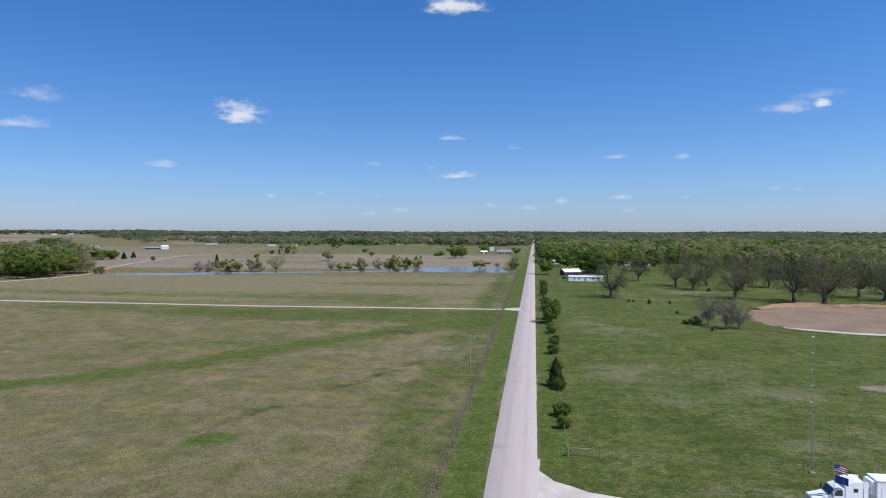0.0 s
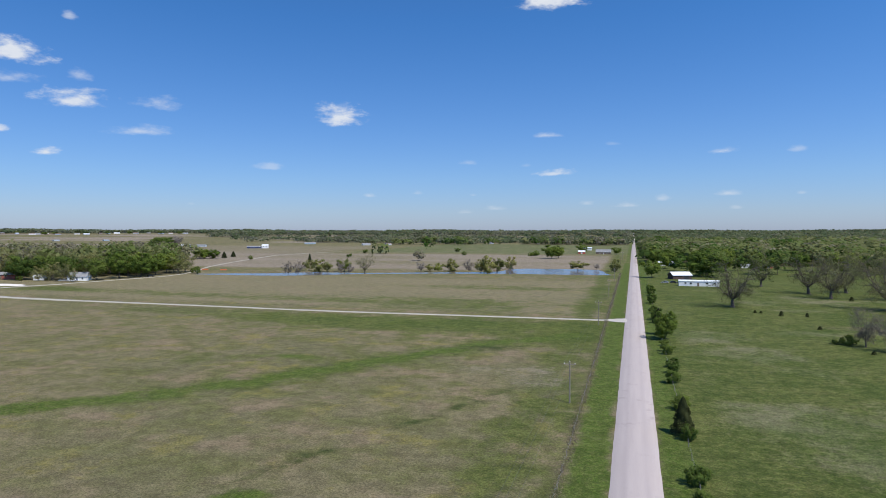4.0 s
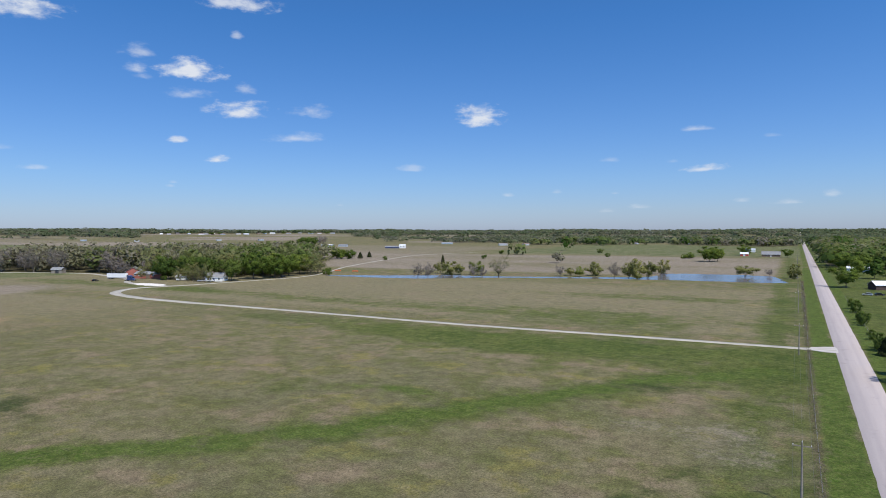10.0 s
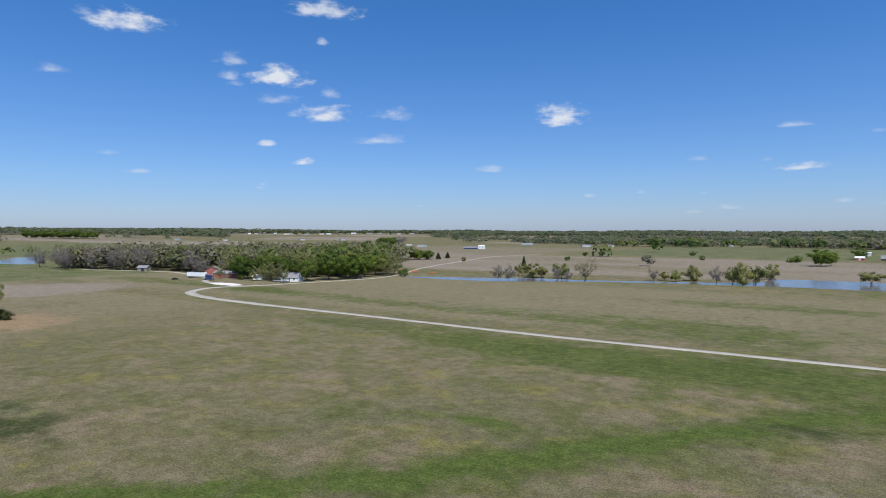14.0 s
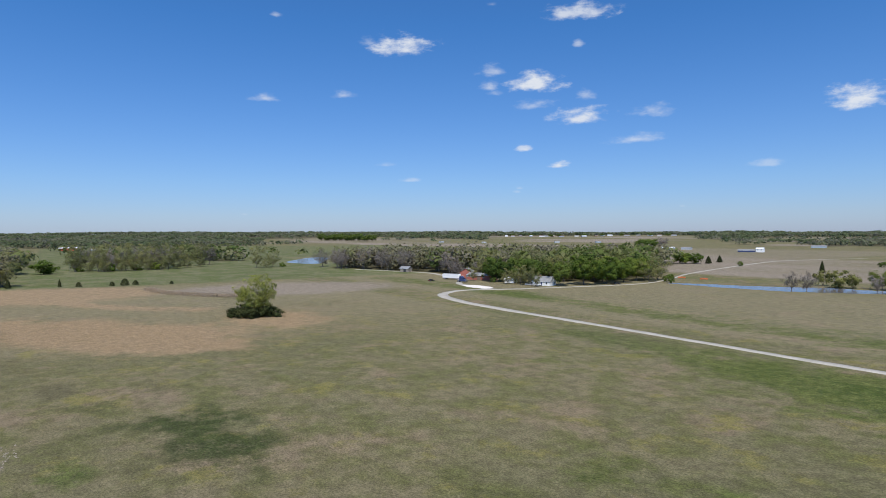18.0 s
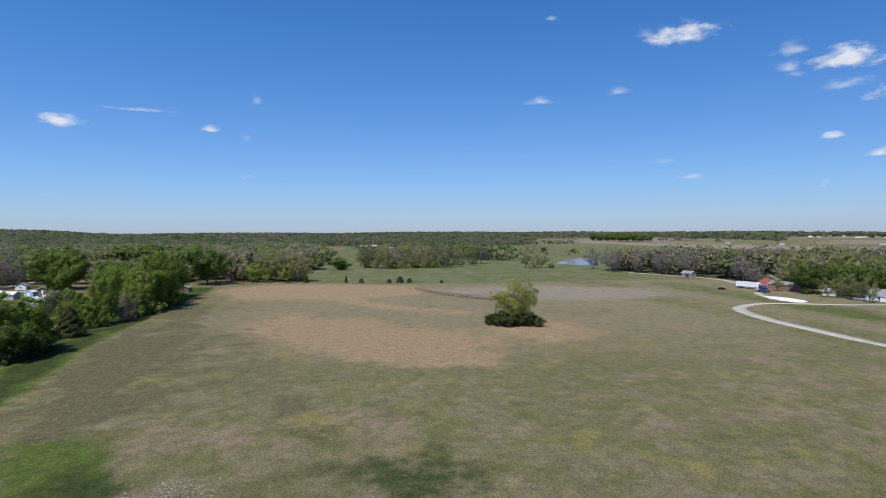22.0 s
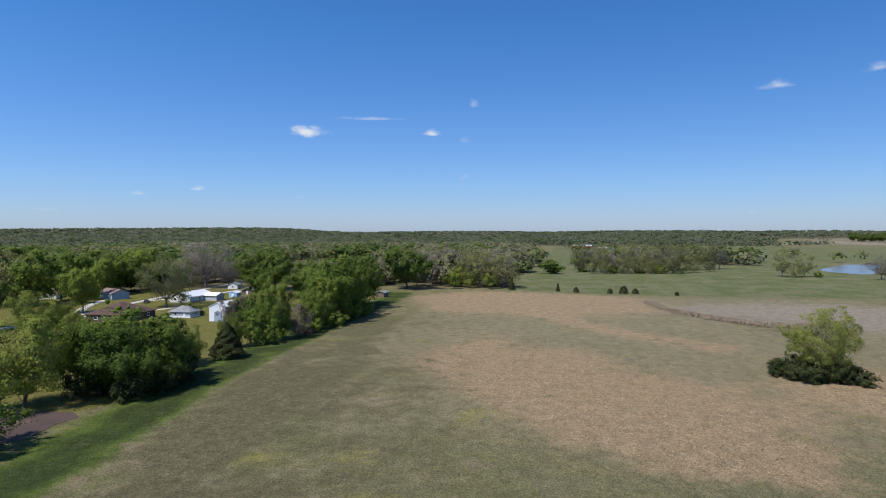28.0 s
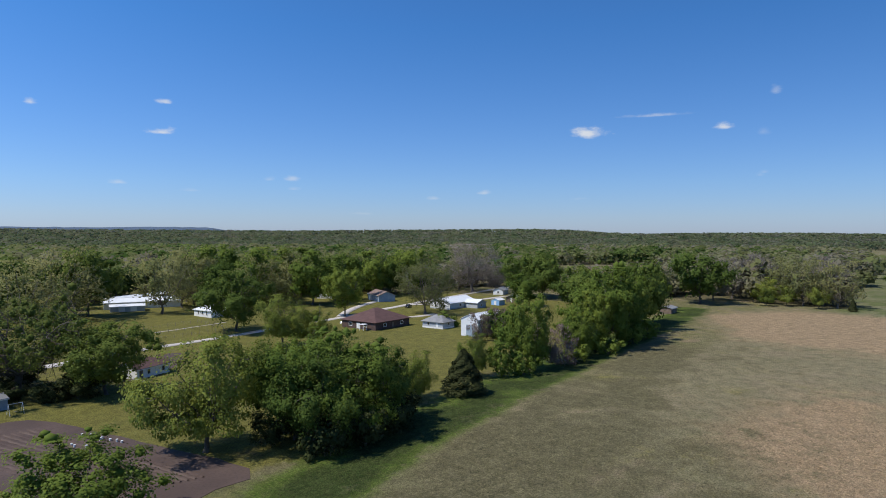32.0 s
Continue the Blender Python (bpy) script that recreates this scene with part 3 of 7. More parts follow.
def patch_mesh(name, outline, z, ragged=0.6, seed=3, thick=0.25):
    """A flat patch with a smooth, slightly ragged outline through the points."""
    rng = np.random.default_rng(seed)
    pts = np.array(outline, float)
    ring = []
    for i in range(len(pts)):
        p0, p1, p2, p3 = pts[i - 1], pts[i], pts[(i + 1) % len(pts)], pts[(i + 2) % len(pts)]
        k = max(int(np.hypot(*(p2 - p1)) / 3), 2)
        for t in np.arange(k) / k:
            q = 0.5 * (2 * p1 + (p2 - p0) * t + (2 * p0 - 5 * p1 + 4 * p2 - p3) * t**2 + (3 * p1 - p0 - 3 * p2 + p3) * t**3)
            ring.append(q + rng.normal(0, ragged, 2))
    bm = bmesh.new()
    top = [bm.verts.new((*p, z)) for p in ring]
    low = [bm.verts.new((*p, z - thick)) for p in ring]
    f = bm.faces.new(top)
    for i in range(len(top)):
        j = (i + 1) % len(top)
        bm.faces.new((top[i], low[i], low[j], top[j]))
    bmesh.ops.triangulate(bm, faces=[f])
    bmesh.ops.recalc_face_normals(bm, faces=bm.faces)
    return bm


# ---- trees ----
def frusta(segs, sides=5):
    segs = np.array([(*a, *b, r, s) for a, b, r, s in segs])
    p, q, r0, r1 = segs[:, :3], segs[:, 3:6], segs[:, 6], segs[:, 7]
    d = q - p
    d /= np.linalg.norm(d, axis=1, keepdims=True) + 1e-9
    e = np.where(np.abs(d[:, 2:]) < 0.9, np.array([[0, 0, 1.0]]), np.array([[1.0, 0, 0]]))
    u = np.cross(d, e)
    u /= np.linalg.norm(u, axis=1, keepdims=True)
    w = np.cross(d, u)
    a = np.arange(sides) * 2 * np.pi / sides
    rim = np.cos(a)[None, :, None] * u[:, None] + np.sin(a)[None, :, None] * w[:, None]
    v = np.concatenate([p[:, None] + rim * r0[:, None, None], q[:, None] + rim * r1[:, None, None]], 1).reshape(-1, 3)
    i = np.arange(sides)
    f = np.stack([i, (i + 1) % sides, (i + 1) % sides + sides, i + sides], 1)
    return v, (f[None] + (np.arange(len(segs)) * 2 * sides)[:, None, None]).reshape(-1, 4)


def leaf_quads(rng, c, size, out=None, long=1.0, bias=1.1, along=None):
    """One small, bent-cornered leaf clump at each centre, longer along the given way."""
    n = len(c)
    nrm = rng.normal(0, 1, (n, 3))
    nrm[:, 2] = np.abs(nrm[:, 2]) * 0.9
    if out is not None:
        nrm += out * bias
    nrm /= np.linalg.norm(nrm, axis=1, keepdims=True)
    if along is None:
        u = np.cross(nrm, rng.normal(0, 1, (n, 3)))
    else:
        u = along + rng.normal(0, 0.35, (n, 3))
        u -= nrm * np.sum(u * nrm, axis=1, keepdims=True) * 0.7
    u /= np.linalg.norm(u, axis=1, keepdims=True) + 1e-9
    w = np.cross(nrm, u)
    w /= np.linalg.norm(w, axis=1, keepdims=True) + 1e-9
    s = (size * rng.uniform(0.55, 1.3, n))[:, None]
    k = lambda: rng.uniform(0.6, 1.15, (n, 1)) * s
    v = np.stack([c + u * k() * long, c + w * k() / long, c - u * k() * long, c - w * k() / long + nrm * s * 0.3], 1).reshape(-1, 3)
    return v, np.arange(4 * n).reshape(-1, 4)


def leafy(name, rng, c, size, out, long=1.0, bias=2.4, tint=None, along=None, cores=None):
    """A crown of leaf clumps whose shading follows the rounded masses of the foliage, over dense cores where given."""
    v, f = leaf_quads(rng, c, size, out, long, bias, along)
    soft = out + rng.normal(0, 0.13, out.shape)
    soft /= np.linalg.norm(soft, axis=1, keepdims=True) + 1e-9
    soft = np.repeat(soft, 4, axis=0)
    if cores is None:
        return np_mesh(name, v, f, tint, soft)
    at, fat = cores
    d = np.tile(BALL_V, (len(at), 1)) * rng.uniform(0.7, 1.15, (len(at) * len(BALL_V), 1))
    who = np.repeat(np.arange(len(at)), len(BALL_V))
    core_f = (BALL_F[None] + (np.arange(len(at)) * len(BALL_V))[:, None, None]).reshape(-1, 3) + len(v)
    tri = np.concatenate([f[:, [0, 1, 2]], f[:, [0, 2, 3]], core_f])
    return np_mesh(name, np.concatenate([v, at[who] + d * fat[who][:, None]]), tri, tint, np.concatenate([soft, d / np.linalg.norm(d, axis=1, keepdims=True)]))


def ball():
    bm = bmesh.new()
    bmesh.ops.create_icosphere(bm, subdivisions=1, radius=1.0)
    bm.verts.index_update()
    v, f = np.array([p.co[:] for p in bm.verts]), np.array([[p.index for p in q.verts] for q in bm.faces])
    bm.free()
    return v, f


BALL_V, BALL_F = ball()


def grow(seed, height, radius, base, mains, subs, twigs, flat=1.0, droop=0.0, girth=0.022, stems=1):
    """A skeleton: stems, limbs that reach for the crown's outside, branches and twigs. Gives segments and the places for leaves."""
    rng = np.random.default_rng(seed)
    trunk, limbs, tips = [], [], []
    mid = np.array([0, 0, height * (base + 1) / 2])
    half = np.array([radius, radius, height * (1 - base) / 2])
    tops = []
    for k in range(stems):
        lean = rng.normal(0, 0.05 if stems == 1 else 0.3, 2)
        p, r = np.array([*(rng.normal(0, 0.25, 2) * (stems > 1)), -0.1]), height * girth / math.sqrt(stems)
        for j in range(4):
            q = np.array([*(p[:2] + lean * height * base / 4 + rng.normal(0, height * 0.006, 2)), height * base * (j + 1) / 4])
            trunk.append((p, q, r * (1.25 if j == 0 else 1), r * 0.9))
            p, r = q, r * 0.9
        tops.append((p, r))
    for k in range(mains):
        start, r = tops[k % stems]
        az = k * 2.4 + rng.uniform(-0.4, 0.4)
        el = rng.uniform(-0.25, 1.0) if k else 1.2
        goal = mid + half * np.array([math.cos(az) * math.cos(el), math.sin(az) * math.cos(el), math.sin(el) * flat]) * rng.uniform(0.72, 0.98)
        p, n, rr = start, 6, r * rng.uniform(0.45, 0.65)
        line = [p]
        for j in range(1, n + 1):
            t = j / n
            q = start + (goal - start) * np.array([t**0.8, t**0.8, t**1.15]) + rng.normal(0, radius * 0.035, 3)
            limbs.append((p, q, rr * (1 - 0.8 * (j - 1) / n), rr * (1 - 0.8 * t)))
            p = q
            line.append(q)
        for b in range(subs):
            at = line[int(rng.integers(2, n + 1))]
            way = rng.normal(0, 1, 3) + (at - mid) / half * 0.9
            way[2] = way[2] * 0.6 + 0.15 - droop
            way /= np.linalg.norm(way)
            tip = at + way * radius * rng.uniform(0.22, 0.5)
            bent = (at + tip) / 2 + rng.normal(0, radius * 0.03, 3)
            limbs.append((at, bent, rr * 0.3, rr * 0.2)), limbs.append((bent, tip, rr * 0.2, rr * 0.08))
            tips += [bent, tip]
            for c in range(twigs):
                w2 = way + rng.normal(0, 0.8, 3)
                w2[2] -= droop
                t2 = (tip if c % 2 else bent) + w2 / np.linalg.norm(w2) * radius * rng.uniform(0.1, 0.24)
                limbs.append((tip if c % 2 else bent, t2, rr * 0.09, rr * 0.03))
                tips.append(t2)
    return rng, trunk, limbs, np.array(tips), mid, half


KINDS = {}


def tree_kind(kind, name, height, radius, base, mains, subs, twigs, leaves, size, leaf_mat, bark, label, category="tree", lobe=0.225, lobes=70, loose=0.3,
              flat=1.0, droop=0.0, seeds=2, long=1.0, girth=0.022, stems=1, low=0.0, dense=True, spray=False, closed=None):
    """Meshes of a kind of tree or shrub, in some variants: boughs end in rounded lobes of leaves, with loose sprays between them."""
    KINDS[kind] = dict(name=name, height=height, radius=radius, label=label, category=category, made=[], n=0, mats=(bark, leaf_mat))
    for k in range(seeds + 2):
        near = k < seeds
        rng, trunk, limbs, tips, mid, half = grow(sum(map(ord, kind)) * 7 + k, height, radius, base, mains, subs if near else max(subs // 2, 3), twigs if near else 2, flat, droop, girth, stems)
        count = leaves if near else int(leaves / 3.0)
        # lobes sit on the outer branch ends, the larger ones lower and further out
        reach = np.linalg.norm((tips - mid) / half, axis=1)
        pick = rng.choice(len(tips), min(lobes if near else lobes // 2, len(tips)), replace=False, p=np.clip(reach, 0.15, 1.1) ** 2 / np.sum(np.clip(reach, 0.15, 1.1) ** 2))
        heart = tips[pick]
        if dense if closed is None else closed:
            # the dense kinds are closed all round
            m = len(pick) // 2
            i = np.arange(m) + 0.5
            up, az = 1 - 1.75 * i / m, i * 2.39996
            ring = np.sqrt(1 - up * up)
            shell = np.stack([np.cos(az) * ring, np.sin(az) * ring, up], 1)
            heart = np.concatenate([heart, mid + half * shell * rng.uniform(0.62, 0.86, (m, 1)) + rng.normal(0, radius * 0.05, (m, 3))])
            heart[:, 2] = np.maximum(heart[:, 2], low + radius * lobe * 0.5)
        fat = radius * lobe * rng.uniform(0.65, 1.3, len(heart)) * (1 if near else 1.35)
        n_lobe = int(count * (1 - loose))
        who = rng.choice(len(heart), n_lobe, p=fat**2 / np.sum(fat**2))
        way = rng.normal(0, 1, (n_lobe, 3)) + (heart[who] - mid) / half * 0.5 + (0, 0, 0.3)
        way /= np.linalg.norm(way, axis=1, keepdims=True)
        c1 = heart[who] + way * (fat[who] * rng.uniform(0.6, 1.12, n_lobe))[:, None] * (1, 1, 0.85)
        at = tips[rng.integers(0, len(tips), count - n_lobe)]
        off = rng.normal(0, radius * lobe * 0.5, at.shape)
        c = np.concatenate([c1, at + off])
        way = np.concatenate([way, off / (np.linalg.norm(off, axis=1, keepdims=True) + 1e-9)])
        c[:, 2] = np.clip(c[:, 2], max(0.15, low) + rng.uniform(0, 0.12, len(c)) * radius * (low > 0), height * 1.04)
        shell = (c - mid) / half
        shell /= np.linalg.norm(shell, axis=1, keepdims=True) + 1e-9
        out = shell * 0.55 + way * 0.6 + (0, 0, 0.3)
        out /= np.linalg.norm(out, axis=1, keepdims=True) + 1e-9
        stemmed = [np_mesh("trunk", *frusta(trunk[4 * j : 4 * j + 4], 8)) for j in range(stems)]
        keep = heart[:, 2] - fat * 0.7 > low
        crown = leafy("crown", rng, c, size if near else size * 1.7, out, long, 3.2 if near else 4.5, None, shell + (0, 0, 0.5) if spray else None, (heart[keep], fat[keep] * 0.5) if dense else None)
        KINDS[kind]["made"].append((stemmed, np_mesh("branches", *frusta(limbs, 4)), crown))
    KINDS[kind]["near"] = seeds


def cone_kind(kind, name, height, radius, leaves, size, label, seeds=2, power=0.55):
    KINDS[kind] = dict(name=name, height=height, radius=radius, label=label, category="cedar", made=[], n=0, mats=(BARK, LEAF_CEDAR))
    for k in range(seeds):
        rng = np.random.default_rng(sum(map(ord, kind)) + k)
        z = rng.uniform(0.03, 1, leaves) ** 0.85
        az = rng.uniform(0, 2 * np.pi, leaves)
        lump = 1 + 0.13 * np.sin(az * 3 + z * 17 + k) + 0.10 * np.sin(az * 5 - z * 29)
        r = radius * np.clip((1 - z) ** power * np.minimum(1, z * 7 + 0.45), 0.02, 1) * lump * rng.uniform(0.3, 1, leaves) ** 0.28
        c = np.stack([np.cos(az) * r, np.sin(az) * r, z * height], 1)
        out = np.stack([np.cos(az), np.sin(az), np.full(leaves, 0.5)], 1)
        limbs = []
        for i in range(26):
            zz, a = rng.uniform(0.08, 0.8), rng.uniform(0, 6.28)
            rr = radius * (1 - zz) ** power * 0.8
            limbs.append((np.array([0, 0, zz * height]), np.array([math.cos(a) * rr, math.sin(a) * rr, zz * height + rr * 0.35]), 0.05, 0.015))
        trunk = [(np.array([0, 0, -0.1]), np.array([0, 0, height * 0.5]), height * 0.02, height * 0.014), (np.array([0, 0, height * 0.5]), np.array([0, 0, height * 0.94]), height * 0.014, 0.02)]
        KINDS[kind]["made"].append(([np_mesh("trunk", *frusta(trunk, 8))], np_mesh("branches", *frusta(limbs, 4)), leafy("crown", rng, c, size, out / np.linalg.norm(out, axis=1, keepdims=True))))
    KINDS[kind]["near"] = seeds


tree_kind("oak", "oak_tree", 15, 6.5, 0.22, 11, 9, 5, 13000, 0.2, LEAF_OAK, BARK, "broad oak tree in full green leaf", low=2.0)
tree_kind("dark", "oak_tree", 15, 6.5, 0.18, 13, 9, 5, 13000, 0.2, LEAF_DARK, BARK, "dense dark green oak tree in full leaf", low=0.9)
tree_kind("light", "hackberry_tree", 14, 8.0, 0.2, 12, 9, 6, 20000, 0.195, LEAF_LIGHT, BARK, "airy hackberry tree in fresh yellow-green leaf", loose=0.4, lobe=0.19, lobes=90, girth=0.03, dense=False, low=3.2)
tree_kind("spreading", "oak_tree", 15, 9.5, 0.2, 14, 10, 6, 17000, 0.15, LEAF_OLIVE, BARK, "old spreading oak with olive-green leaves on heavy limbs", loose=0.3, lobe=0.13, lobes=110, flat=0.85, girth=0.05, low=4.5)
tree_kind("round", "maple_tree", 14, 6.0, 0.10, 13, 9, 5, 13000, 0.2, LEAF_OAK, BARK, "rounded maple tree with bright green leaves down to the ground", low=0.5)
tree_kind("pecan", "pecan_tree", 20, 10.0, 0.16, 12, 10, 6, 6500, 0.15, LEAF_PECAN, BARK, "spreading pecan tree just coming into bud", loose=0.75, lobe=0.13, flat=0.9, girth=0.038, long=1.6, dense=False, spray=True)
tree_kind("bare", "bare_tree", 18, 8.0, 0.18, 12, 10, 7, 7500, 0.17, TWIG_BARE, BARK_PALE, "leafless tree with a haze of grey-brown twigs", loose=0.8, lobe=0.16, long=3.0, girth=0.03, dense=False, spray=True)
tree_kind("willow", "willow_tree", 10, 5.0, 0.14, 9, 7, 4, 4600, 0.22, LEAF_WILLOW, BARK, "yellow-green willow tree at the water's edge", lobe=0.22, lobes=40, stems=3, girth=0.03, low=0.4)
tree_kind("shrub", "shrub", 4, 2.4, 0.06, 9, 5, 3, 1900, 0.18, LEAF_OAK, BARK, "rounded green shrub at the field edge", "shrub", lobe=0.26, lobes=22, stems=3, low=0.1)
tree_kind("drybush", "bare_shrub", 4, 2.4, 0.08, 10, 6, 4, 3200, 0.11, TWIG_DARK, BARK, "leafless purple-brown shrub", "shrub", lobe=0.22, lobes=30, stems=4, long=2.6, dense=False, spray=True)
tree_kind("island", "willow_clump", 15, 6.4, 0.20, 22, 8, 5, 23000, 0.14, LEAF_FRESH, BARK_PALE, "many-stemmed willow clump alone in the dry field", lobe=0.16, lobes=120, loose=0.3, stems=6, girth=0.034, low=3.8, dense=False, spray=True, long=1.2, closed=True)
tree_kind("darkshrub", "shrub", 4, 2.4, 0.06, 9, 5, 3, 2400, 0.16, LEAF_DARK, BARK, "dark green shrub", "shrub", lobe=0.26, lobes=22, stems=3, low=0.1)
tree_kind("thicket", "shrub", 4, 2.4, 0.06, 9, 5, 3, 2400, 0.15, LEAF_THICKET, BARK, "dark twiggy shrub", "shrub", lobe=0.26, lobes=22, stems=3, low=0.1)
tree_kind("budding", "elm_tree", 16, 7.0, 0.14, 12, 9, 5, 9500, 0.16, LEAF_BUD, BARK_PALE, "tall elm tree in olive bud", loose=0.6, lobe=0.17, lobes=60, dense=False, spray=True, long=1.5, closed=True, low=0.6)
cone_kind("cedar", "cedar_tree", 8, 2.7, 8000, 0.15, "dark conical red cedar", power=0.72)
cone_kind("cedarbush", "cedar_bush", 4, 2.6, 1500, 0.2, "dark rounded cedar bush on the pasture", power=0.42)


def plant(kind, x, y, height, radius=None, label="", group=""):
    k = KINDS[kind]
    # the fine variants stand where the way passes nearest
    fine = min(math.hypot(x + 258, y - 30) / 85, math.hypot(x + 350, y - 52) / 42, math.hypot(x + 306, y - 200) / 30, math.hypot(x - 8, y - 190) / 80, math.hypot(x - 67, y - 260) / 15, math.hypot(x - 120, y - 380) / 70, math.hypot(x - 41, y - 356) / 8, math.hypot(x + 506, y + 70) / 36, math.hypot(x + 400, y + 52) / 30, math.hypot(x + 325, y + 55) / 30) < 1
    pool = k["made"][: k["near"]] if fine or len(k["made"]) == k["near"] else k["made"][k["near"] :]
    mesh = pool[k["n"] % len(pool)]
    k["n"] += 1
    turn = random.uniform(0, 6.283)
    sz = height / k["height"] * 1.08
    sx = (radius / k["radius"] * 1.05) if radius else sz
    top = thing(k["name"], Matrix.Translation((x, y, float(land(x, y)))) @ Matrix.Rotation(turn, 4, "Z") @ Matrix.Diagonal((sx, sx, sz, 1)), label or k["label"], k["category"], group)
    for stem in mesh[0]:
        link("trunk" if len(mesh[0]) == 1 else "stem", stem, k["mats"][0], top)
    link("limb_work", mesh[1], k["mats"][0], top), link("crown", mesh[2], k["mats"][1], top)
    return top

# ---- the lie of the land ----
def ease(x, lo, hi):
    t = np.clip((x - lo) / (hi - lo), 0, 1)
    return t * t * (3 - 2 * t)


def ripple(x, y, size, seed=0.0):
    """Smooth, uneven variation about 0, of that size in metres."""
    a, b = x / size, y / size
    return (np.sin(a * 1.7 + b * 0.6 + seed) + np.sin(b * 1.9 - a * 0.8 + seed * 2.3) + np.sin(a * 3.1 + b * 2.7 + seed * 0.7) * 0.6 + np.sin(a * 0.9 - b * 3.7 + seed * 1.9) * 0.6) / 3.2


def land(x, y):
    """Height of the ground: level near by, rising to low hills far off."""
    r = np.hypot(x + 100, y - 120)
    yaw = np.degrees(np.arctan2(-(x + 100), y - 120))
    hill = 15 * ease(yaw, 110, 117) * (1 - ease(yaw, 125, 134)) * ease(r, 3000, 4500)
    rim = 14 + 26 * ease(yaw, 20, 80) + 12 * ease(yaw, 105, 120) + 4 * ease(yaw, 125, 150)
    return ease(r, 1500, 4700) * rim + hill + ease(r, 2200, 4200) * 8 * ripple(x, y, 380, 1.0)


def blob(x, y, cx, cy, rx, ry, turn=0.0):
    """1 in the middle of an ellipse, 0.5 at its rim, falling to 0."""
    c, s = math.cos(radians(turn)), math.sin(radians(turn))
    u, v = ((x - cx) * c + (y - cy) * s) / rx, (-(x - cx) * s + (y - cy) * c) / ry
    return 1 / (1 + np.exp(np.clip((np.hypot(u, v) - 1) * 5, -30, 30)))


def band(x, y, points, width):
    """1 on a line through the points, 0.5 at half its width to either side."""
    best = np.full(np.shape(x), 1e9)
    for (ax, ay), (bx, by) in zip(points, points[1:]):
        dx, dy = bx - ax, by - ay
        t = np.clip(((x - ax) * dx + (y - ay) * dy) / (dx * dx + dy * dy), 0, 1)
        best = np.minimum(best, np.hypot(x - ax - t * dx, y - ay - t * dy))
    return 1 / (1 + np.exp(np.clip((best / (width / 2) - 1) * 4, -30, 30)))


def area(x, y, poly, soft=4.0):
    """1 well inside a region, 0.5 on its outline, 0 well outside."""
    best = np.full(np.shape(x), 1e9)
    for (ax, ay), (bx, by) in zip(poly, poly[1:] + poly[:1]):
        dx, dy = bx - ax, by - ay
        t = np.clip(((x - ax) * dx + (y - ay) * dy) / (dx * dx + dy * dy), 0, 1)
        best = np.minimum(best, np.hypot(x - ax - t * dx, y - ay - t * dy))
    return 1 / (1 + np.exp(np.clip(np.where(inside(x, y, poly), -best, best) / soft, -30, 30)))


def inside(x, y, poly):
    hit = np.zeros(np.shape(x), bool)
    for (ax, ay), (bx, by) in zip(poly, poly[1:] + poly[:1]):
        cross = (ay > y) != (by > y)
        hit ^= cross & (x < (bx - ax) * (y - ay) / ((by - ay) or 1e-9) + ax)
    return hit


GROVE = [(-352, 482), (-360, 438), (-380, 424), (-418, 412), (-470, 405), (-525, 402), (-600, 380), (-650, 366), (-700, 450), (-650, 610), (-530, 720), (-496, 690), (-425, 560)]
SWALE = [(-190, 95), (-155, 112), (-117, 142), (-95, 163), (-80, 180), (-68, 200), (-55, 219), (-40, 240), (-17, 262)]
DRIVE = [(-3, 299.5), (-70, 297), (-124, 295), (-203, 296.5), (-270, 297), (-310, 300), (-338, 308), (-352, 321), (-357, 335), (-352, 350), (-344, 368)]
TRACK_N = [(-346, 364), (-338, 400), (-330, 442), (-338, 480), (-360, 525), (-377, 560), (-409, 649), (-450, 780), (-456, 846), (-434, 956)]
TRACK_W = [(-352, 352), (-375, 352), (-400, 358), (-430, 378), (-475, 392), (-520, 398), (-600, 372)]
STRAW_MID = [(-306, 102), (-330, 110), (-350, 116), (-326, 128), (-330, 142), (-302, 158), (-290, 177), (-275, 180), (-246, 179), (-237, 176), (-240, 158), (-250, 146), (-264, 135), (-281, 122)]
STRAW_END = [(-462, 55), (-482, 50), (-520, 80), (-521, 112), (-516, 140), (-494, 168), (-455, 182), (-440, 180), (-424, 160), (-418, 135), (-418, 105), (-425, 80)]
LANE = [(-120, -36), (-200, -44), (-249, -51), (-287, -57), (-318, -58.5), (-377, -64), (-432, -74), (-500, -84), (-640, -100)]


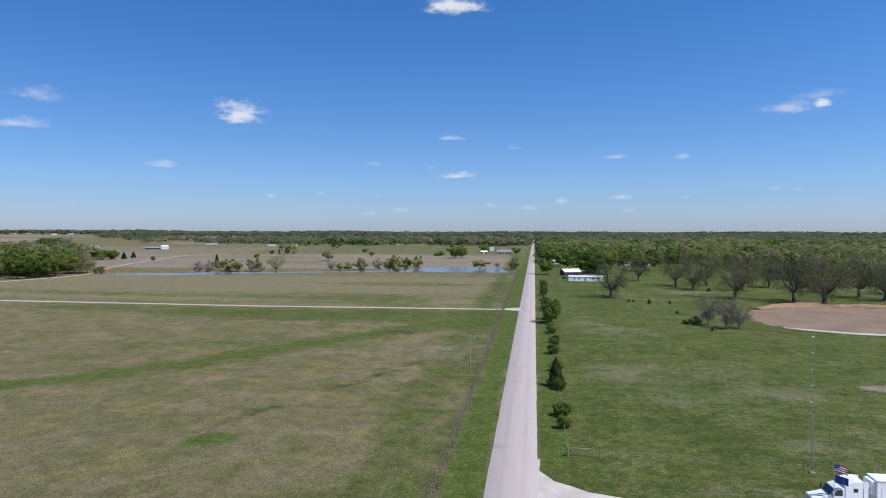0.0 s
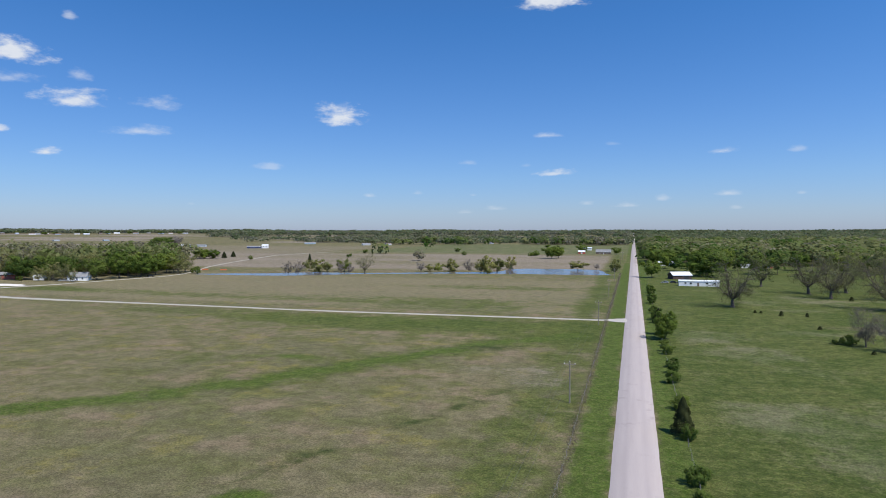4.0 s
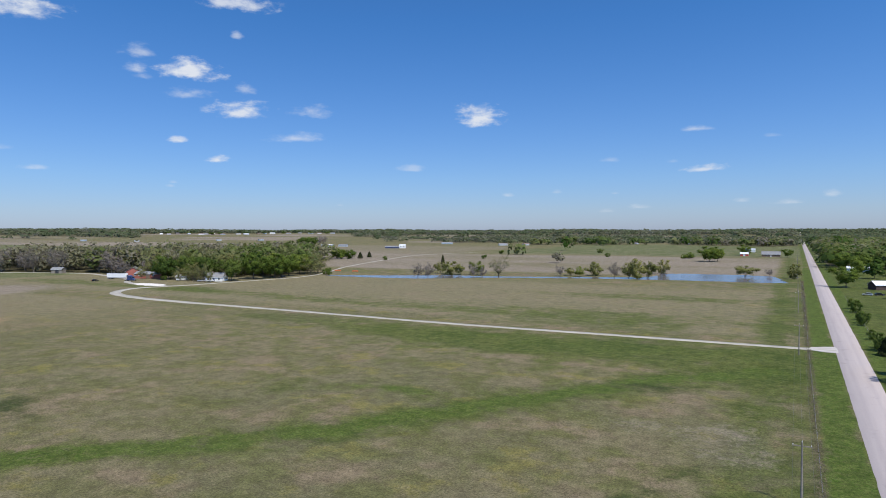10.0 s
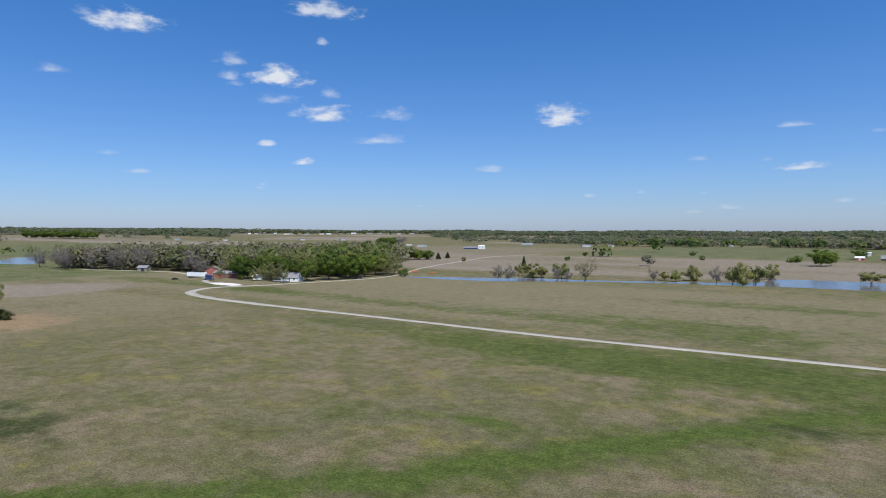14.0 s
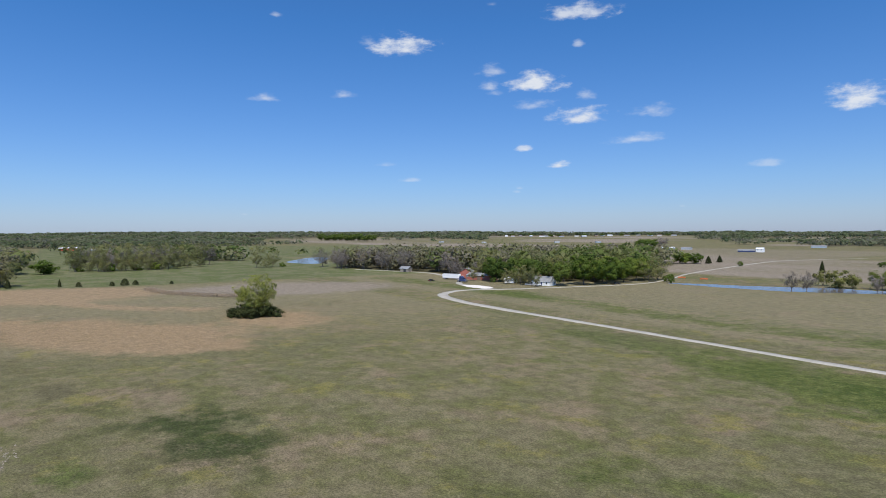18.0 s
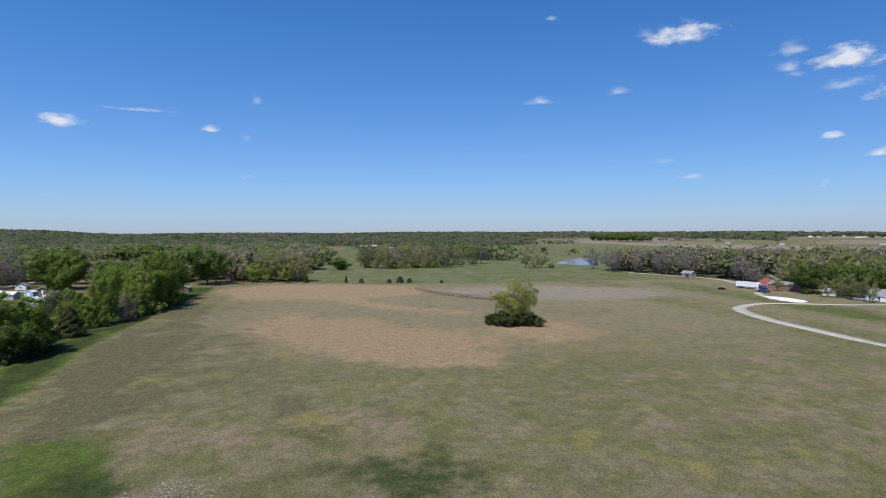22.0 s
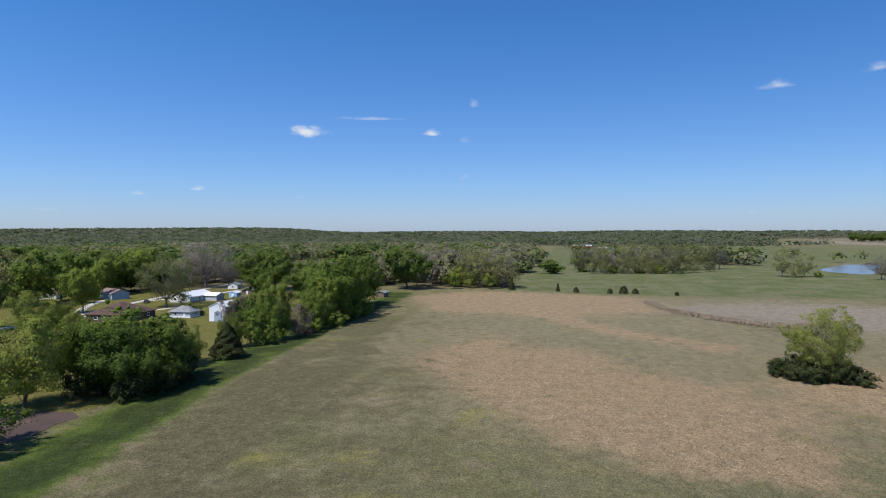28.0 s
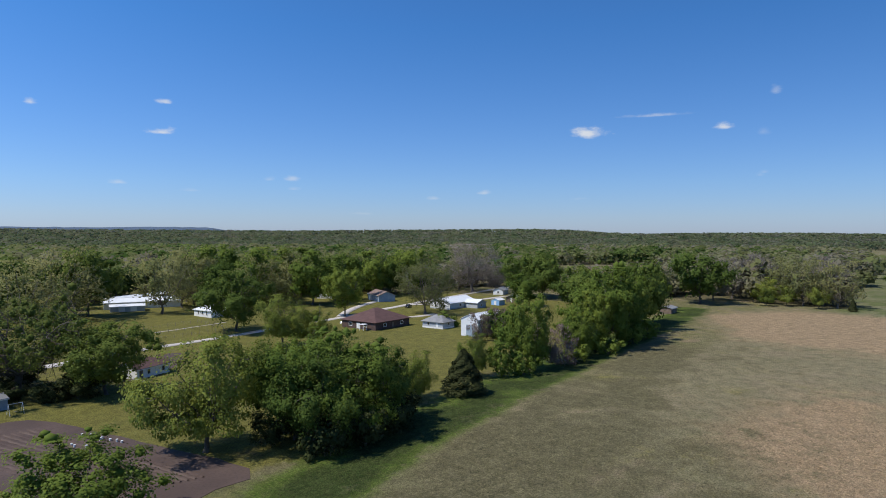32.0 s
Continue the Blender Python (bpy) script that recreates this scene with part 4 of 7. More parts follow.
def covers(x, y):
    """How much of each kind of ground cover there is, from 0 to 1."""
    east = ease(x, 3, 6)
    verge = band(x, y, [(-6.3, -500), (-6.3, 4000)], 6) + band(x, y, [(6, 118), (6, 4000)], 4.5) * 0.9
    green = 0.84 * east + 0.2 * blob(x, y, 60, 190, 40, 35) - 0.2 * blob(x, y, 45, 215, 18, 22) - 0.25 * blob(x, y, 22, 160, 8, 20) - 0.3 * blob(x, y, 60, 119, 60, 4) - 0.2 * blob(x, y, 85, 225, 12, 14)
    green += 0.42 * band(x, y, SWALE, 15) + 0.35 * band(x, y, [(-15, 285), (-120, 280), (-200, 283)], 26) + 0.4 * blob(x, y, -60, 268, 75, 15) + 0.3 * blob(x, y, -120, 262, 55, 12)
    green += 0.42 * blob(x, y, -170, 345, 130, 18) + 0.35 * blob(x, y, -100, 420, 80, 14) + 0.4 * blob(x, y, -340, 340, 40, 22)
    green += 0.45 * blob(x, y, -160, 153, 14, 8) + 0.3 * blob(x, y, -110, 197, 14, 10) + 0.4 * blob(x, y, -172, 239, 7, 5) + 0.35 * blob(x, y, -262, 163, 7, 4)
    meadow = 0.95 * ease(-x, 490, 530) * ease(y, 80, 115) * (1 - ease(y, 380, 460))
    green += 0.62 * blob(x, y, -440, 345, 70, 18)
    meadow = meadow + 0.8 * ease(y, 890, 960) * (1 - ease(y, 1450, 1600)) * ease(x, -470, -390) + 0.7 * ease(-x, 540, 600) * ease(y, 380, 470) * (1 - 0.8 * ease(y, 600, 720)) * ease(-ripple(x, y, 210, 6.0), -0.5, 0.2) + 0.4 * ease(y, 1550, 1700) * (ripple(x, y, 300, 2.0) > 0)
    meadow = meadow + 0.75 * ease(-x, 820, 900) * ease(y, 420, 500) * (1 - ease(y, 1000, 1200)) * (1 - ease(-x, 1700, 2000))
    meadow = meadow + ease(x, 9, 14) * (1 - ease(y, 430, 470)) * (0.28 + 0.5 * ripple(x, y, 30, 2.0) + 0.3 * ripple(x, y, 9, 4.0))
    lawn = 0.85 * ease(-y, -58, -48) * ease(-x, 195, 208) * (1 - ease(-x, 480, 530))
    green += 0.30 * ease(-x, 9, 10) * (1 - ease(-x, 20, 34)) + 0.10 * np.sin(x * 2.1) * ease(-x, 12, 14) * (1 - ease(-x, 26, 34))
    # dark rank grass, with the shade at the hedgerow's foot painted in
    rank_shade = 1.0 * band(x, y, [(-200, 72), (-230, 66), (-265, 60.5), (-300, 56), (-345, 54), (-420, 51), (-500, 47)], 11) * (1 + 0.45 * ripple(x, y, 9, 1.0))
    sere = 0.8 * band(x, y, [(-190, 88), (-240, 82), (-280, 76), (-330, 70), (-380, 64)], 22) * (0.75 + 0.9 * ripple(x, y, 11, 3.0))
    sere += 0.42 * blob(x, y, -238, 98, 55, 28) + 0.30 * band(x, y, [(-190, 80), (-290, 74), (-380, 62)], 30)
    green += 0.34 * band(x, y, [(-185, 84), (-240, 80), (-290, 74), (-345, 66)], 34) + 0.15 * blob(x, y, -225, 112, 50, 30)
    sere += 0.8 * blob(x, y, -205, 132, 9, 3.5) + 0.8 * blob(x, y, -198, 150, 12, 2.6) + 0.42 * blob(x, y, -395, 105, 45, 34) + 0.35 * blob(x, y, -213, 101, 9, 4) + 0.35 * blob(x, y, -400, 215, 30, 14) + 0.38 * ripple(x, y, 46, 5.0) * ease(-x, 30, 120) * (y < 295)
    lush = 0.75 * verge * (y < 2500) + 0.4 * band(x, y, [(-6.6, 0), (-6.6, 700)], 6.5) + 0.3 * band(x, y, [(6.0, 125), (6.0, 700)], 5.0)
    lush += 0.85 * band(x, y, SWALE, 8.5) + 0.42 * blob(x, y, -60, 276, 70, 12) + 0.3 * blob(x, y, -95, 245, 40, 12) + 0.5 * blob(x, y, 66, 185, 22, 18) + 0.3 * blob(x, y, -300, 20, 70, 40) + 0.35 * blob(x, y, -30, 520, 18, 40)
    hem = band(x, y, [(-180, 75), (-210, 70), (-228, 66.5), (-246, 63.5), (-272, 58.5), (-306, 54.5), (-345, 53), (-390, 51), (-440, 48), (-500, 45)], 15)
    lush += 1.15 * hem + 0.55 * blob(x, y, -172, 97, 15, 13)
    straw = 0.95 * area(x, y, STRAW_MID, 5.0) + 0.95 * area(x, y, STRAW_END, 8.0) + 0.62 * blob(x, y, -296, 206, 28, 17) + 0.5 * band(x, y, [(-425, 128), (-395, 143), (-370, 158), (-345, 186)], 15)
    straw += 0.27 * ease(-x, 190, 240) * (1 - ease(-x, 500, 520)) * ease(y, 72, 84) * (1 - ease(y, 250, 300)) + 0.3 * ease(-x, 300, 420) * ease(y, 520, 570) * (1 - ease(y, 760, 900))
    pale = 0.3 * blob(x, y, -28, 200, 14, 13) + 0.25 * blob(x, y, -45, 206, 15, 9) + 1.0 * blob(x, y, -432, 252, 48, 72, -10) + 0.28 * blob(x, y, -20, 205, 8, 28)
    pale += 0.3 * blob(x, y, -170, 100, 9, 7) + 0.75 * blob(x, y, -160, 120, 10, 7) * (0.95 + 0.7 * ripple(x, y, 5, 1.0)) + 0.9 * blob(x, y, 77, 174, 7, 4) + 0.4 * blob(x, y, -266, 174, 7, 4) + 0.42 * blob(x, y, -232, 152, 9, 5)
    pale += 0.42 * blob(x, y, 50, 113.5, 60, 3.2) + 0.8 * ease(y, 540, 570) * (1 - ease(y, 880, 960)) * ease(-x, 20, 30) * (1 - ease(-x, 680, 800)) * (0.85 + 0.3 * ripple(x, y * 3, 120, 4.0)) + 0.55 * ease(-x, 400, 480) * ease(y, 880, 960) * (1 - ease(y, 1200, 1400)) + 0.5 * ease(y, 1500, 1650) * ease(-x, 20, 30) * (ripple(x, y * 2, 260, 5.0) > -0.1) + 0.5 * (np.hypot(x, y) > 1700) * ease(-x, 600, 800) * ease(y, 300, 500) * (ripple(x, y, 240, 3.0) > 0.1)
    soil = 0.9 * blob(x, y, 132, 292, 44, 22, 12) + 0.9 * blob(x, y, -705, -80, 110, 42, 20) + 0.8 * blob(x, y, -832, -120, 90, 50) + 0.4 * blob(x, y, 70, 302, 16, 7) + 0.5 * blob(x, y, -160, 118.5, 7.5, 5.5) * (0.9 + 0.8 * ripple(x, y, 4, 3.0)) + 0.55 * blob(x, y, -360, 505, 40, 8) + 0.5 * blob(x, y, -262, -22, 16, 12)
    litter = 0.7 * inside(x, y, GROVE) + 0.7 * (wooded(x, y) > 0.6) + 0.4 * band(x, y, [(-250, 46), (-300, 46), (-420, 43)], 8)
    green += 0.30 * ease(x, -170, -60) + 0.3 * band(x, y, [(-60, 322), (-200, 326), (-330, 345)], 26) + 0.28 * band(x, y, [(-120, 279), (-240, 277), (-330, 284)], 20)
    rank_shade += 0.8 * blob(x, y, -157, 154, 20, 9.5) + 0.3 * blob(x, y, -190, 140, 8, 8) + 0.35 * blob(x, y, -170, 140, 5, 10) + 0.4 * blob(x, y, -36, 236, 8, 3.5) + 0.3 * blob(x, y, -200, 175, 10, 3)
    rank_shade += 0.7 * blob(x, y, -165, 107, 11, 8) + 0.6 * blob(x, y, -43, 231.5, 9, 3.4) + 0.25 * blob(x, y, -113, 195, 10, 6)
    pale += 0.6 * blob(x, y, -35.5, 234.8, 3.2, 1.4)
    lush += 0.3 * blob(x, y, -165, 107, 10, 7) + 0.6 * blob(x, y, -149, 133, 8, 5)
    green += 0.28 * blob(x, y, -242, 92, 18, 16) + 0.2 * blob(x, y, -256, 118, 8, 8)
    lush += 0.25 * blob(x, y, -256, 119, 4, 3) + 0.8 * blob(x, y, -48.5, 123, 5, 4) + 0.5 * blob(x, y, -88, 205, 12, 5)
    sere = sere + 0.5 * band(x, y, [(-9.9, 40), (-9.9, 560)], 2.4) * (1 + 0.5 * ripple(x, y, 6, 2.0))
    rank_shade += 0.5 * band(x, y, [(-56, 118), (-45, 143), (-36, 163), (-24, 190)], 2.6)
    straw, sere, lawn = straw * (1 - hem), sere * (1 - hem), lawn * (1 - hem)
    litter += 0.55 * blob(x, y, -44, 231, 9, 4) + 0.35 * band(x, y, [(-170, 146), (-210, 150)], 3)
    return dict(green=green, lush=lush, dry=0.62 * ease(-x, 150, 330) * ease(y, 68, 80) * (1 - ease(y, 283, 292)) * (1 - ease(-x, 490, 520)) + 0.6 * ease(-x, 12, 22) * ease(y, 302, 320) * (1 - ease(y, 460, 520)) + 0.3 * blob(x, y, -60, 120, 70, 60), straw=straw, pale=pale, soil=soil, litter=litter, lawn=lawn, rank_shade=rank_shade, meadow=meadow, sere=sere)


def wooded(x, y):
    """How densely the land is wooded, from 0 to 1."""
    x, y = np.asarray(x, float), np.asarray(y, float)
    gaps = ripple(x, y, 110, 4.0)
    far = np.hypot(x + 100, y - 120)
    d = np.zeros(np.shape(x))
    east = x > 12
    d = np.where(east & (y > 700), 0.9 - 1.6 * np.clip(gaps - 0.25, 0, 1), d)
    d = np.where(east & (y > 440) & (y <= 700) & (x > 175), 0.9, d)
    d = np.where(east & (y > 560) & (y <= 700) & (x < 175), 0.10, d)
    d = np.where((x > 105) & (x < 185) & (y > 860) & (y < 966), 0, d)
    d = np.where(east & (y <= 440) & (y > 300) & (x > 190), 0.5, d)
    nw = (x < -12) & (y > 560)
    yaw = np.degrees(np.arctan2(-(x + 100), y - 120))
    d = np.where(nw, 0.0012 + 0.5 * (ripple(x, y * 2, 160, 7.0) > 0.95), d)
    d = np.where(nw & (yaw < 29 + 7 * gaps) & (y > 1500 + 160 * gaps) & (far < 2150 + 300 * gaps), 0.9, d)
    d = np.where(nw & (far > 2500), 0.02 + 0.9 * (ripple(x, y * 2.0, 300, 2.0) > 0.15 - 0.9 * ease(far, 2800, 3300)), d)
    west = (x < -720) & (y <= 560) & (y > 100)
    d = np.where(west, 0.006 + 0.5 * (gaps > 0.85), d)
    d = np.where(west & (far > 1500), 0.006 + 0.85 * (ripple(x * 2, y, 170, 2.0) > 0.5), d)
    d = np.where(west & (far > 1900), 0.02 + 0.85 * (ripple(x * 2, y, 300, 2.0) > 0.15 - 0.9 * ease(far, 2300, 2900)), d)
    d = np.where((far > 3700) & (y > 0), 1.0, d)
    d = np.where((x < -1950 + 60 * gaps) & (y > -100) & (y < 700 + 200 * gaps), 0.85, d)
    d = np.where((x < -880) & (x > -1120) & (np.abs(y - 295 - 0.25 * (x + 1000)) < 22 + 16 * gaps), 0.75, d)
    sw = (x < -545) & (y <= 100 - 45 * ease(-x, 850, 1400) - 80 * ease(-x, 1400, 2400) + 14 * ripple(x, y, 60, 2.0))
    d = np.where(sw, 0.92 - 0.8 * np.clip(gaps - 0.5, 0, 1), d)
    d = np.where((y < -165) & (x > -600), 0.92, d)
    d = np.where((y < -110) & (x < -470), 0.9, d)
    yard = (y < -120) & (y >= -165) & (x > -470) & (x < -235)
    for hx, hy, hr in ((-342, -156, 24), (-437, -134, 16), (-354, -114, 14), (-470, -160, 12)):
        yard = yard & (np.hypot(x - hx, y - hy) > hr)
    d = np.where(yard & (y < -150), 0.35, d)
    d = np.where((y < -62) & (x > -235) & (x < -20), 0.75, d)
    d = np.where((x > -12) & (x < 12), 0, d)
    d = np.where((np.hypot((x + 832) / 1.5, y + 120) < 75), 0, d)
    d = np.where(blob(x, y, -690, -78, 125, 50, 20) > 0.45, 0, d)
    d = np.where(np.hypot((x + 358) / 1.3, y + 180) < 24, 0.0, d)
    d = np.where(np.hypot((x + 820) / 1.9, (y - 410)) < 60, 0.0, d)
    # open ground about the far town
    d = np.where((yaw > 36) & (yaw < 54) & (far > 2200) & (far < 3420), 0.0, d)
    return np.where(inside(x, y, GROVE), 1.0, d)


def spread(lo, hi, near, grow_by=1.07):
    """Grid lines: even steps from lo to hi, then ever wider ones out to the horizon."""
    mid = list(np.arange(lo, hi + near / 2, near))
    left, right, s = [], [], near
    while (right[-1] if right else hi) < 4900:
        s *= grow_by
        right.append((right[-1] if right else hi) + s)
    s = near
    while (left[-1] if left else lo) > -4900:
        s *= grow_by
        left.append((left[-1] if left else lo) - s)
    return np.array(left[::-1] + mid + right)


def build_ground():
    xs, ys = spread(-540, 130, 2.5), spread(-90, 360, 2.5)
    x, y = np.meshgrid(xs, ys)
    x, y = x.ravel(), y.ravel()
    z = land(x, y)
    nx, ny = len(xs), len(ys)
    i = (np.arange(ny - 1)[:, None] * nx + np.arange(nx - 1)[None]).ravel()
    f = np.stack([i, i + 1, i + nx + 1, i + nx], 1)
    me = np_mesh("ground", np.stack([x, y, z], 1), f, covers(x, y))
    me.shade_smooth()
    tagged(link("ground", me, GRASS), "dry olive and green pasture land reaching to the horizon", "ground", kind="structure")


def build_tufts():
    """Standing dry grass on the fields that lie nearest to the way."""
    rng = np.random.default_rng(11)
    n = 260000
    x, y = rng.uniform(-345, -9, n), rng.uniform(66, 294, n)
    cov = covers(x, y)
    tall = np.clip(0.4 + 0.4 * cov["dry"] + 0.7 * cov["straw"] - 0.5 * cov["rank_shade"] + 0.5 * ripple(x, y, 5, 2.0) + 0.4 * ripple(x, y, 17, 1.0), 0, 1.4)
    # fewer in the north-western corner, far from the way
    keep = rng.uniform(0, 1, n) < (0.18 + 0.5 * tall) * np.where((y > 235) & (x < -150), 0.45, 1.0)
    x, y, tall = x[keep], y[keep], tall[keep]
    n = len(x)
    h = rng.uniform(0.04, 0.12, n) * (0.5 + 0.7 * tall)
    a = rng.uniform(0, 6.283, n)
    w = rng.uniform(0.12, 0.30, n) * (0.6 + 0.5 * tall)
    lean = rng.normal(0, 0.3, (n, 2)) * w[:, None]
    corner = [np.stack([x + w * np.cos(a + k * 2.094), y + w * np.sin(a + k * 2.094), np.full(n, -0.02)], 1) for k in range(3)]
    v = np.stack(corner + [np.stack([x + lean[:, 0], y + lean[:, 1], h], 1)], 1).reshape(-1, 3)
    cov = {k: np.repeat(c[keep], 4) for k, c in cov.items()}
    f = np.array([[0, 1, 3], [1, 2, 3], [2, 0, 3]])[None] + (np.arange(n) * 4)[:, None, None]
    soft = np.stack([np.stack([0.5 * np.cos(a + k * 2.094), 0.5 * np.sin(a + k * 2.094), np.full(n, 1.0)], 1) for k in range(3)] + [np.tile((0.0, 0.0, 1.0), (n, 1))], 1).reshape(-1, 3)
    soft = soft + np.repeat(rng.normal(0, 0.22, (n, 3)), 4, axis=0)
    soft /= np.linalg.norm(soft, axis=1, keepdims=True)
    me = np_mesh("grass_tufts", v, f.reshape(-1, 3), cov, soft)
    tagged(link("grass_tufts", me, TUFT), "standing dry grass tufts all over the fields", "grass", kind="stuff")


def build_woods():
    """Woods and far tree lines, thinner in detail with distance, as one stretch of woodland each."""
    rng = np.random.default_rng(5)
    rings, r = [], 300.0
    while r < 4650:
        side, deep = max(11.5, 9 + r * 0.0068), max(11.5, r * 0.019, r * 0.038 - 25)
        a = np.arange(radians(-42), radians(182), side / r)
        a = a + rng.uniform(-0.5, 0.5, len(a)) * side / r
        rr = r + rng.uniform(-1.3, 1.3, len(a)) * deep
        rings.append(np.stack([-100 - np.sin(a) * rr, 120 + np.cos(a) * rr, np.full(len(a), side), rr], 1))
        r += deep * 0.9
    p = np.concatenate(rings)
    p = p[rng.uniform(0, 1, len(p)) < wooded(p[:, 0], p[:, 1])]
    x, y, s, r = p.T
    in_grove = inside(x, y, GROVE)
    size = rng.uniform(0, 1, len(x)) ** 1.2
    h = (11.5 + 9.5 * size) * (1 + 0.16 * ripple(x, y, 70)) * np.where(in_grove, 1.12, 1.0)
    h = np.where(r > 1400, 13 + 5 * size, h)
    h = np.where((r > 1400) & (r < 2700) & (x < -12) & (y > 560), 8 + 5 * size, h)
    tint = 0.43 + 0.30 * ripple(x, y, 90, 3.0) + 0.2 * ripple(x, y, 300, 1.0) + rng.normal(0, 0.30, len(x))
    tint = np.where(rng.uniform(0, 1, len(x)) < 0.07, 0.97, tint)
    tint = np.where(in_grove, 0.34 + 0.30 * ease(x, -470, -380) + rng.normal(0, 0.17, len(x)), tint)
    tint = np.where((x < -545) & (x > -900) & (y > -60), tint * 0.62, tint)
    tint = np.where((y < 100) & (x < -20) & ~in_grove & (x > -1500), tint + 0.03 + 0.1 * ease(-y, 60, 160), tint)
    tint = np.where(x > 12, 0.2 + 0.75 * tint + 0.08, tint)
    tint = np.clip(tint, 0.02, 1)
    wide = np.clip(s * (0.56 + 0.30 * size) * rng.uniform(0.85, 1.15, len(x)) * np.where(r > 3400, 1.7, np.where(r > 1400, 1.3, np.where(r > 620, 1.15, 1.0))), 4.5, 36)
    budding = tint < 0.47
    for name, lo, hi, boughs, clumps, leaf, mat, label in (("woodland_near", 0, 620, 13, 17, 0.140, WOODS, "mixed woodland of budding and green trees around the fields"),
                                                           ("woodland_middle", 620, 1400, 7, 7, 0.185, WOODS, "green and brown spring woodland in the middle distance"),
                                                           ("woodland_far", 1400, 9000, 4, 6, 0.165, WOODS_HAZY, "low woodland along the far horizon")):
        k = np.nonzero((r >= lo) & (r < hi))[0]
        nb, n = len(k) * boughs, len(k) * boughs * clumps
        # boughs point all ways from the middle of the crown, one always to the top; budding crowns spread upwards like a fan
        tree = np.repeat(k, boughs)
        az, u, reach = rng.uniform(0, 2 * np.pi, nb), rng.uniform(-0.9, 0.85, nb), rng.uniform(0.45, 0.72, nb)
        u[::boughs] = 0.9
        flat = np.sqrt(1 - u * u) * np.where(budding[tree], 0.85 + 0.25 * u, 1.0)
        way = np.stack([np.cos(az) * flat, np.sin(az) * flat, u], 1)
        fat = rng.uniform(0.34, 0.50, nb) * (1.2 if lo else 1.0)
        stretch = np.stack([wide, wide, h * 0.44], 1)
        heart = np.stack([x, y, land(x, y) + h * 0.53], 1)
        mid = heart[tree] + way * reach[:, None] * stretch[tree]
        off = rng.normal(0, 1, (n, 3)) + (0, 0, 0.35)
        off /= np.linalg.norm(off, axis=1, keepdims=True)
        at = np.repeat(np.arange(nb), clumps)
        c = mid[at] + off * (fat[at] * rng.uniform(0.8, 1.08, n))[:, None] * stretch[tree[at]]
        out = way[at] * 0.5 + off * 0.5 + (0, 0, 0.5)
        out /= np.linalg.norm(out, axis=1, keepdims=True)
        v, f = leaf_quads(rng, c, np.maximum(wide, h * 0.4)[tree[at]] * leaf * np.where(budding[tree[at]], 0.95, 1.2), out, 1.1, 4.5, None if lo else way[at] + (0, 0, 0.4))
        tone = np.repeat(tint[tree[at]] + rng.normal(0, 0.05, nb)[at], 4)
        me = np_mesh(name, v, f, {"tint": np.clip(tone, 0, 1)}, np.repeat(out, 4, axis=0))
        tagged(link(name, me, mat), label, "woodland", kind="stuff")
    # bare stems in the nearer woods
    k = np.nonzero(r < 620)[0]
    segs = []
    for j in k:
        foot = np.array([x[j], y[j], -0.1])
        segs.append((foot, foot + (rng.normal(0, 0.5), rng.normal(0, 0.5), h[j] * 0.55), 0.17, 0.09))
        for _ in range(3):
            q = foot + (0, 0, h[j] * rng.uniform(0.25, 0.5))
            segs.append((q, q + (*rng.normal(0, wide[j] * 0.45, 2), h[j] * rng.uniform(0.25, 0.4)), 0.1, 0.03))
    tagged(link("woodland_stems", np_mesh("woodland_stems", *frusta(segs, 4)), BARK_PALE), "grey-brown stems inside the woodland", "tree trunks", kind="stuff")


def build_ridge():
    """The table hills beyond the south-western woods, with distance haze painted on as blue."""
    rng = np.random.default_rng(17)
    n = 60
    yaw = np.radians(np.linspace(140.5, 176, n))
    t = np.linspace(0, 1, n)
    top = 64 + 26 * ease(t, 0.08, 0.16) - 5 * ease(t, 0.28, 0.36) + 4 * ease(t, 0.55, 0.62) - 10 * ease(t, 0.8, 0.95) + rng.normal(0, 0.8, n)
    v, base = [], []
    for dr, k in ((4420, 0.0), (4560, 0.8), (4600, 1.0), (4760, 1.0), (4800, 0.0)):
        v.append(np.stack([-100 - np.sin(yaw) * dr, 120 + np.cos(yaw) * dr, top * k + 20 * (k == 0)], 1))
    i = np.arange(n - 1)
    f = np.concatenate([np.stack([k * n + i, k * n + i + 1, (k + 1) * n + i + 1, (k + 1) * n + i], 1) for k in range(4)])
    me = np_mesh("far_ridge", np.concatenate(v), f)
    tagged(link("backdrop_hills", me, surface("haze_blue_ridge", (0.070, 0.105, 0.155), (0.080, 0.115, 0.168), 0.004, 0.02, 1.0, 0.0)), "wooded table hills on the horizon, coloured haze-blue", "hills", kind="structure")


build_ridge()
build_ground()
build_tufts()
build_woods()

# ---- roads, tracks and water ----
def strip(name, points, width, z, mat, label, category="track", ragged=0.15, seed=1):
    return tagged(link(name, np_mesh(name, *ribbon(points, width, z, ragged=ragged, seed=seed)), mat), label, category, kind="structure")


def patch(name, outline, z, mat, label, category, ragged=0.5, seed=3):
    return tagged(part(name, patch_mesh(name, outline, z, ragged, seed), mat), label, category, kind="structure")


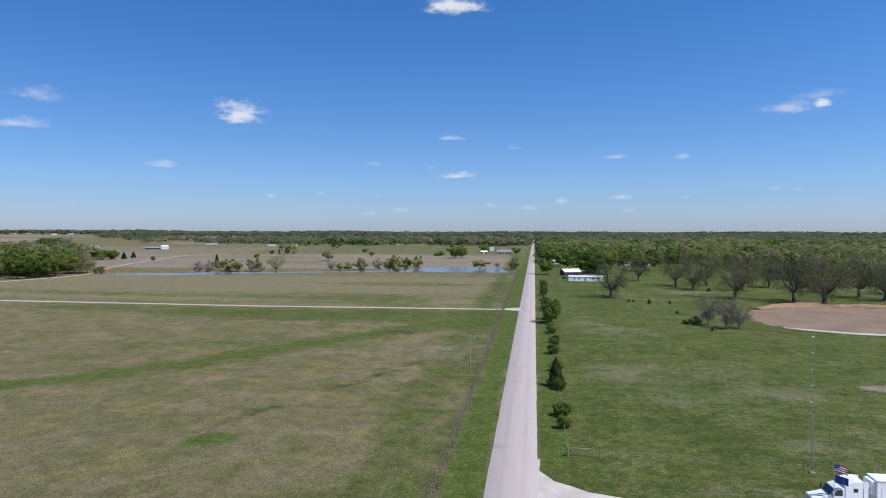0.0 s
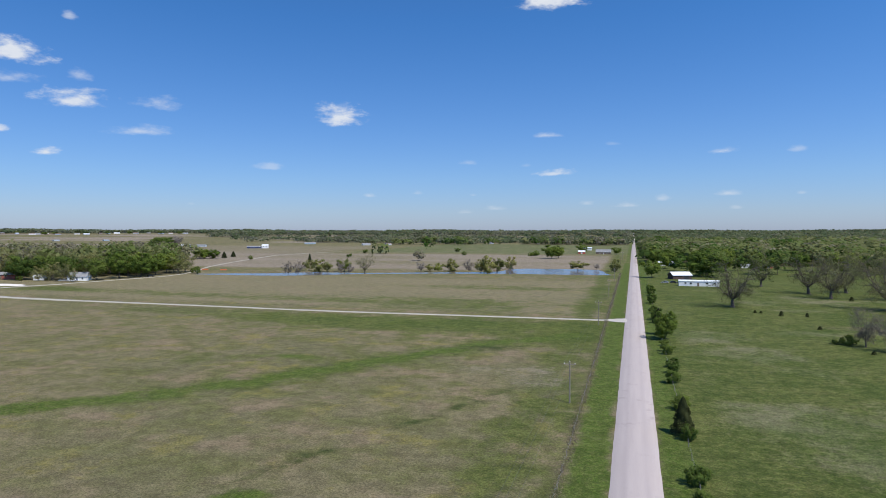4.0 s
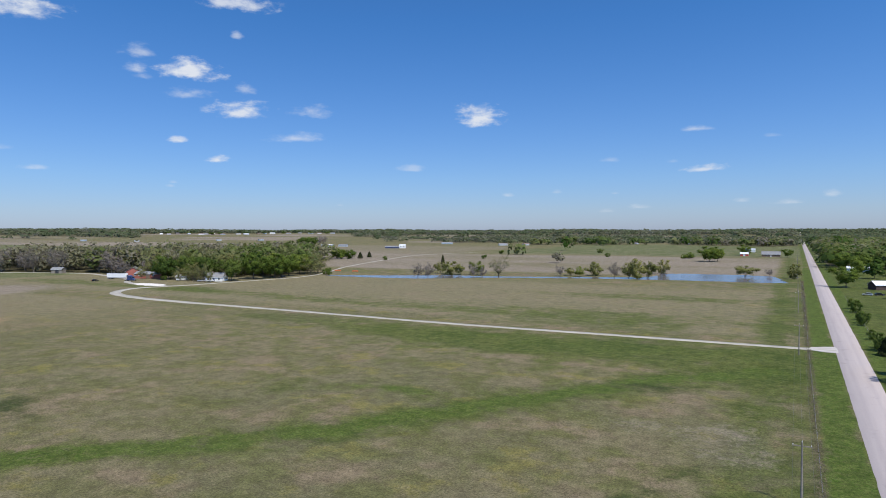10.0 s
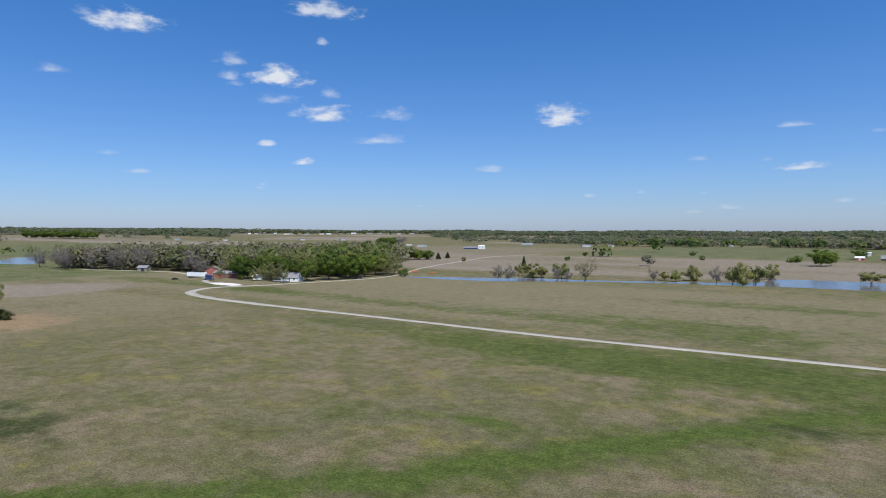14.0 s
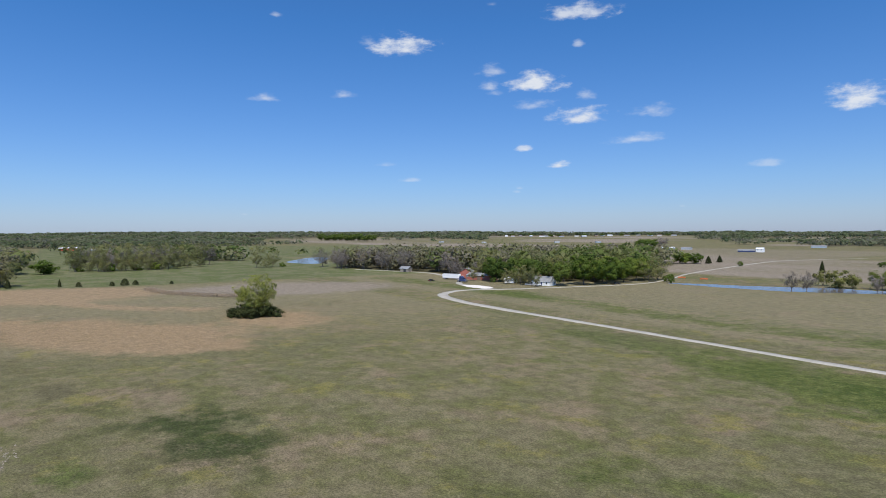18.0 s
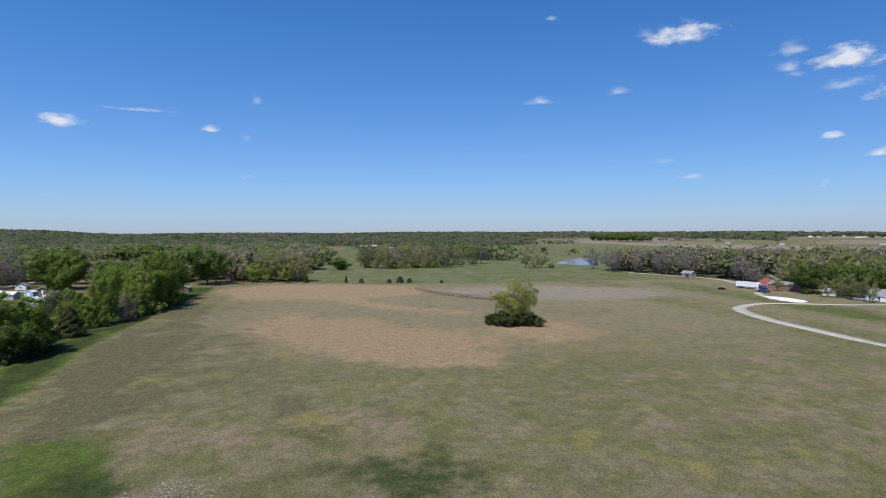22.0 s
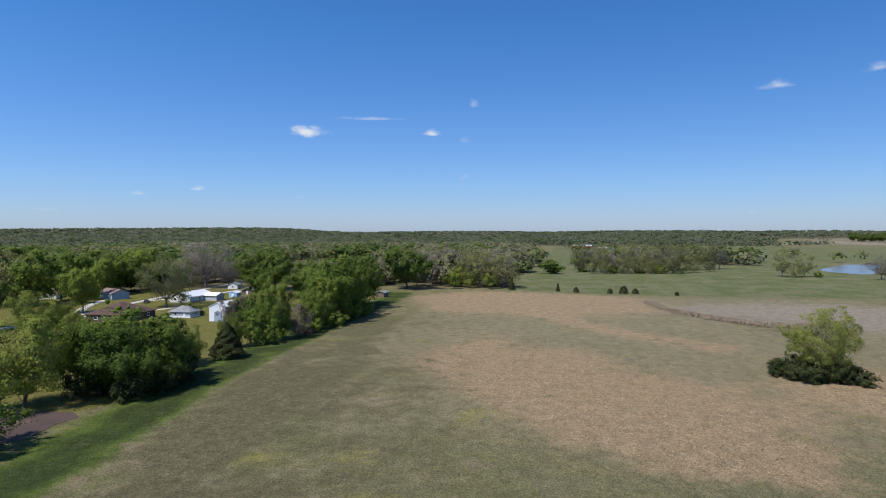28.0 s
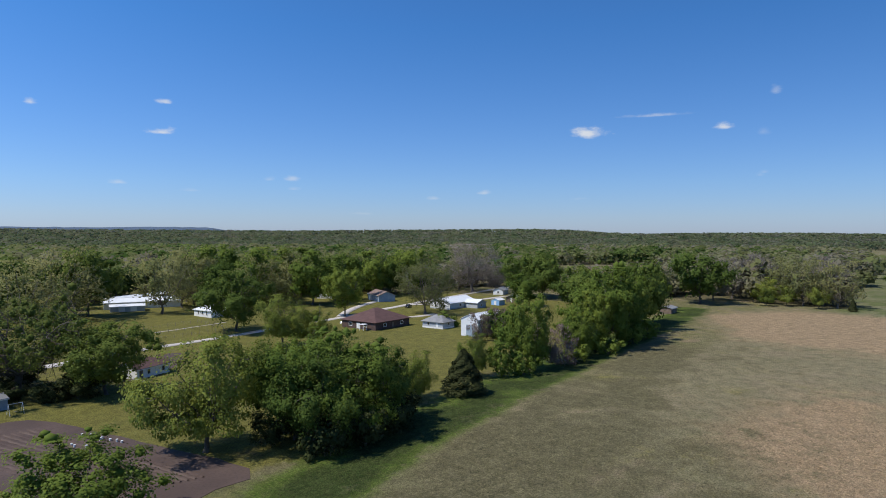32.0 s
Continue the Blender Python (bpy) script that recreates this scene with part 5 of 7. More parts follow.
def build_road():
    y = np.concatenate([np.arange(-300, 700, 1.2), np.arange(700, 4700, 25)])
    rng = np.random.default_rng(8)
    edge = lambda s: s * (3.3 + np.convolve(rng.normal(0, 0.03, len(y) + 2), np.ones(3) / 2, "valid"))
    a, b = edge(-1), edge(1)
    z = land(0 * y, y) + 0.06
    v = np.concatenate([np.stack([a - 0.15, y, z - 0.12], 1), np.stack([a, y, z], 1), np.stack([0 * y, y, z + 0.06], 1), np.stack([b, y, z], 1), np.stack([b + 0.15, y, z - 0.12], 1)])
    n, i = len(y), np.arange(len(y) - 1)
    f = np.concatenate([np.stack([k * n + i, (k + 1) * n + i, (k + 1) * n + i + 1, k * n + i + 1], 1) for k in range(4)])
    tagged(link("road", np_mesh("road", v, f), ROAD), "straight sun-bleached chip-seal country road", "road", kind="structure")


build_road()
strip("driveway", DRIVE, [3.6, 3.4, 3.4, 3.4, 3.5, 3.8, 4.6, 5.4, 5.6, 5.0, 4.0], 0.05, TRACK, "pale gravel driveway curving to the farmstead", "driveway", 0.12, 2)
strip("farm_track", TRACK_N, 2.6, 0.06, TRACK, "pale gravel farm track leading off past the grove", "track", 0.2, 3)
strip("yard_track", TRACK_W, 4.0, 0.045, TRACK, "dusty gravel track to the trailer and shed", "track", 0.3, 4)
strip("village_lane", LANE, 4.2, 0.05, GRAVEL, "pale gravel lane between the houses", "lane", 0.15, 5)
strip("house_drive", [(-377, -64), (-384, -52), (-398, -42), (-412, -40)], 3.6, 0.055, GRAVEL, "short gravel drive beside the brick house", "driveway", 0.15, 6)
strip("back_lane", [(-380, -67), (-402, -82), (-426, -94), (-452, -102)], 4.0, 0.06, GRAVEL, "gravel drive to the long blue-grey barn", "driveway", 0.2, 7)
strip("carport_drive", [(-432, -75), (-444, -66), (-470, -60), (-500, -58)], 4.0, 0.065, GRAVEL, "gravel drive behind the white-roofed house", "driveway", 0.2, 9)
strip("field_path", [(-298, -86), (-318, -87), (-340, -90)], 0.8, 0.04, GRAVEL, "narrow dusty path through the fenced paddock", "path", 0.1, 10)
patch("junction_apron", [(-3.2, 296), (-9, 297.2), (-9, 301.6), (-3.2, 306)], 0.07, GRAVEL, "white gravel mouth of the driveway at the road", "gravel", 0.2, 3)
patch("gravel_entrance", [(3.0, 121), (4.0, 117), (6, 113.4), (9.7, 110.4), (14, 109.2), (26, 108.4), (60, 109.5), (90, 110), (90, 98), (60, 97), (20, 98), (9, 96), (3.0, 86)], 0.05, GRAVEL, "bright gravel entrance and truck parking beside the road", "gravel", 0.25, 4)
patch("rock_pad", [(-386, 352), (-372, 348), (-358, 350), (-360, 357), (-374, 360), (-386, 358)], 0.10, CHALK, "pad of white crushed rock by the trailer", "gravel", 0.5, 5)
patch("pond", [(-322, 466), (-297, 466), (-273, 468), (-250, 471), (-224, 486), (-183, 511), (-99, 534), (-60, 537), (-20, 541), (-20, 556), (-30, 600), (-66, 606), (-100, 597), (-110, 556), (-188, 521), (-215, 513), (-244, 511), (-270, 495), (-288, 486), (-307, 479), (-320, 472)], 0.06, WATER, "long narrow pond with blue sky in it", "water", 0.8, 6)
patch("far_pond", [(-735, 378), (-790, 366), (-850, 395), (-915, 436), (-910, 463), (-830, 430), (-760, 400)], 0.08, WATER, "small far pond on the pasture", "water", 1.2, 7)
patch("dirt_flat", [(95, 314), (86, 290), (88, 264), (112, 252), (175, 258), (190, 330), (152, 326), (128, 329)], 0.05, surface("dried_mud", (0.185, 0.125, 0.078), (0.240, 0.168, 0.108), 0.08, 1.5, 0.9, 0.5), "bare flat of dried brown mud", "ground", 0.8, 8)
patch("garden_soil", [(-247, 50), (-240, 53), (-231, 53.5), (-225, 46), (-222, 28), (-216, 6), (-225, -2), (-238, -3), (-243, 20)], 0.06, TILLED, "freshly tilled brown garden soil", "garden", 0.25, 9)
patch("yard_soil", [(-268, -18), (-285, -30), (-292, -44), (-278, -40), (-262, -28)], 0.05, TILLED, "bare trodden soil under the yard trees", "ground", 0.5, 10)


def build_bank():
    """A low bank of orange spoil along the far side of the mud flat, with a pale dry rim on the near side."""
    v, f = ribbon([(97, 318), (112, 326), (130, 332), (152, 329), (190, 335)], 5.0, 0.25, ragged=0.9, seed=12)
    n = len(v) // 5
    rng = np.random.default_rng(14)
    v[n : 2 * n, 2] += 1.1 + np.convolve(rng.normal(0, 0.5, n + 4), np.ones(5) / 3, "valid")
    tagged(link("spoil_bank", np_mesh("spoil_bank", v, f), surface("orange_spoil", (0.30, 0.185, 0.105), (0.225, 0.145, 0.088), 0.2, 2.0, 0.95, 0.6)), "low bank of orange spoil beside the mud flat", "bank", kind="structure")
    strip("dry_rim", [(88, 262), (98, 256), (112, 251.5), (140, 253), (175, 257)], [1.5, 3.0, 2.5, 2.0, 2.0], 0.07, GRAVEL, "pale dried rim of the mud flat", "ground", 0.6, 13)


build_bank()

# ---- trees and shrubs that stand singly ----
def rows_of(kind, spots, label="", group=""):
    for x, y, h, r in spots:
        plant(kind, x, y, h, r, label, group)


# along the road
rows_of("cedar", [(7.5, 166, 5.8, 1.9), (8.2, 297, 5.0, 2.2)], "dark red cedar on the roadside fence line", "roadside cedars")
rows_of("darkshrub", [(7.9, 137, 1.9, 1.2), (7.6, 144, 2.0, 1.4), (8.6, 146, 1.8, 1.3), (8.2, 163, 2.2, 1.2), (8.0, 181, 2.4, 1.6), (8.6, 185, 1.6, 1.1), (8.0, 203, 2.5, 1.7), (8.6, 213, 2.2, 1.4), (8.8, 220, 2.0, 1.5),
                  (8.6, 237, 2.4, 1.5), (8.4, 241, 2.0, 1.3), (8.4, 250, 1.7, 1.2), (7.8, 304, 4.4, 1.8), (7.9, 309, 3.0, 1.5), (7.7, 325, 2.8, 1.3), (7.8, 358, 4.0, 1.8), (7.9, 364, 3.4, 1.6), (7.8, 374, 3.0, 1.4), (8.0, 398, 4.4, 1.9), (7.8, 412, 4.0, 1.8)], "scrubby green bush on the roadside fence line", "roadside bushes")
rows_of("round", [(9.0, 261, 7.8, 3.1)], "bushy green oak by the road")
rows_of("dark", [(9.2, 270, 6.5, 2.6)], "smaller oak beside the roadside oak")
# pasture east of the road
plant("pecan", 41, 356, 20.5, 10.5, "lone spreading pecan tree on the green pasture")
rows_of("pecan", [(87.5, 428, 21.3, 10.5), (92, 406, 20.7, 9.9), (101, 360, 23, 12.1), (141, 430, 20.2, 9.9), (124, 348, 24.1, 11.6), (133, 338, 26.9, 14.3), (165, 375, 24.1, 11),
                  (170, 362, 22.4, 11), (118, 405, 21.3, 9.9), (155, 400, 22.4, 9.9), (185, 345, 24.6, 11), (108, 440, 21.3, 9.9), (195, 400, 22.4, 11), (72, 470, 19, 8.8)],
        "large budding pecan tree in an open grove", "pecan grove")
rows_of("bare", [(63.7, 264, 10.2, 3.4), (67.3, 256.5, 9.0, 2.6), (72.1, 257.5, 9.4, 3.2)], "small leafless purplish tree", "three bare trees")
rows_of("darkshrub", [(59.4, 266, 2.6, 1.7), (61.5, 268, 1.8, 1.3), (57, 267, 1.2, 1.2)], "dark low bush beside the bare trees")
rows_of("cedarbush", [(55, 330, 1.9, 0.9), (60, 296, 1.1, 0.8), (62, 252, 0.8, 0.7), (47, 338, 1.0, 0.7), (49, 337, 0.9, 0.7), (98, 396, 2.0, 1.0), (64, 330, 1.5, 0.7)], "small dark cedar seedling on the pasture", "cedar seedlings")
# homestead up the road
rows_of("round", [(50, 546, 18, 12)], "big round green tree behind the mobile home")
rows_of("oak", [(12, 524, 11, 6), (33, 700, 13, 7), (26, 640, 12, 6), (18, 760, 14, 7), (16, 830, 14, 7), (52, 640, 13, 7), (70, 610, 13, 7), (90, 580, 14, 8), (20, 710, 12, 6), (62, 690, 14, 8), (84, 720, 14, 8), (130, 640, 14, 8), (150, 590, 15, 8)],
        "green tree around the homestead by the road", "homestead trees")
# north side of the road's west field
rows_of("oak", [(-92, 800, 14, 8), (-85, 812, 12, 7), (-70, 985, 12, 7), (-22, 940, 9, 5), (-105, 960, 10, 7)], "leafy tree by the far red shed")
rows_of("shrub", [(-120, 870, 6, 4), (-126, 868, 5, 3.5)], "low spreading bush on the far field")
rows_of("willow", [(-45, 594, 7.5, 6), (-14, 580, 9, 4), (-256, 524, 9, 4), (-241, 514, 9, 5), (-236, 517, 8, 3.5), (-142, 552, 9, 5), (-115, 541, 10.5, 5.5), (-109, 537, 12, 6), (-103, 546, 11, 5), (-101, 594, 9.5, 4.5), (-158, 545, 6, 3)])
rows_of("light", [(-222, 520, 9.5, 4.5), (-150, 540, 6.5, 3.0)], "green tree on the pond's far bank")
rows_of("pecan", [(-200, 510, 15.5, 6)], "tall budding tree on the pond bank")
rows_of("bare", [(-246, 474, 10, 3.4), (-240, 478, 10.5, 3.6), (-214, 497, 8.5, 3.0), (-208, 500, 7.5, 2.6), (-163, 536, 7.5, 3.6), (-124, 538, 10.5, 3.8), (-30, 604, 5, 2.6)], "leafless tree standing in the pond's edge", "bare pond trees")
rows_of("round", [(-482, 690, 11, 6.5), (-474, 696, 10, 6), (-490, 692, 12, 6.5)], "rounded green tree at the end of the grove", "grove-end trees")
rows_of("dark", [(-876, 1078, 17, 11), (-905, 1105, 18, 11), (-925, 1150, 18, 12), (-893, 1085, 16, 10), (-950, 1180, 17, 12)], "dark green tree sheltering the far farm", "far farm trees")
rows_of("dark", [(-2395 + 22 * (i % 8) + 4 * (i // 8), 1040 + 16 * (i % 8) - 34 * (i // 8), 21 + 3 * (i % 3), 15) for i in range(16)], "dark green tree in a far square wood", "far square wood")
rows_of("bare", [(-965, 1225, 20, 12), (-975, 1250, 20, 12)], "leafless tree behind the far farm")
rows_of("cedar", [(-467, 706, 7.5, 3.4), (-476, 737, 7, 3.2)], "dark cedar at the end of the woodland")
rows_of("darkshrub", [(-322, 470, 5, 2.2), (-420, 690, 4, 2.4), (-330, 760, 4.5, 3), (-215, 870, 4.5, 3), (-370, 900, 5, 3.5), (-260, 1000, 5, 4)], "lone green bush on the open field", "field bushes")
rows_of("cedar", [(-318, 640, 9, 2.2)], "upright dark cedar on the field")
# farmstead grove
rows_of("dark", [(-349, 400, 14, 6), (-405, 389, 16, 7), (-395, 386, 13, 5.5), (-381, 394, 15, 6.5), (-372, 398, 15, 6.5), (-398, 405, 15, 7)],
        "dark evergreen oak at the front of the farmstead grove", "grove oaks")
rows_of("oak", [(-345, 416, 17, 8), (-341, 432, 15, 7), (-344, 450, 15, 7.5), (-352, 440, 15, 7), (-349, 468, 14, 7)], "green tree at the eastern end of the grove", "grove trees")
rows_of("budding", [(-372, 424, 15, 7), (-388, 430, 16, 8), (-405, 428, 17, 8), (-360, 440, 15, 8), (-340, 470, 14, 7.5), (-346, 486, 14, 8), (-436, 406, 19, 7), (-416, 380, 9, 3.4), (-371, 386, 11, 5), (-362, 386, 11, 4.5), (-379, 382, 9, 3.6), (-351, 383, 8.5, 3.0)],
        "tree in olive-green bud in the farmstead grove", "grove trees")
rows_of("darkshrub", [(-329, 474, 4.6, 2.4), (-395, 382, 3.0, 2.0)], "rounded bush at the edge of the grove")
rows_of("bare", [(-475, 402, 13, 6), (-492, 408, 17, 9), (-515, 412, 18, 8), (-545, 396, 17, 8), (-570, 390, 18, 8), (-600, 380, 18, 8), (-625, 372, 17, 7), (-455, 396, 8, 5), (-440, 405, 15, 6), (-560, 402, 18, 8), (-586, 392, 16, 7)],
        "tall leafless tree at the wood's edge", "bare wood-edge trees")
# island of willow in the dry field
plant("island", -306, 201, 15, 6.0)
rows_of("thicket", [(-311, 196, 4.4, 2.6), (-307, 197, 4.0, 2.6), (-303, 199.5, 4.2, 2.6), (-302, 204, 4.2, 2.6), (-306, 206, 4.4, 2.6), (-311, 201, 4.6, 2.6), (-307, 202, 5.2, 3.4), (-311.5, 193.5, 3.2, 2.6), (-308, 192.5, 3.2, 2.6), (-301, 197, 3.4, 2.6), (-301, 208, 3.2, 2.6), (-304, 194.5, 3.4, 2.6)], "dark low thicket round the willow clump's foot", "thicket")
# western pasture
rows_of("cedarbush", [(-518, 171, 4.2, 2.8), (-517.5, 163.5, 2.7, 1.8), (-519, 177.5, 2.9, 2.1), (-521.8, 144.5, 2.9, 2.0), (-513, 199, 1.9, 1.4)], "dark round cedar bush on the green pasture", "pasture cedars")
plant("cedar", -526, 134, 5.0, 1.2, "slim young cedar on the pasture")
rows_of("budding", [(-724, 147, 22, 8.5), (-738, 150, 23, 9), (-711, 165, 21, 8), (-730, 170, 24, 9.5), (-716, 188, 23, 9), (-742, 190, 24, 9), (-721, 208, 22, 8.5), (-752, 214, 24, 9.5), (-722, 226, 21, 8),
                   (-760, 232, 24, 9.5), (-775, 250, 23, 9), (-790, 268, 23, 9), (-640, 372, 19, 7.5), (-690, 304, 21, 7), (-693, 321, 17, 7)], "tall tree in olive bud on the green pasture", "pasture trees")
rows_of("bare", [(-732, 160, 21, 9), (-718, 178, 20, 8), (-735, 218, 21, 9), (-748, 200, 21, 9), (-780, 240, 20, 9), (-668, 365, 17, 7.5), (-630, 366, 18, 7.5), (-612, 362, 17, 7), (-800, 280, 19, 9), (-815, 217, 18, 8)],
        "budding bare tree in a pasture clump", "pasture clump")
rows_of("budding", [(-706, 170, 9, 5), (-709, 184, 8, 5), (-711, 196, 10, 5.5), (-714, 208, 8, 5), (-717, 220, 9, 5), (-722, 234, 9, 5.5), (-708, 158, 8, 4.5), (-735, 246, 9, 6), (-752, 262, 9, 6), (-685, 312, 8, 5)], "olive undergrowth tree in the pasture clump", "pasture undergrowth")
rows_of("shrub", [(-712, 176, 6, 4), (-717, 198, 5, 4), (-716, 214, 6, 4.5), (-727, 150, 5, 4), (-690, 330, 4, 3)], "green undergrowth of the pasture clump", "pasture bushes")
rows_of("round", [(-696, 123, 11, 8)], "round green tree alone on the pasture")
rows_of("round", [(-720, 95, 12, 8), (-735, 90, 12, 8)], "green tree by the pasture's far side")
# field edge and village
plant("dark", -526, 41, 24, 12, "large round green tree at the field corner")
rows_of("budding", [(-548, 84, 21, 9.5), (-545, 99, 20, 9), (-560, 75, 22, 9.5), (-556, 92, 20, 8)], "fresh green budding tree at the end of the dry field", "field-end trees")
rows_of("light", [(-550, 66, 12, 6), (-535, 70, 8, 3.5), (-536, 92, 9, 3.5), (-541, 78, 9, 4)], "fresh green tree at the end of the dry field", "field-end trees")
rows_of("cedar", [(-533, 106, 5.5, 2.0)], "small dark cedar at the end of the dry field")
rows_of("bare", [(-590, 52, 23, 10), (-575, 62, 22, 9), (-580, 30, 22, 9), (-600, 85, 22, 10), (-565, 48, 20, 8), (-572, 90, 21, 9)], "tall leafless tree behind the field end", "bare trees")
rows_of("dark", [(-420, 47, 24, 8), (-436, 42, 21, 8), (-404, 49, 20, 7)], "tall dark oak in the hedgerow", "hedgerow oaks")
rows_of("round", [(-390, 51, 21, 7.5), (-377, 51, 22, 8.5), (-367, 51, 16, 5.5), (-355.5, 52, 12, 4.4), (-333, 49.5, 17.5, 4.8)], "leafy green tree in the hedgerow", "hedgerow trees")
rows_of("drybush", [(-343.5, 52, 9, 4.5), (-374, 17, 8.5, 4.2), (-362, 15, 8.2, 3.4), (-378, 12, 8, 4.5)], "leafless purple-brown bush in the hedgerow", "hedgerow bushes")
rows_of("shrub", [(-322.5, 47.5, 7.5, 3.4), (-327, 51, 5, 3), (-349, 55, 4.5, 3), (-366, 57, 5, 3.5), (-384, 57, 6, 3.5), (-400, 56, 6, 4), (-364, 27, 7, 4), (-382, -14, 5, 2.6), (-385, -12, 4, 2)], "green bush in the hedgerow", "hedgerow bushes")
rows_of("shrub", [(-374, 12.5, 7.5, 3.6), (-380, 13, 8, 3.6), (-386, 13.5, 8, 4), (-373, 15, 7, 3.0), (-358, 30, 7, 3.5), (-364, 25, 8, 4)], "loose bush between the hedgerow and the white barn", "barn bushes")
plant("cedar", -302.5, 50, 9.0, 5.0, "broad dark cedar at the field edge")
# dark-leaved shrubs added to stand in for shade under the clump's crowns
rows_of("thicket", [(-258, 55, 6.5, 3.6), (-265, 56, 6, 3.6), (-271, 55, 6, 3.6), (-276, 54, 5.5, 3.4), (-281, 50, 4.5, 3), (-262, 48, 6, 3.6), (-271, 47, 6, 3.6), (-256, 44, 5, 3.2), (-266, 42, 5, 3.2)], "undergrowth in shade-dark leaf at the foot of the field-edge clump", "clump undergrowth")
rows_of("light", [(-247.5, 38.5, 16.2, 8.2)], "airy yellow-green tree beside the garden")
rows_of("light", [(-293.5, 44.5, 8.6, 3.2), (-289, 46, 8, 3.0), (-317, 43, 9.3, 3.4)], "thin fresh-green sapling by the field edge", "saplings")
rows_of("dark", [(-259, 51, 13.2, 5.6), (-273, 51, 13.5, 5.2), (-278, 50, 10.5, 4)], "dense dark green tree in the field-edge clump", "field-edge clump")
rows_of("oak", [(-269, 42, 15.2, 6.2), (-263, 37, 14.2, 6), (-274, 41, 13, 5), (-260, 45, 14.5, 6), (-266, 52, 13.6, 6.2)], "green tree in the field-edge clump", "field-edge clump")
plant("round", -223, 51, 9.8, 5.9, "bushy bright green tree at the garden's edge")
plant("spreading", -244.5, -26, 20.5, 12.6, "old spreading oak over the yard")
rows_of("dark", [(-256, -11, 14, 7.5)], "dark shade tree in the yard", "yard trees")
rows_of("oak", [(-236, -44, 14, 8), (-226, -30, 15, 8)], "leafy green tree over the yard", "yard trees")
rows_of("dark", [(-328, -66, 19.6, 9.8)], "dark green tree by the lane")
# understory whose dark leaf colour also fills in the shade below the oak
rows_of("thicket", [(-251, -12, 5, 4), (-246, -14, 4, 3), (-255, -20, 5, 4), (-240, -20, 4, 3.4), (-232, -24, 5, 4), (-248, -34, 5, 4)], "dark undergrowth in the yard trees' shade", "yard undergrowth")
rows_of("light", [(-318, -28.5, 14, 6.5), (-323, -22, 11, 5)], "fresh yellow-green tree by the lane", "lane trees")
plant("oak", -381, -65, 19, 7.6, "bright green tree beside the lane")
plant("budding", -409.5, -44.5, 22.5, 11.5, "spreading budding tree beside the parked truck")
plant("bare", -510, -87, 26, 15.5, "huge leafless purple-grey tree")
plant("bare", -525, -80, 15, 6.5, "smaller leafless grey tree beside it")
rows_of("dark", [(-507, -51, 21, 10), (-500, -34, 22.5, 9), (-512, -40, 22, 9), (-492, -6, 18, 8), (-458, 5, 17, 8), (-448, 14, 16, 7), (-500, 10, 17, 8)], "dark green oak behind the houses", "house oaks")
rows_of("oak", [(-470, 20, 15, 7), (-488, 28, 16, 7), (-462, -24, 14, 6), (-440, 24, 12, 6)], "green tree behind the houses", "house trees")
rows_of("dark", [(-316, -152, 26, 10), (-392, -160, 22, 9)], "tall dark shade tree before the long metal house", "village trees")
rows_of("budding", [(-300, -140, 26.2, 12.3), (-340, -136, 23.6, 11.1), (-368, -156, 23.6, 11.1), (-358, -150, 22.3, 9.9), (-385, -130, 22.3, 11.1), (-400, -118, 20.9, 9.9), (-280, -120, 22.3, 11.1), (-425, -152, 23.6, 11.1), (-455, -140, 23.6, 11.1)],
        "budding shade tree among the houses", "village trees")
rows_of("dark", [(-372, -142, 19.6, 8.6), (-290, -158, 23.6, 9.9), (-470, -118, 18.4, 8.6)], "dark shade tree among the houses", "village trees")
rows_of("oak", [(-404, -111, 23.6, 10.5), (-424, -116, 22.3, 9.9), (-395, -142, 23.6, 11.1), (-412, -156, 24.9, 11.1), (-436, -162, 23.6, 11.1), (-386, -170, 26.2, 11.1), (-458, -118, 22.3, 9.9), (-480, -112, 23.6, 9.9)],
        "leafy olive-green shade tree among the houses", "village shade trees")
rows_of("budding", [(-470, -130, 23.6, 9.9), (-448, -152, 23.6, 9.9), (-374, -172, 24.9, 9.9), (-400, -128, 19.6, 8.6), (-496, -118, 22.3, 9.9), (-520, -104, 23.6, 9.9)],
        "shade tree in olive bud among the houses", "village shade trees")
rows_of("shrub", [(-286, -72, 6, 4), (-296, -66, 4, 2.5), (-276, -58, 5, 3.5)], "loose green bush by the paddock")


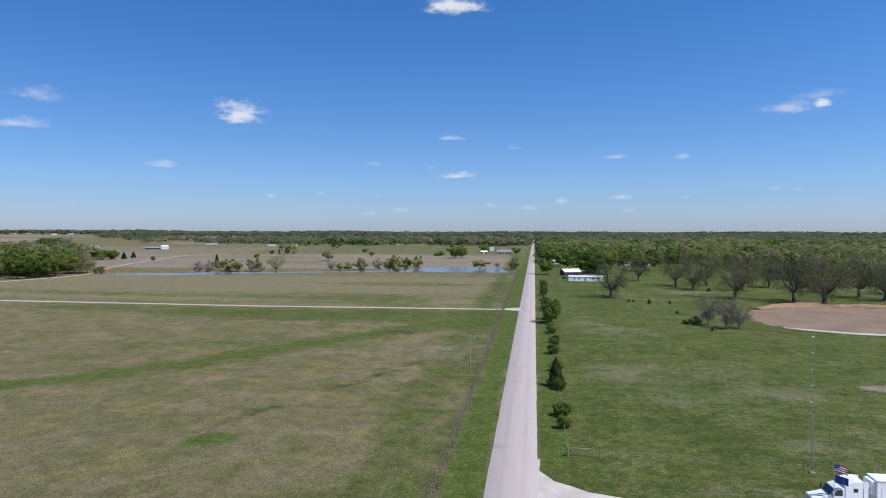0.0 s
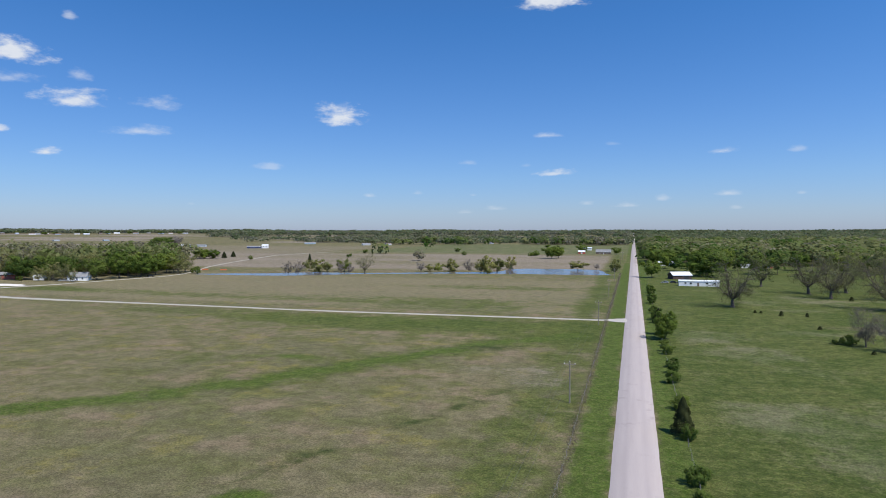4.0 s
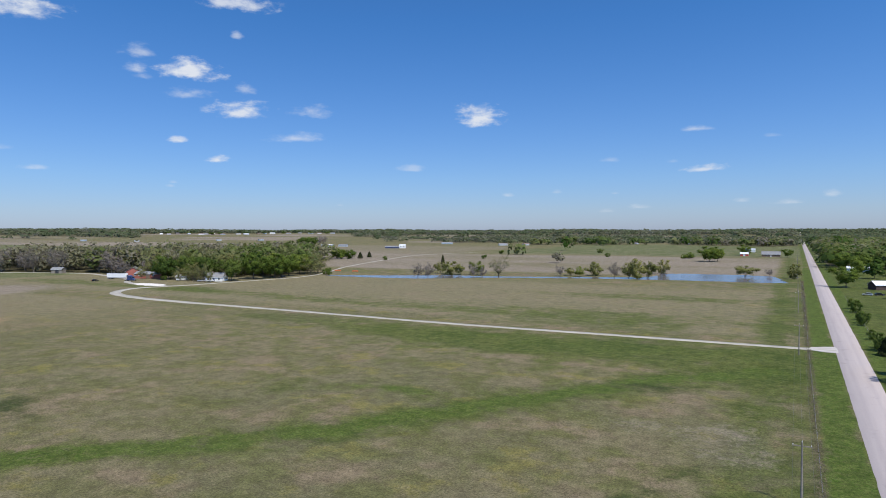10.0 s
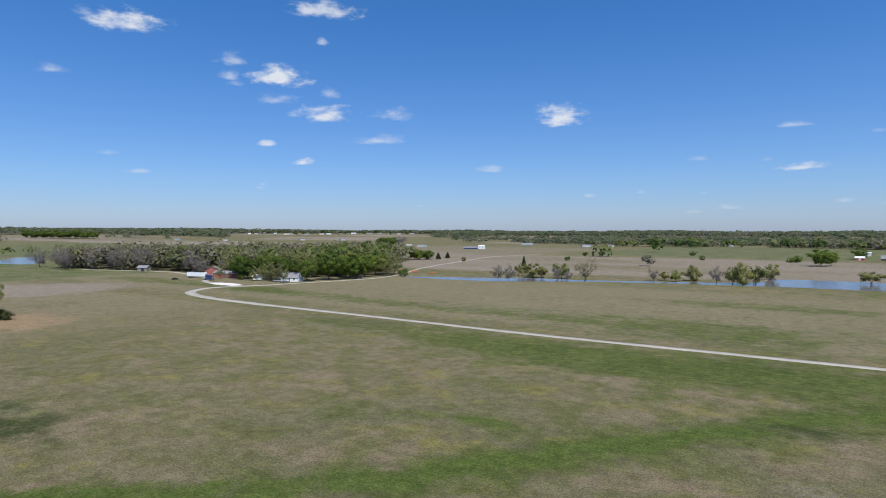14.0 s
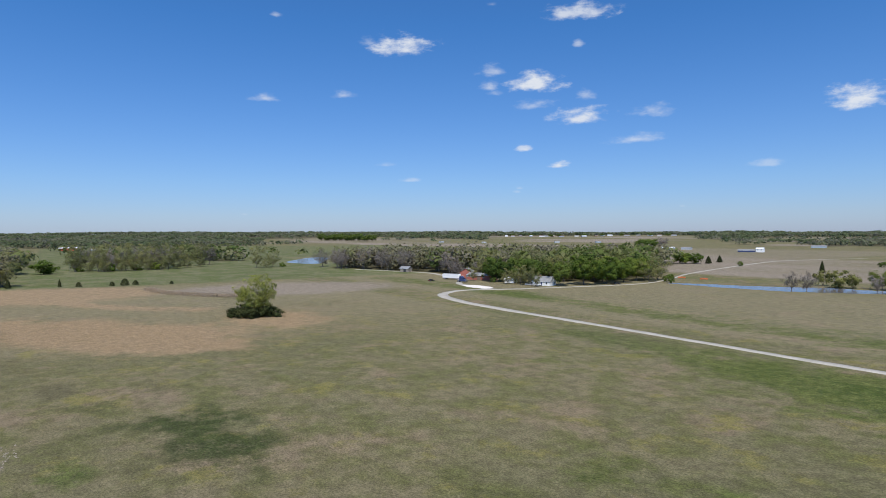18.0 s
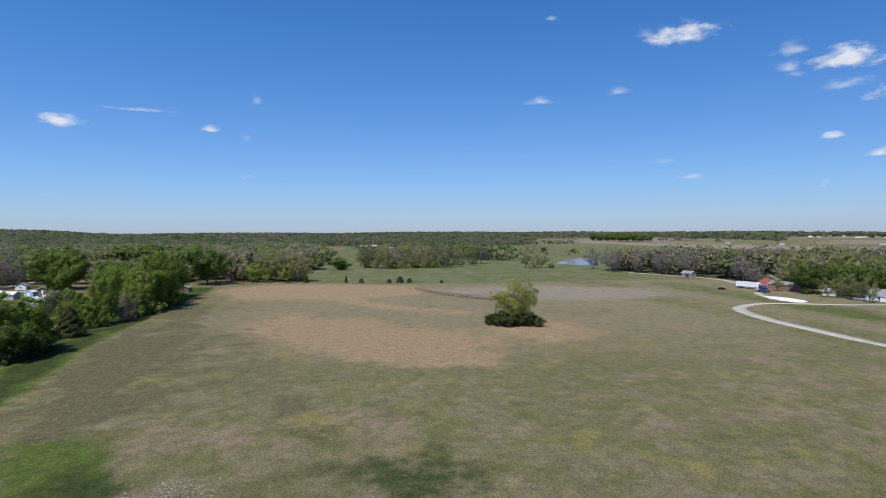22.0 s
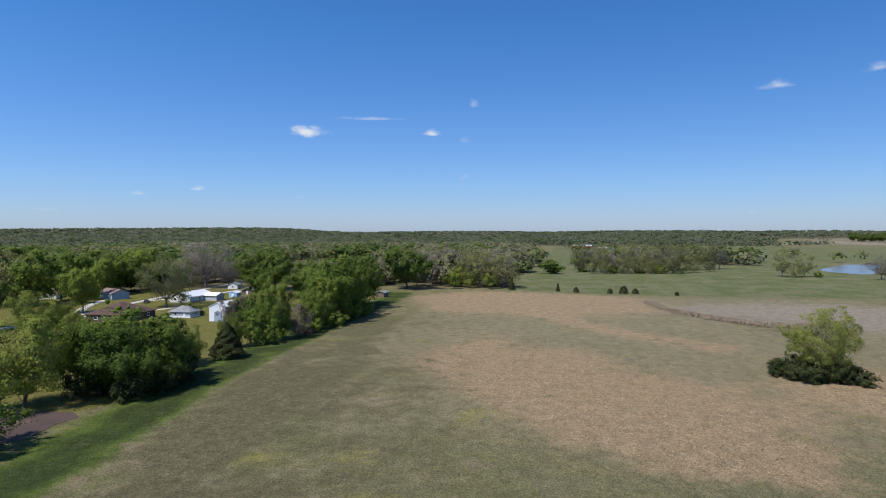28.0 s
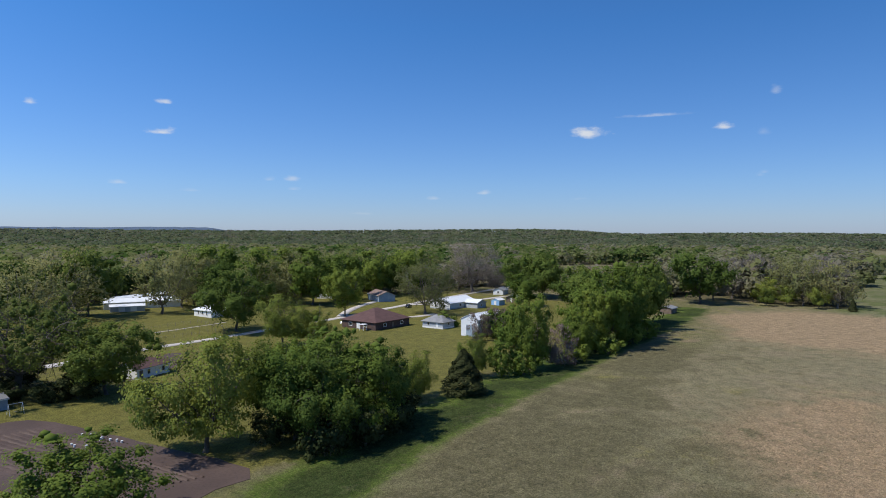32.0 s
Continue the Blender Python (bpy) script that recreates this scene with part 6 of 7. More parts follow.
# ---- buildings ----
def window(parent, x, y, z, w, h, facing, mat=WHITE_PAINT):
    """A framed pane on a wall. facing: the axis its outside looks along."""
    flat = 1 if facing in ("+y", "-y") else 0
    s = 1 if facing[0] == "+" else -1
    a, b = (w / 2, 0.05) if flat else (0.05, w / 2)
    at = pose(x, y, z)
    bm = bmesh.new()
    for k in (-1, 1):
        box(bm, -a if flat else -0.05, -0.05 if flat else -b, k * h / 2 - 0.05, a if flat else 0.05, 0.05 if flat else b, k * h / 2 + 0.05)
        if flat:
            box(bm, k * a - 0.05, -0.05, -h / 2, k * a + 0.05, 0.05, h / 2)
        else:
            box(bm, -0.05, k * b - 0.05, -h / 2, 0.05, k * b + 0.05, h / 2)
    win = part("window", bm, mat, parent, "framed window", at)
    pane = boxed(-a + 0.05, -0.02, -h / 2 + 0.05, a - 0.05, 0.02, h / 2 - 0.05) if flat else boxed(-0.02, -b + 0.05, -h / 2 + 0.05, 0.02, b - 0.05, h / 2 - 0.05)
    part("pane", pane, GLASS, win)
    sill = boxed(-a - 0.08, -0.03, -h / 2 - 0.11, a + 0.08, 0.03, -h / 2 - 0.051) if flat else boxed(-0.03, -b - 0.08, -h / 2 - 0.11, 0.03, b + 0.08, -h / 2 - 0.051)
    o = part("sill", sill, mat, win)
    o.location = (0, s * 0.06, 0) if flat else (s * 0.06, 0, 0)


def door(parent, x, y, w, h, facing, mat=WHITE_PAINT, name="door", label="plain door"):
    flat = facing in ("+y", "-y")
    d = part(name, boxed(-w / 2, -0.06, 0, w / 2, 0.06, h, 0.01) if flat else boxed(-0.06, -w / 2, 0, 0.06, w / 2, h, 0.01), mat, parent, label, pose(x, y, 0.12))
    s = 0.09 if facing[0] == "+" else -0.09
    part("door_handle", tubed((w * 0.35, s, h * 0.45), (w * 0.35, s, h * 0.5), 0.025) if flat else tubed((s, w * 0.35, h * 0.45), (s, w * 0.35, h * 0.5), 0.025), STEEL, d)


def roof_gable(bm, l, w, eave, ridge, over=0.45, thick=0.14):
    """Two slopes along x over a body l by w."""
    slope = (ridge - eave) / (w / 2)
    for s in (-1, 1):
        y1 = s * (w / 2 + over)
        z1 = eave - slope * over
        vs = [bm.verts.new((x, y, z + dz)) for dz in (0.02, thick) for x, y, z in ((-l / 2 - over, 0, ridge), (l / 2 + over, 0, ridge), (l / 2 + over, y1, z1), (-l / 2 - over, y1, z1))]
        for q in ((0, 1, 2, 3), (7, 6, 5, 4), (0, 4, 5, 1), (1, 5, 6, 2), (2, 6, 7, 3), (3, 7, 4, 0)):
            bm.faces.new([vs[i] for i in q])
    bmesh.ops.recalc_face_normals(bm, faces=bm.faces)
    return bm


def roof_hip(bm, l, w, eave, ridge, over=0.55, thick=0.16):
    slope = (ridge - eave) / (w / 2)
    a, b, z0 = l / 2 + over, w / 2 + over, eave - slope * over
    k = max(l / 2 - w / 2, 0.0)
    vs = [bm.verts.new((x, y, z + dz)) for dz in (0.02, thick) for x, y, z in ((-a, -b, z0), (a, -b, z0), (a, b, z0), (-a, b, z0), (-k, 0, ridge), (k + 0.01, 0, ridge))]
    for o in (0, 6):
        for q in ((0, 1, 5, 4), (1, 2, 5), (2, 3, 4, 5), (3, 0, 4)):
            bm.faces.new([vs[i + o] for i in q])
    for i in range(4):
        j = (i + 1) % 4
        bm.faces.new((vs[i], vs[j], vs[j + 6], vs[i + 6]))
    bmesh.ops.recalc_face_normals(bm, faces=bm.faces)
    return bm


def house(name, x, y, turn, l, w, eave, ridge, wall, roof, label, category="house", hip=False, windows=(), doors=(), chimney=None, base=None, over=0.45):
    """A one-storey building with its long side along its own x. windows: (side, along, up, width, height); doors: (side, along, width, height, paint)."""
    h = thing(name, pose(x, y, float(land(x, y)), 0, 0, turn), label, category)
    if hip:
        part("wall", boxed(-l / 2, -w / 2, -0.05, l / 2, w / 2, eave), wall, h)
        part("roof", roof_hip(bmesh.new(), l, w, eave, ridge), roof, h)
    else:
        part("wall", prism([(-w / 2, -0.05), (w / 2, -0.05), (w / 2, eave), (0, ridge), (-w / 2, eave)], -l / 2, l / 2), wall, h)
        part("roof", roof_gable(bmesh.new(), l, w, eave, ridge, over), roof, h)
        part("ridge_cap", boxed(-l / 2 - over, -0.14, ridge + 0.13, l / 2 + over, 0.14, ridge + 0.18), roof, h)
        for s in (-1, 1):
            part("eave_board", boxed(-l / 2 - over, s * (w / 2 + over) - 0.03, eave - (ridge - eave) / (w / 2) * over - 0.12, l / 2 + over, s * (w / 2 + over) + 0.03, eave - (ridge - eave) / (w / 2) * over + 0.04), WHITE_PAINT, h)
    if base:
        part("foundation", boxed(-l / 2 - 0.06, -w / 2 - 0.06, -0.05, l / 2 + 0.06, w / 2 + 0.06, 0.55), base, h)
    spot = {"+y": lambda a: (a, w / 2 + 0.04), "-y": lambda a: (a, -w / 2 - 0.04), "+x": lambda a: (l / 2 + 0.04, a), "-x": lambda a: (-l / 2 - 0.04, a)}
    for side, a, z, ww, hh in windows:
        window(h, *spot[side](a), z, ww, hh, side)
    for side, a, ww, hh, paint in doors:
        door(h, *spot[side](a), ww, hh, side, paint)
    if chimney:
        cx, cy, top = chimney
        c = part("chimney", boxed(cx - 0.4, cy - 0.3, eave * 0.8, cx + 0.4, cy + 0.3, top, 0.03), RED_BRICK, h)
        part("chimney_cap", boxed(cx - 0.48, cy - 0.38, top, cx + 0.48, cy + 0.38, top + 0.1), STEEL, c)
    return h


# brick house with hipped roof
house("brick_house", -368.5, -36, 0, 19, 17, 3.0, 6.8, DARK_BRICK, BROWN_ROOF, "low dark brick house with a red-brown hipped roof", hip=True,
      windows=[("+x", -4, 1.6, 1.6, 1.2), ("+x", 3.5, 1.6, 1.4, 1.2), ("+y", -5, 1.6, 1.5, 1.2), ("+y", 4.5, 1.6, 1.5, 1.2)], doors=[("+x", 0, 1.8, 2.1, WHITE_PAINT), ("+y", 0, 1.0, 2.1, BROWN_WALL)])
deck = thing("patio_canopy", pose(-356.8, -31.5, 0), "small white patio canopy beside the brick house", "canopy")
for px, py in ((-0.9, -0.9), (0.9, -0.9), (0.9, 0.9), (-0.9, 0.9)):
    part("post", boxed(px - 0.05, py - 0.05, 0, px + 0.05, py + 0.05, 2.2), WHITE_PAINT, deck)
part("canopy_top", boxed(-1.2, -1.2, 2.2, 1.2, 1.2, 2.32, 0.03), WHITE_PAINT, deck)
dish = thing("satellite_dish", pose(-357.5, -43.5, 0), "white satellite dish on a short pole", "satellite dish")
part("pole", tubed((0, 0, 0), (0, 0, 1.7), 0.04), STEEL, dish)
bmd = bmesh.new()
bmesh.ops.create_cone(bmd, cap_ends=False, segments=20, radius1=0.55, radius2=0.12, depth=0.18, matrix=pose(0.1, 0, 1.9, 0, 65, 0))
part("reflector", bmd, WHITE_PAINT, dish)
house("pump_house", -380, -15, 90, 9.5, 7.0, 2.6, 4.6, GREY_SIDING, GREY_ROOF, "small grey cottage with a grey hipped roof and white base", hip=True, base=WHITE_SIDING,
      windows=[("-y", -2, 1.6, 1.0, 1.1), ("+x", 0, 1.6, 1.0, 1.1)], doors=[("-y", 2, 0.95, 2.05, WHITE_PAINT)])
house("metal_barn", -378, 6.5, 0, 18, 7.0, 5.8, 7.4, surface("white_metal_wall", (0.74, 0.76, 0.78), (0.68, 0.70, 0.72), 0.4, 5.0, 0.45, 0.2, grime=0.12, local=True, wave=2.5), METAL_ROOF, "tall white metal barn behind the hedgerow", "barn", over=0.25,
      doors=[("+x", 0.4, 3.4, 3.8, BLUE_SIDING)])
house("white_house", -439, -50.5, 0, 21, 11.5, 2.9, 5.0, WHITE_SIDING, METAL_ROOF, "white house with a bright white metal roof", base=GREY_SIDING,
      windows=[("+x", -2.4, 1.6, 1.1, 1.2), ("+x", 2.4, 1.6, 1.1, 1.2), ("+y", 2, 1.6, 1.4, 1.2), ("+y", -5, 1.6, 1.4, 1.2)], doors=[("+x", 0.2, 1.0, 2.1, GREY_SIDING), ("+y", -1.5, 1.0, 2.1, WHITE_PAINT)])
house("house_wing", -444, -41, 90, 7.5, 7.5, 2.7, 3.9, GREY_SIDING, METAL_ROOF, "lower grey wing with a white metal roof against the white house", "house", windows=[("+x", 0, 1.5, 1.2, 1.0)])
house("blue_shed", -460, -38, 0, 5.2, 4.6, 2.5, 3.3, BLUE_PAINT, METAL_ROOF, "small sky-blue garden shed", "shed", doors=[("+x", 0, 1.3, 2.0, WHITE_PAINT)], over=0.2)
house("white_garage", -349, -112, 90, 12.5, 9.5, 2.9, 5.0, WHITE_SIDING, METAL_ROOF, "white garage with a white hipped metal roof", "garage", hip=True, windows=[("-y", -3, 1.7, 0.8, 1.3), ("-y", 0, 1.7, 0.8, 1.3), ("-y", 3, 1.7, 0.8, 1.3)],
      doors=[("+x", 0, 1.0, 2.1, GREY_SIDING)])
house("long_barn", -441.5, -99, 62, 17, 9, 3.4, 5.2, BLUE_SIDING, TAN_ROOF, "long blue-grey barn with a brown roof", "barn", doors=[("-y", -3, 3.2, 2.8, GREY_SIDING)], windows=[("-y", 4, 1.8, 1.0, 0.9)])
house("tan_roof_house", -437, -134, 30, 17, 8.5, 2.7, 4.2, WHITE_SIDING, TAN_ROOF, "white house with a tan roof under the trees", windows=[("+x", 0, 1.6, 1.1, 1.1), ("-y", -4, 1.6, 1.2, 1.1), ("-y", 3, 1.6, 1.2, 1.1)], doors=[("-y", 0, 1.0, 2.05, BROWN_WALL)])
house("roadside_house", -470, -160, 20, 16, 8.5, 2.7, 4.2, WHITE_SIDING, TAN_ROOF, "another white house half hidden by trees")
house("long_metal_house", -348, -167, -25, 33, 9.5, 3.2, 4.8, WHITE_SIDING, METAL_ROOF, "long house with a pale metal roof under shade trees", doors=[("+y", 4, 1.0, 2.05, BROWN_WALL)], windows=[("+y", -5, 1.6, 1.4, 1.1), ("+y", 0, 1.6, 1.4, 1.1), ("+y", 9, 1.6, 1.4, 1.1)])
house("lean_to_garage", -336, -158, -25, 14, 6.5, 2.4, 3.1, GREY_SIDING, METAL_ROOF, "grey garage with a flat pale metal roof", "garage", doors=[("+y", -2.4, 2.6, 2.1, WHITE_PAINT), ("+y", 2.4, 2.6, 2.1, WHITE_PAINT)])
house("mobile_home", -350, -186, 20, 16, 5.5, 3.4, 4.3, BROWN_WALL, METAL_ROOF, "brown mobile home with a white roof", "mobile home", windows=[("+y", 3, 1.7, 1.2, 1.0), ("+y", -3, 1.7, 1.2, 1.0)], over=0.25)
house("mobile_home", -368, -192, 20, 14, 5.5, 3.4, 4.3, BROWN_WALL, METAL_ROOF, "second brown mobile home with a white roof", "mobile home", windows=[("+y", 3, 1.7, 1.2, 1.0)], over=0.25)
house("plank_cabin", -478, -40, 20, 9, 5.5, 2.5, 3.8, BROWN_WALL, GREY_ROOF, "weathered brown cabin behind the houses", "cabin", doors=[("+x", 0, 1.0, 2.0, WHITE_PAINT)], windows=[("+y", 0, 1.5, 1.0, 0.9)])
house("white_cottage", -512, -68, 15, 11, 6, 2.6, 4.0, WHITE_SIDING, GREY_ROOF, "white cottage behind the huge bare tree", "cottage", windows=[("+x", 0, 1.5, 1.0, 1.0)])
house("hedge_shed", -478, 40, 0, 8, 5, 2.4, 3.1, BROWN_WALL, GREY_ROOF, "low grey-roofed shed in the hedgerow", "shed", doors=[("+y", 0, 1.2, 2.0, TIMBER)])
house("yard_cottage", -271, -24, 15, 10, 7, 2.5, 3.9, WHITE_SIDING, BROWN_ROOF, "small white cottage with a brown roof behind the yard trees", "cottage", windows=[("+y", -3, 1.4, 0.9, 1.2), ("+y", 1.5, 1.4, 0.9, 1.2), ("+x", 0, 1.4, 0.9, 1.1)], doors=[("+y", 3.8, 0.95, 2.0, BROWN_WALL)])
house("blue_hut", -236.5, -16, 10, 4, 3.2, 2.2, 2.9, BLUE_SIDING, GREY_ROOF, "small blue-grey garden hut", "shed", doors=[("+y", 0, 0.9, 1.9, WHITE_PAINT)], over=0.2)
# homestead beside the road
house("mobile_home", 37, 463.5, 0, 22.5, 4.4, 3.0, 3.5, WHITE_SIDING, METAL_ROOF, "long white mobile home beside the road", "mobile home", over=0.2,
      windows=[("-y", -7.5, 1.8, 1.2, 1.0), ("-y", -4.5, 1.8, 1.2, 1.0), ("-y", 4.5, 1.8, 1.4, 1.0), ("-y", 8.5, 1.8, 1.0, 1.0)], doors=[("-y", -0.4, 1.0, 2.0, BROWN_WALL)])
house("open_barn", 30, 520, 20, 13, 9, 2.8, 4.8, DARK_BRICK, METAL_ROOF, "dark barn with a white gabled metal roof", "barn", doors=[("-y", 3, 3.5, 2.5, DARK_METAL)])
house("white_outbuilding", 30, 688, 0, 16, 7, 2.8, 4.0, WHITE_SIDING, METAL_ROOF, "white outbuilding with a metal roof", "outbuilding", windows=[("-y", -3, 1.5, 1.2, 1.0), ("-y", 3, 1.5, 1.2, 1.0)])
house("brown_house", 145, 972, 0, 22, 9, 3.0, 5.0, BROWN_WALL, TAN_ROOF, "brown house among the trees", windows=[("-y", -5, 1.6, 1.4, 1.1), ("-y", 5, 1.6, 1.4, 1.1)])
house("red_barn", 112.5, 669, 90, 6, 5.5, 2.6, 4.4, RED_PAINT, GREY_ROOF, "little bright red barn", "barn", doors=[("-x", 0, 2.2, 2.2, WHITE_PAINT)])
house("travel_trailer", 94, 668, 0, 9, 2.6, 2.5, 2.8, WHITE_SIDING, METAL_ROOF, "white travel trailer beside the red barn", "caravan", over=0.1)
house("red_shed", -70, 968, 0, 9, 7, 2.8, 4.6, RED_PAINT, METAL_ROOF, "bright red shed with a white roof", "shed", doors=[("-y", 0, 2.4, 2.4, WHITE_PAINT)])
house("grey_roof_house", -40, 958, 0, 20, 10, 3.2, 6.5, BROWN_WALL, GREY_ROOF, "brown house with a grey gabled roof", windows=[("-y", -5, 1.6, 1.4, 1.1), ("-y", 5, 1.6, 1.4, 1.1)], doors=[("-y", 0, 1.0, 2.1, WHITE_PAINT)])
house("white_block", -72, 1120, 0, 13, 8, 4, 5.0, WHITE_SIDING, METAL_ROOF, "white farm building by the far road", "barn")
# farmstead in the grove
house("tall_red_barn", -437, 389, -42, 13, 9, 5.2, 7.6, RED_BRICK, GREY_ROOF, "tall red gabled barn behind the white trailer", "barn", doors=[("+x", 1.5, 2.6, 3.0, BROWN_WALL)], windows=[("+x", -2.4, 1.6, 1.2, 1.2)])
house("red_barn", -420, 390, 20, 21, 7, 3.4, 4.8, RED_BRICK, GREY_ROOF, "long red barn with a low roof at the grove's edge", "barn", windows=[("-y", -10, 2.6, 1.6, 1.2), ("-y", -6.5, 2.6, 1.6, 1.2), ("-y", 4, 2.4, 1.4, 1.1)], doors=[("-y", 0, 3.0, 3.0, BROWN_WALL)])
house("farmhouse", -357, 394, 25, 12, 8.5, 3.0, 5.6, WHITE_SIDING, GREY_ROOF, "white gabled farmhouse under dark oaks", windows=[("+x", -2, 1.7, 1.0, 1.4), ("+x", 2, 1.7, 1.0, 1.4), ("-y", -4, 1.7, 1.1, 1.4), ("-y", 3.5, 1.7, 1.1, 1.4)], doors=[("-y", 0, 1.0, 2.1, NAVY_PAINT)], chimney=(-3, 0.8, 6.4))
house("white_shed", -386, 390, 20, 7, 4.5, 2.5, 3.5, WHITE_SIDING, METAL_ROOF, "small white shed beneath the oaks", "shed", doors=[("-y", 0, 1.2, 2.0, GREY_SIDING)])
# a dark door slab stands in for the shaded inside of the doorway
shed = house("grey_shed", -536, 391, 30, 8.5, 6, 3.4, 4.8, TIMBER, GREY_ROOF, "grey weathered shed with a dark panel in its open doorway", "shed", doors=[("-y", 0.5, 2.6, 2.8, DARK_METAL)])
# far farms across the plain
house("white_barn", -650, 1085, 20, 11, 9, 5.2, 7.2, WHITE_SIDING, METAL_ROOF, "square white barn on the far plain", "barn", windows=[("-y", -2.5, 3.8, 1.4, 1.6), ("-y", 2.5, 3.8, 1.4, 1.6)])
house("low_barn", -668, 1078, 20, 26, 9, 2.8, 4.4, NAVY_PAINT, GREY_ROOF, "low dark barn beside the white barn", "barn")
for i, (fx, fy, fl, roof) in enumerate(((-862, 1130, 24, METAL_ROOF), (-832, 1142, 18, GREY_ROOF), (-890, 1155, 16, GREY_ROOF), (-735, 1412, 26, GREY_ROOF), (-560, 1340, 18, GREY_ROOF), (-520, 1370, 12, TAN_ROOF), (-1900, 1250, 16, GREY_ROOF), (-1720, 1300, 14, GREY_ROOF),
                                         (-1600, 1500, 16, GREY_ROOF), (-1500, 1580, 16, GREY_ROOF), (-330, 1560, 14, TAN_ROOF), (-230, 1640, 16, METAL_ROOF), (-1650, 210, 26, METAL_ROOF))):
    house("far_barn", fx, fy, 10 + 7 * i, fl, 9, 3.0, 4.6, GREY_SIDING if i % 3 else BLUE_SIDING, roof, "pale metal farm building far across the plain", "barn", over=0.3)
rng = random.Random(77)
for i in range(18):
    a, away = radians(37.5 + 15.5 * ((i + rng.uniform(-0.4, 0.4)) / 18) ** 0.8), rng.uniform(3180, 3390)
    fx, fy = -100 - math.sin(a) * away, 120 + math.cos(a) * away
    house("town_building", fx, fy, math.degrees(a) + rng.uniform(-25, 25), rng.uniform(12, 26), rng.uniform(10, 13), rng.uniform(3.2, 4.8), rng.uniform(5.5, 7), (GREY_SIDING, WHITE_SIDING, BLUE_SIDING, BROWN_WALL)[i % 4], (GREY_ROOF, METAL_ROOF, TAN_ROOF)[(i * 5) % 3], "low pale building of the far town", "building", over=0.3)
    if i % 2:
        plant("dark", fx + rng.uniform(20, 45), fy + rng.uniform(5, 40), rng.uniform(10, 14), rng.uniform(9, 13), "dark tree between the far town's buildings")
house("far_red_barn", -1720, 160, 80, 44, 14, 5.5, 8.0, RED_PAINT, METAL_ROOF, "red and white farm shed beyond the pasture", "barn")


# ---- vehicles ----
def wheel(parent, x, y, r, w, name="wheel"):
    t = bmesh.new()
    bmesh.ops.create_cone(t, cap_ends=True, segments=20, radius1=r, radius2=r, depth=w, matrix=pose(0, 0, 0, 90))
    bmesh.ops.bevel(t, geom=[e for e in t.edges if len(e.link_faces) == 2 and max(len(f.verts) for f in e.link_faces) > 4], offset=r * 0.12, segments=2, affect="EDGES")
    wh = part("wheel", t, RUBBER, parent, "black tyre", pose(x, y, r))
    s = 1 if y > 0 else -1
    part("rim", tubed((0, s * w * 0.35, 0), (0, s * w * 0.53, 0), r * 0.58, r * 0.5, 14), STEEL, wh)


def car(name, x, y, turn, paint, label, length=4.6, pickup=False, category="car"):
    c = thing(name, pose(x, y, 0, 0, 0, turn), label, category)
    l = length / 2
    if pickup:
        side = [(-l, 0.45), (l - 0.1, 0.45), (l, 0.6), (l - 0.05, 0.98), (l - 1.35, 1.08), (-l + 0.02, 1.05), (-l, 0.9)]
        roof = [(l - 1.45, 1.06), (l - 2.05, 1.72), (l - 3.35, 1.74), (l - 3.6, 1.06)]
    else:
        side = [(-l, 0.4), (l - 0.1, 0.38), (l, 0.55), (l - 0.1, 0.82), (l - 1.2, 0.95), (-l + 0.3, 0.98), (-l, 0.85)]
        roof = [(l - 1.2, 0.94), (l - 1.9, 1.46), (-l + 1.0, 1.48), (-l + 0.35, 0.97)]
    part("body", prism([(a, b) for a, b in side], -0.9, 0.9, "y", 0.06), paint, c)
    part("cabin", prism(roof, -0.76, 0.76, "y", 0.05), paint, c)
    k = [(a + (0.12 if i in (0,) else -0.1 if i == 3 else 0), b + (0.06 if i in (0, 3) else -0.1)) for i, (a, b) in enumerate(roof)]
    part("side_windows", prism(k, -0.785, 0.785, "y"), GLASS, c, "dark side windows")
    for a in (l * 0.62, -l * 0.62):
        for s in (-0.82, 0.82):
            wheel(c, a, s, 0.34, 0.24)
    for s in (-0.62, 0.62):
        part("headlight", boxed(l - 0.06, s - 0.16, 0.62, l + 0.03, s + 0.16, 0.78, 0.02), LAMP_GLASS, c)
        part("tail_light", boxed(-l - 0.03, s - 0.12, 0.7, -l + 0.05, s + 0.12, 0.86, 0.02), RED_PAINT, c)
    part("bumper", boxed(l - 0.04, -0.85, 0.36, l + 0.1, 0.85, 0.55, 0.04), DARK_METAL, c)
    return c


car("pickup_truck", -424, -66, 20, BLACK_PAINT, "black pickup truck parked on the gravel", 5.6, True, "pickup")
car("parked_car", 18.6, 478, 170, SILVER_PAINT, "silver car parked by the mobile home")
car("parked_car", 24, 480, 10, BLACK_PAINT, "black car parked by the mobile home")
car("parked_car", -357, 389, 30, WHITE_PAINT, "white car parked by the farmhouse")
car("pickup_truck", -362, 386, 35, SILVER_PAINT, "grey pickup truck on the farm drive", 5.6, True, "pickup")
car("parked_car", -429, 354, 100, BLACK_PAINT, "dark car on the grass by the trailer")
car("parked_car", -336, 436, 60, BLACK_PAINT, "dark car under the grove oaks")


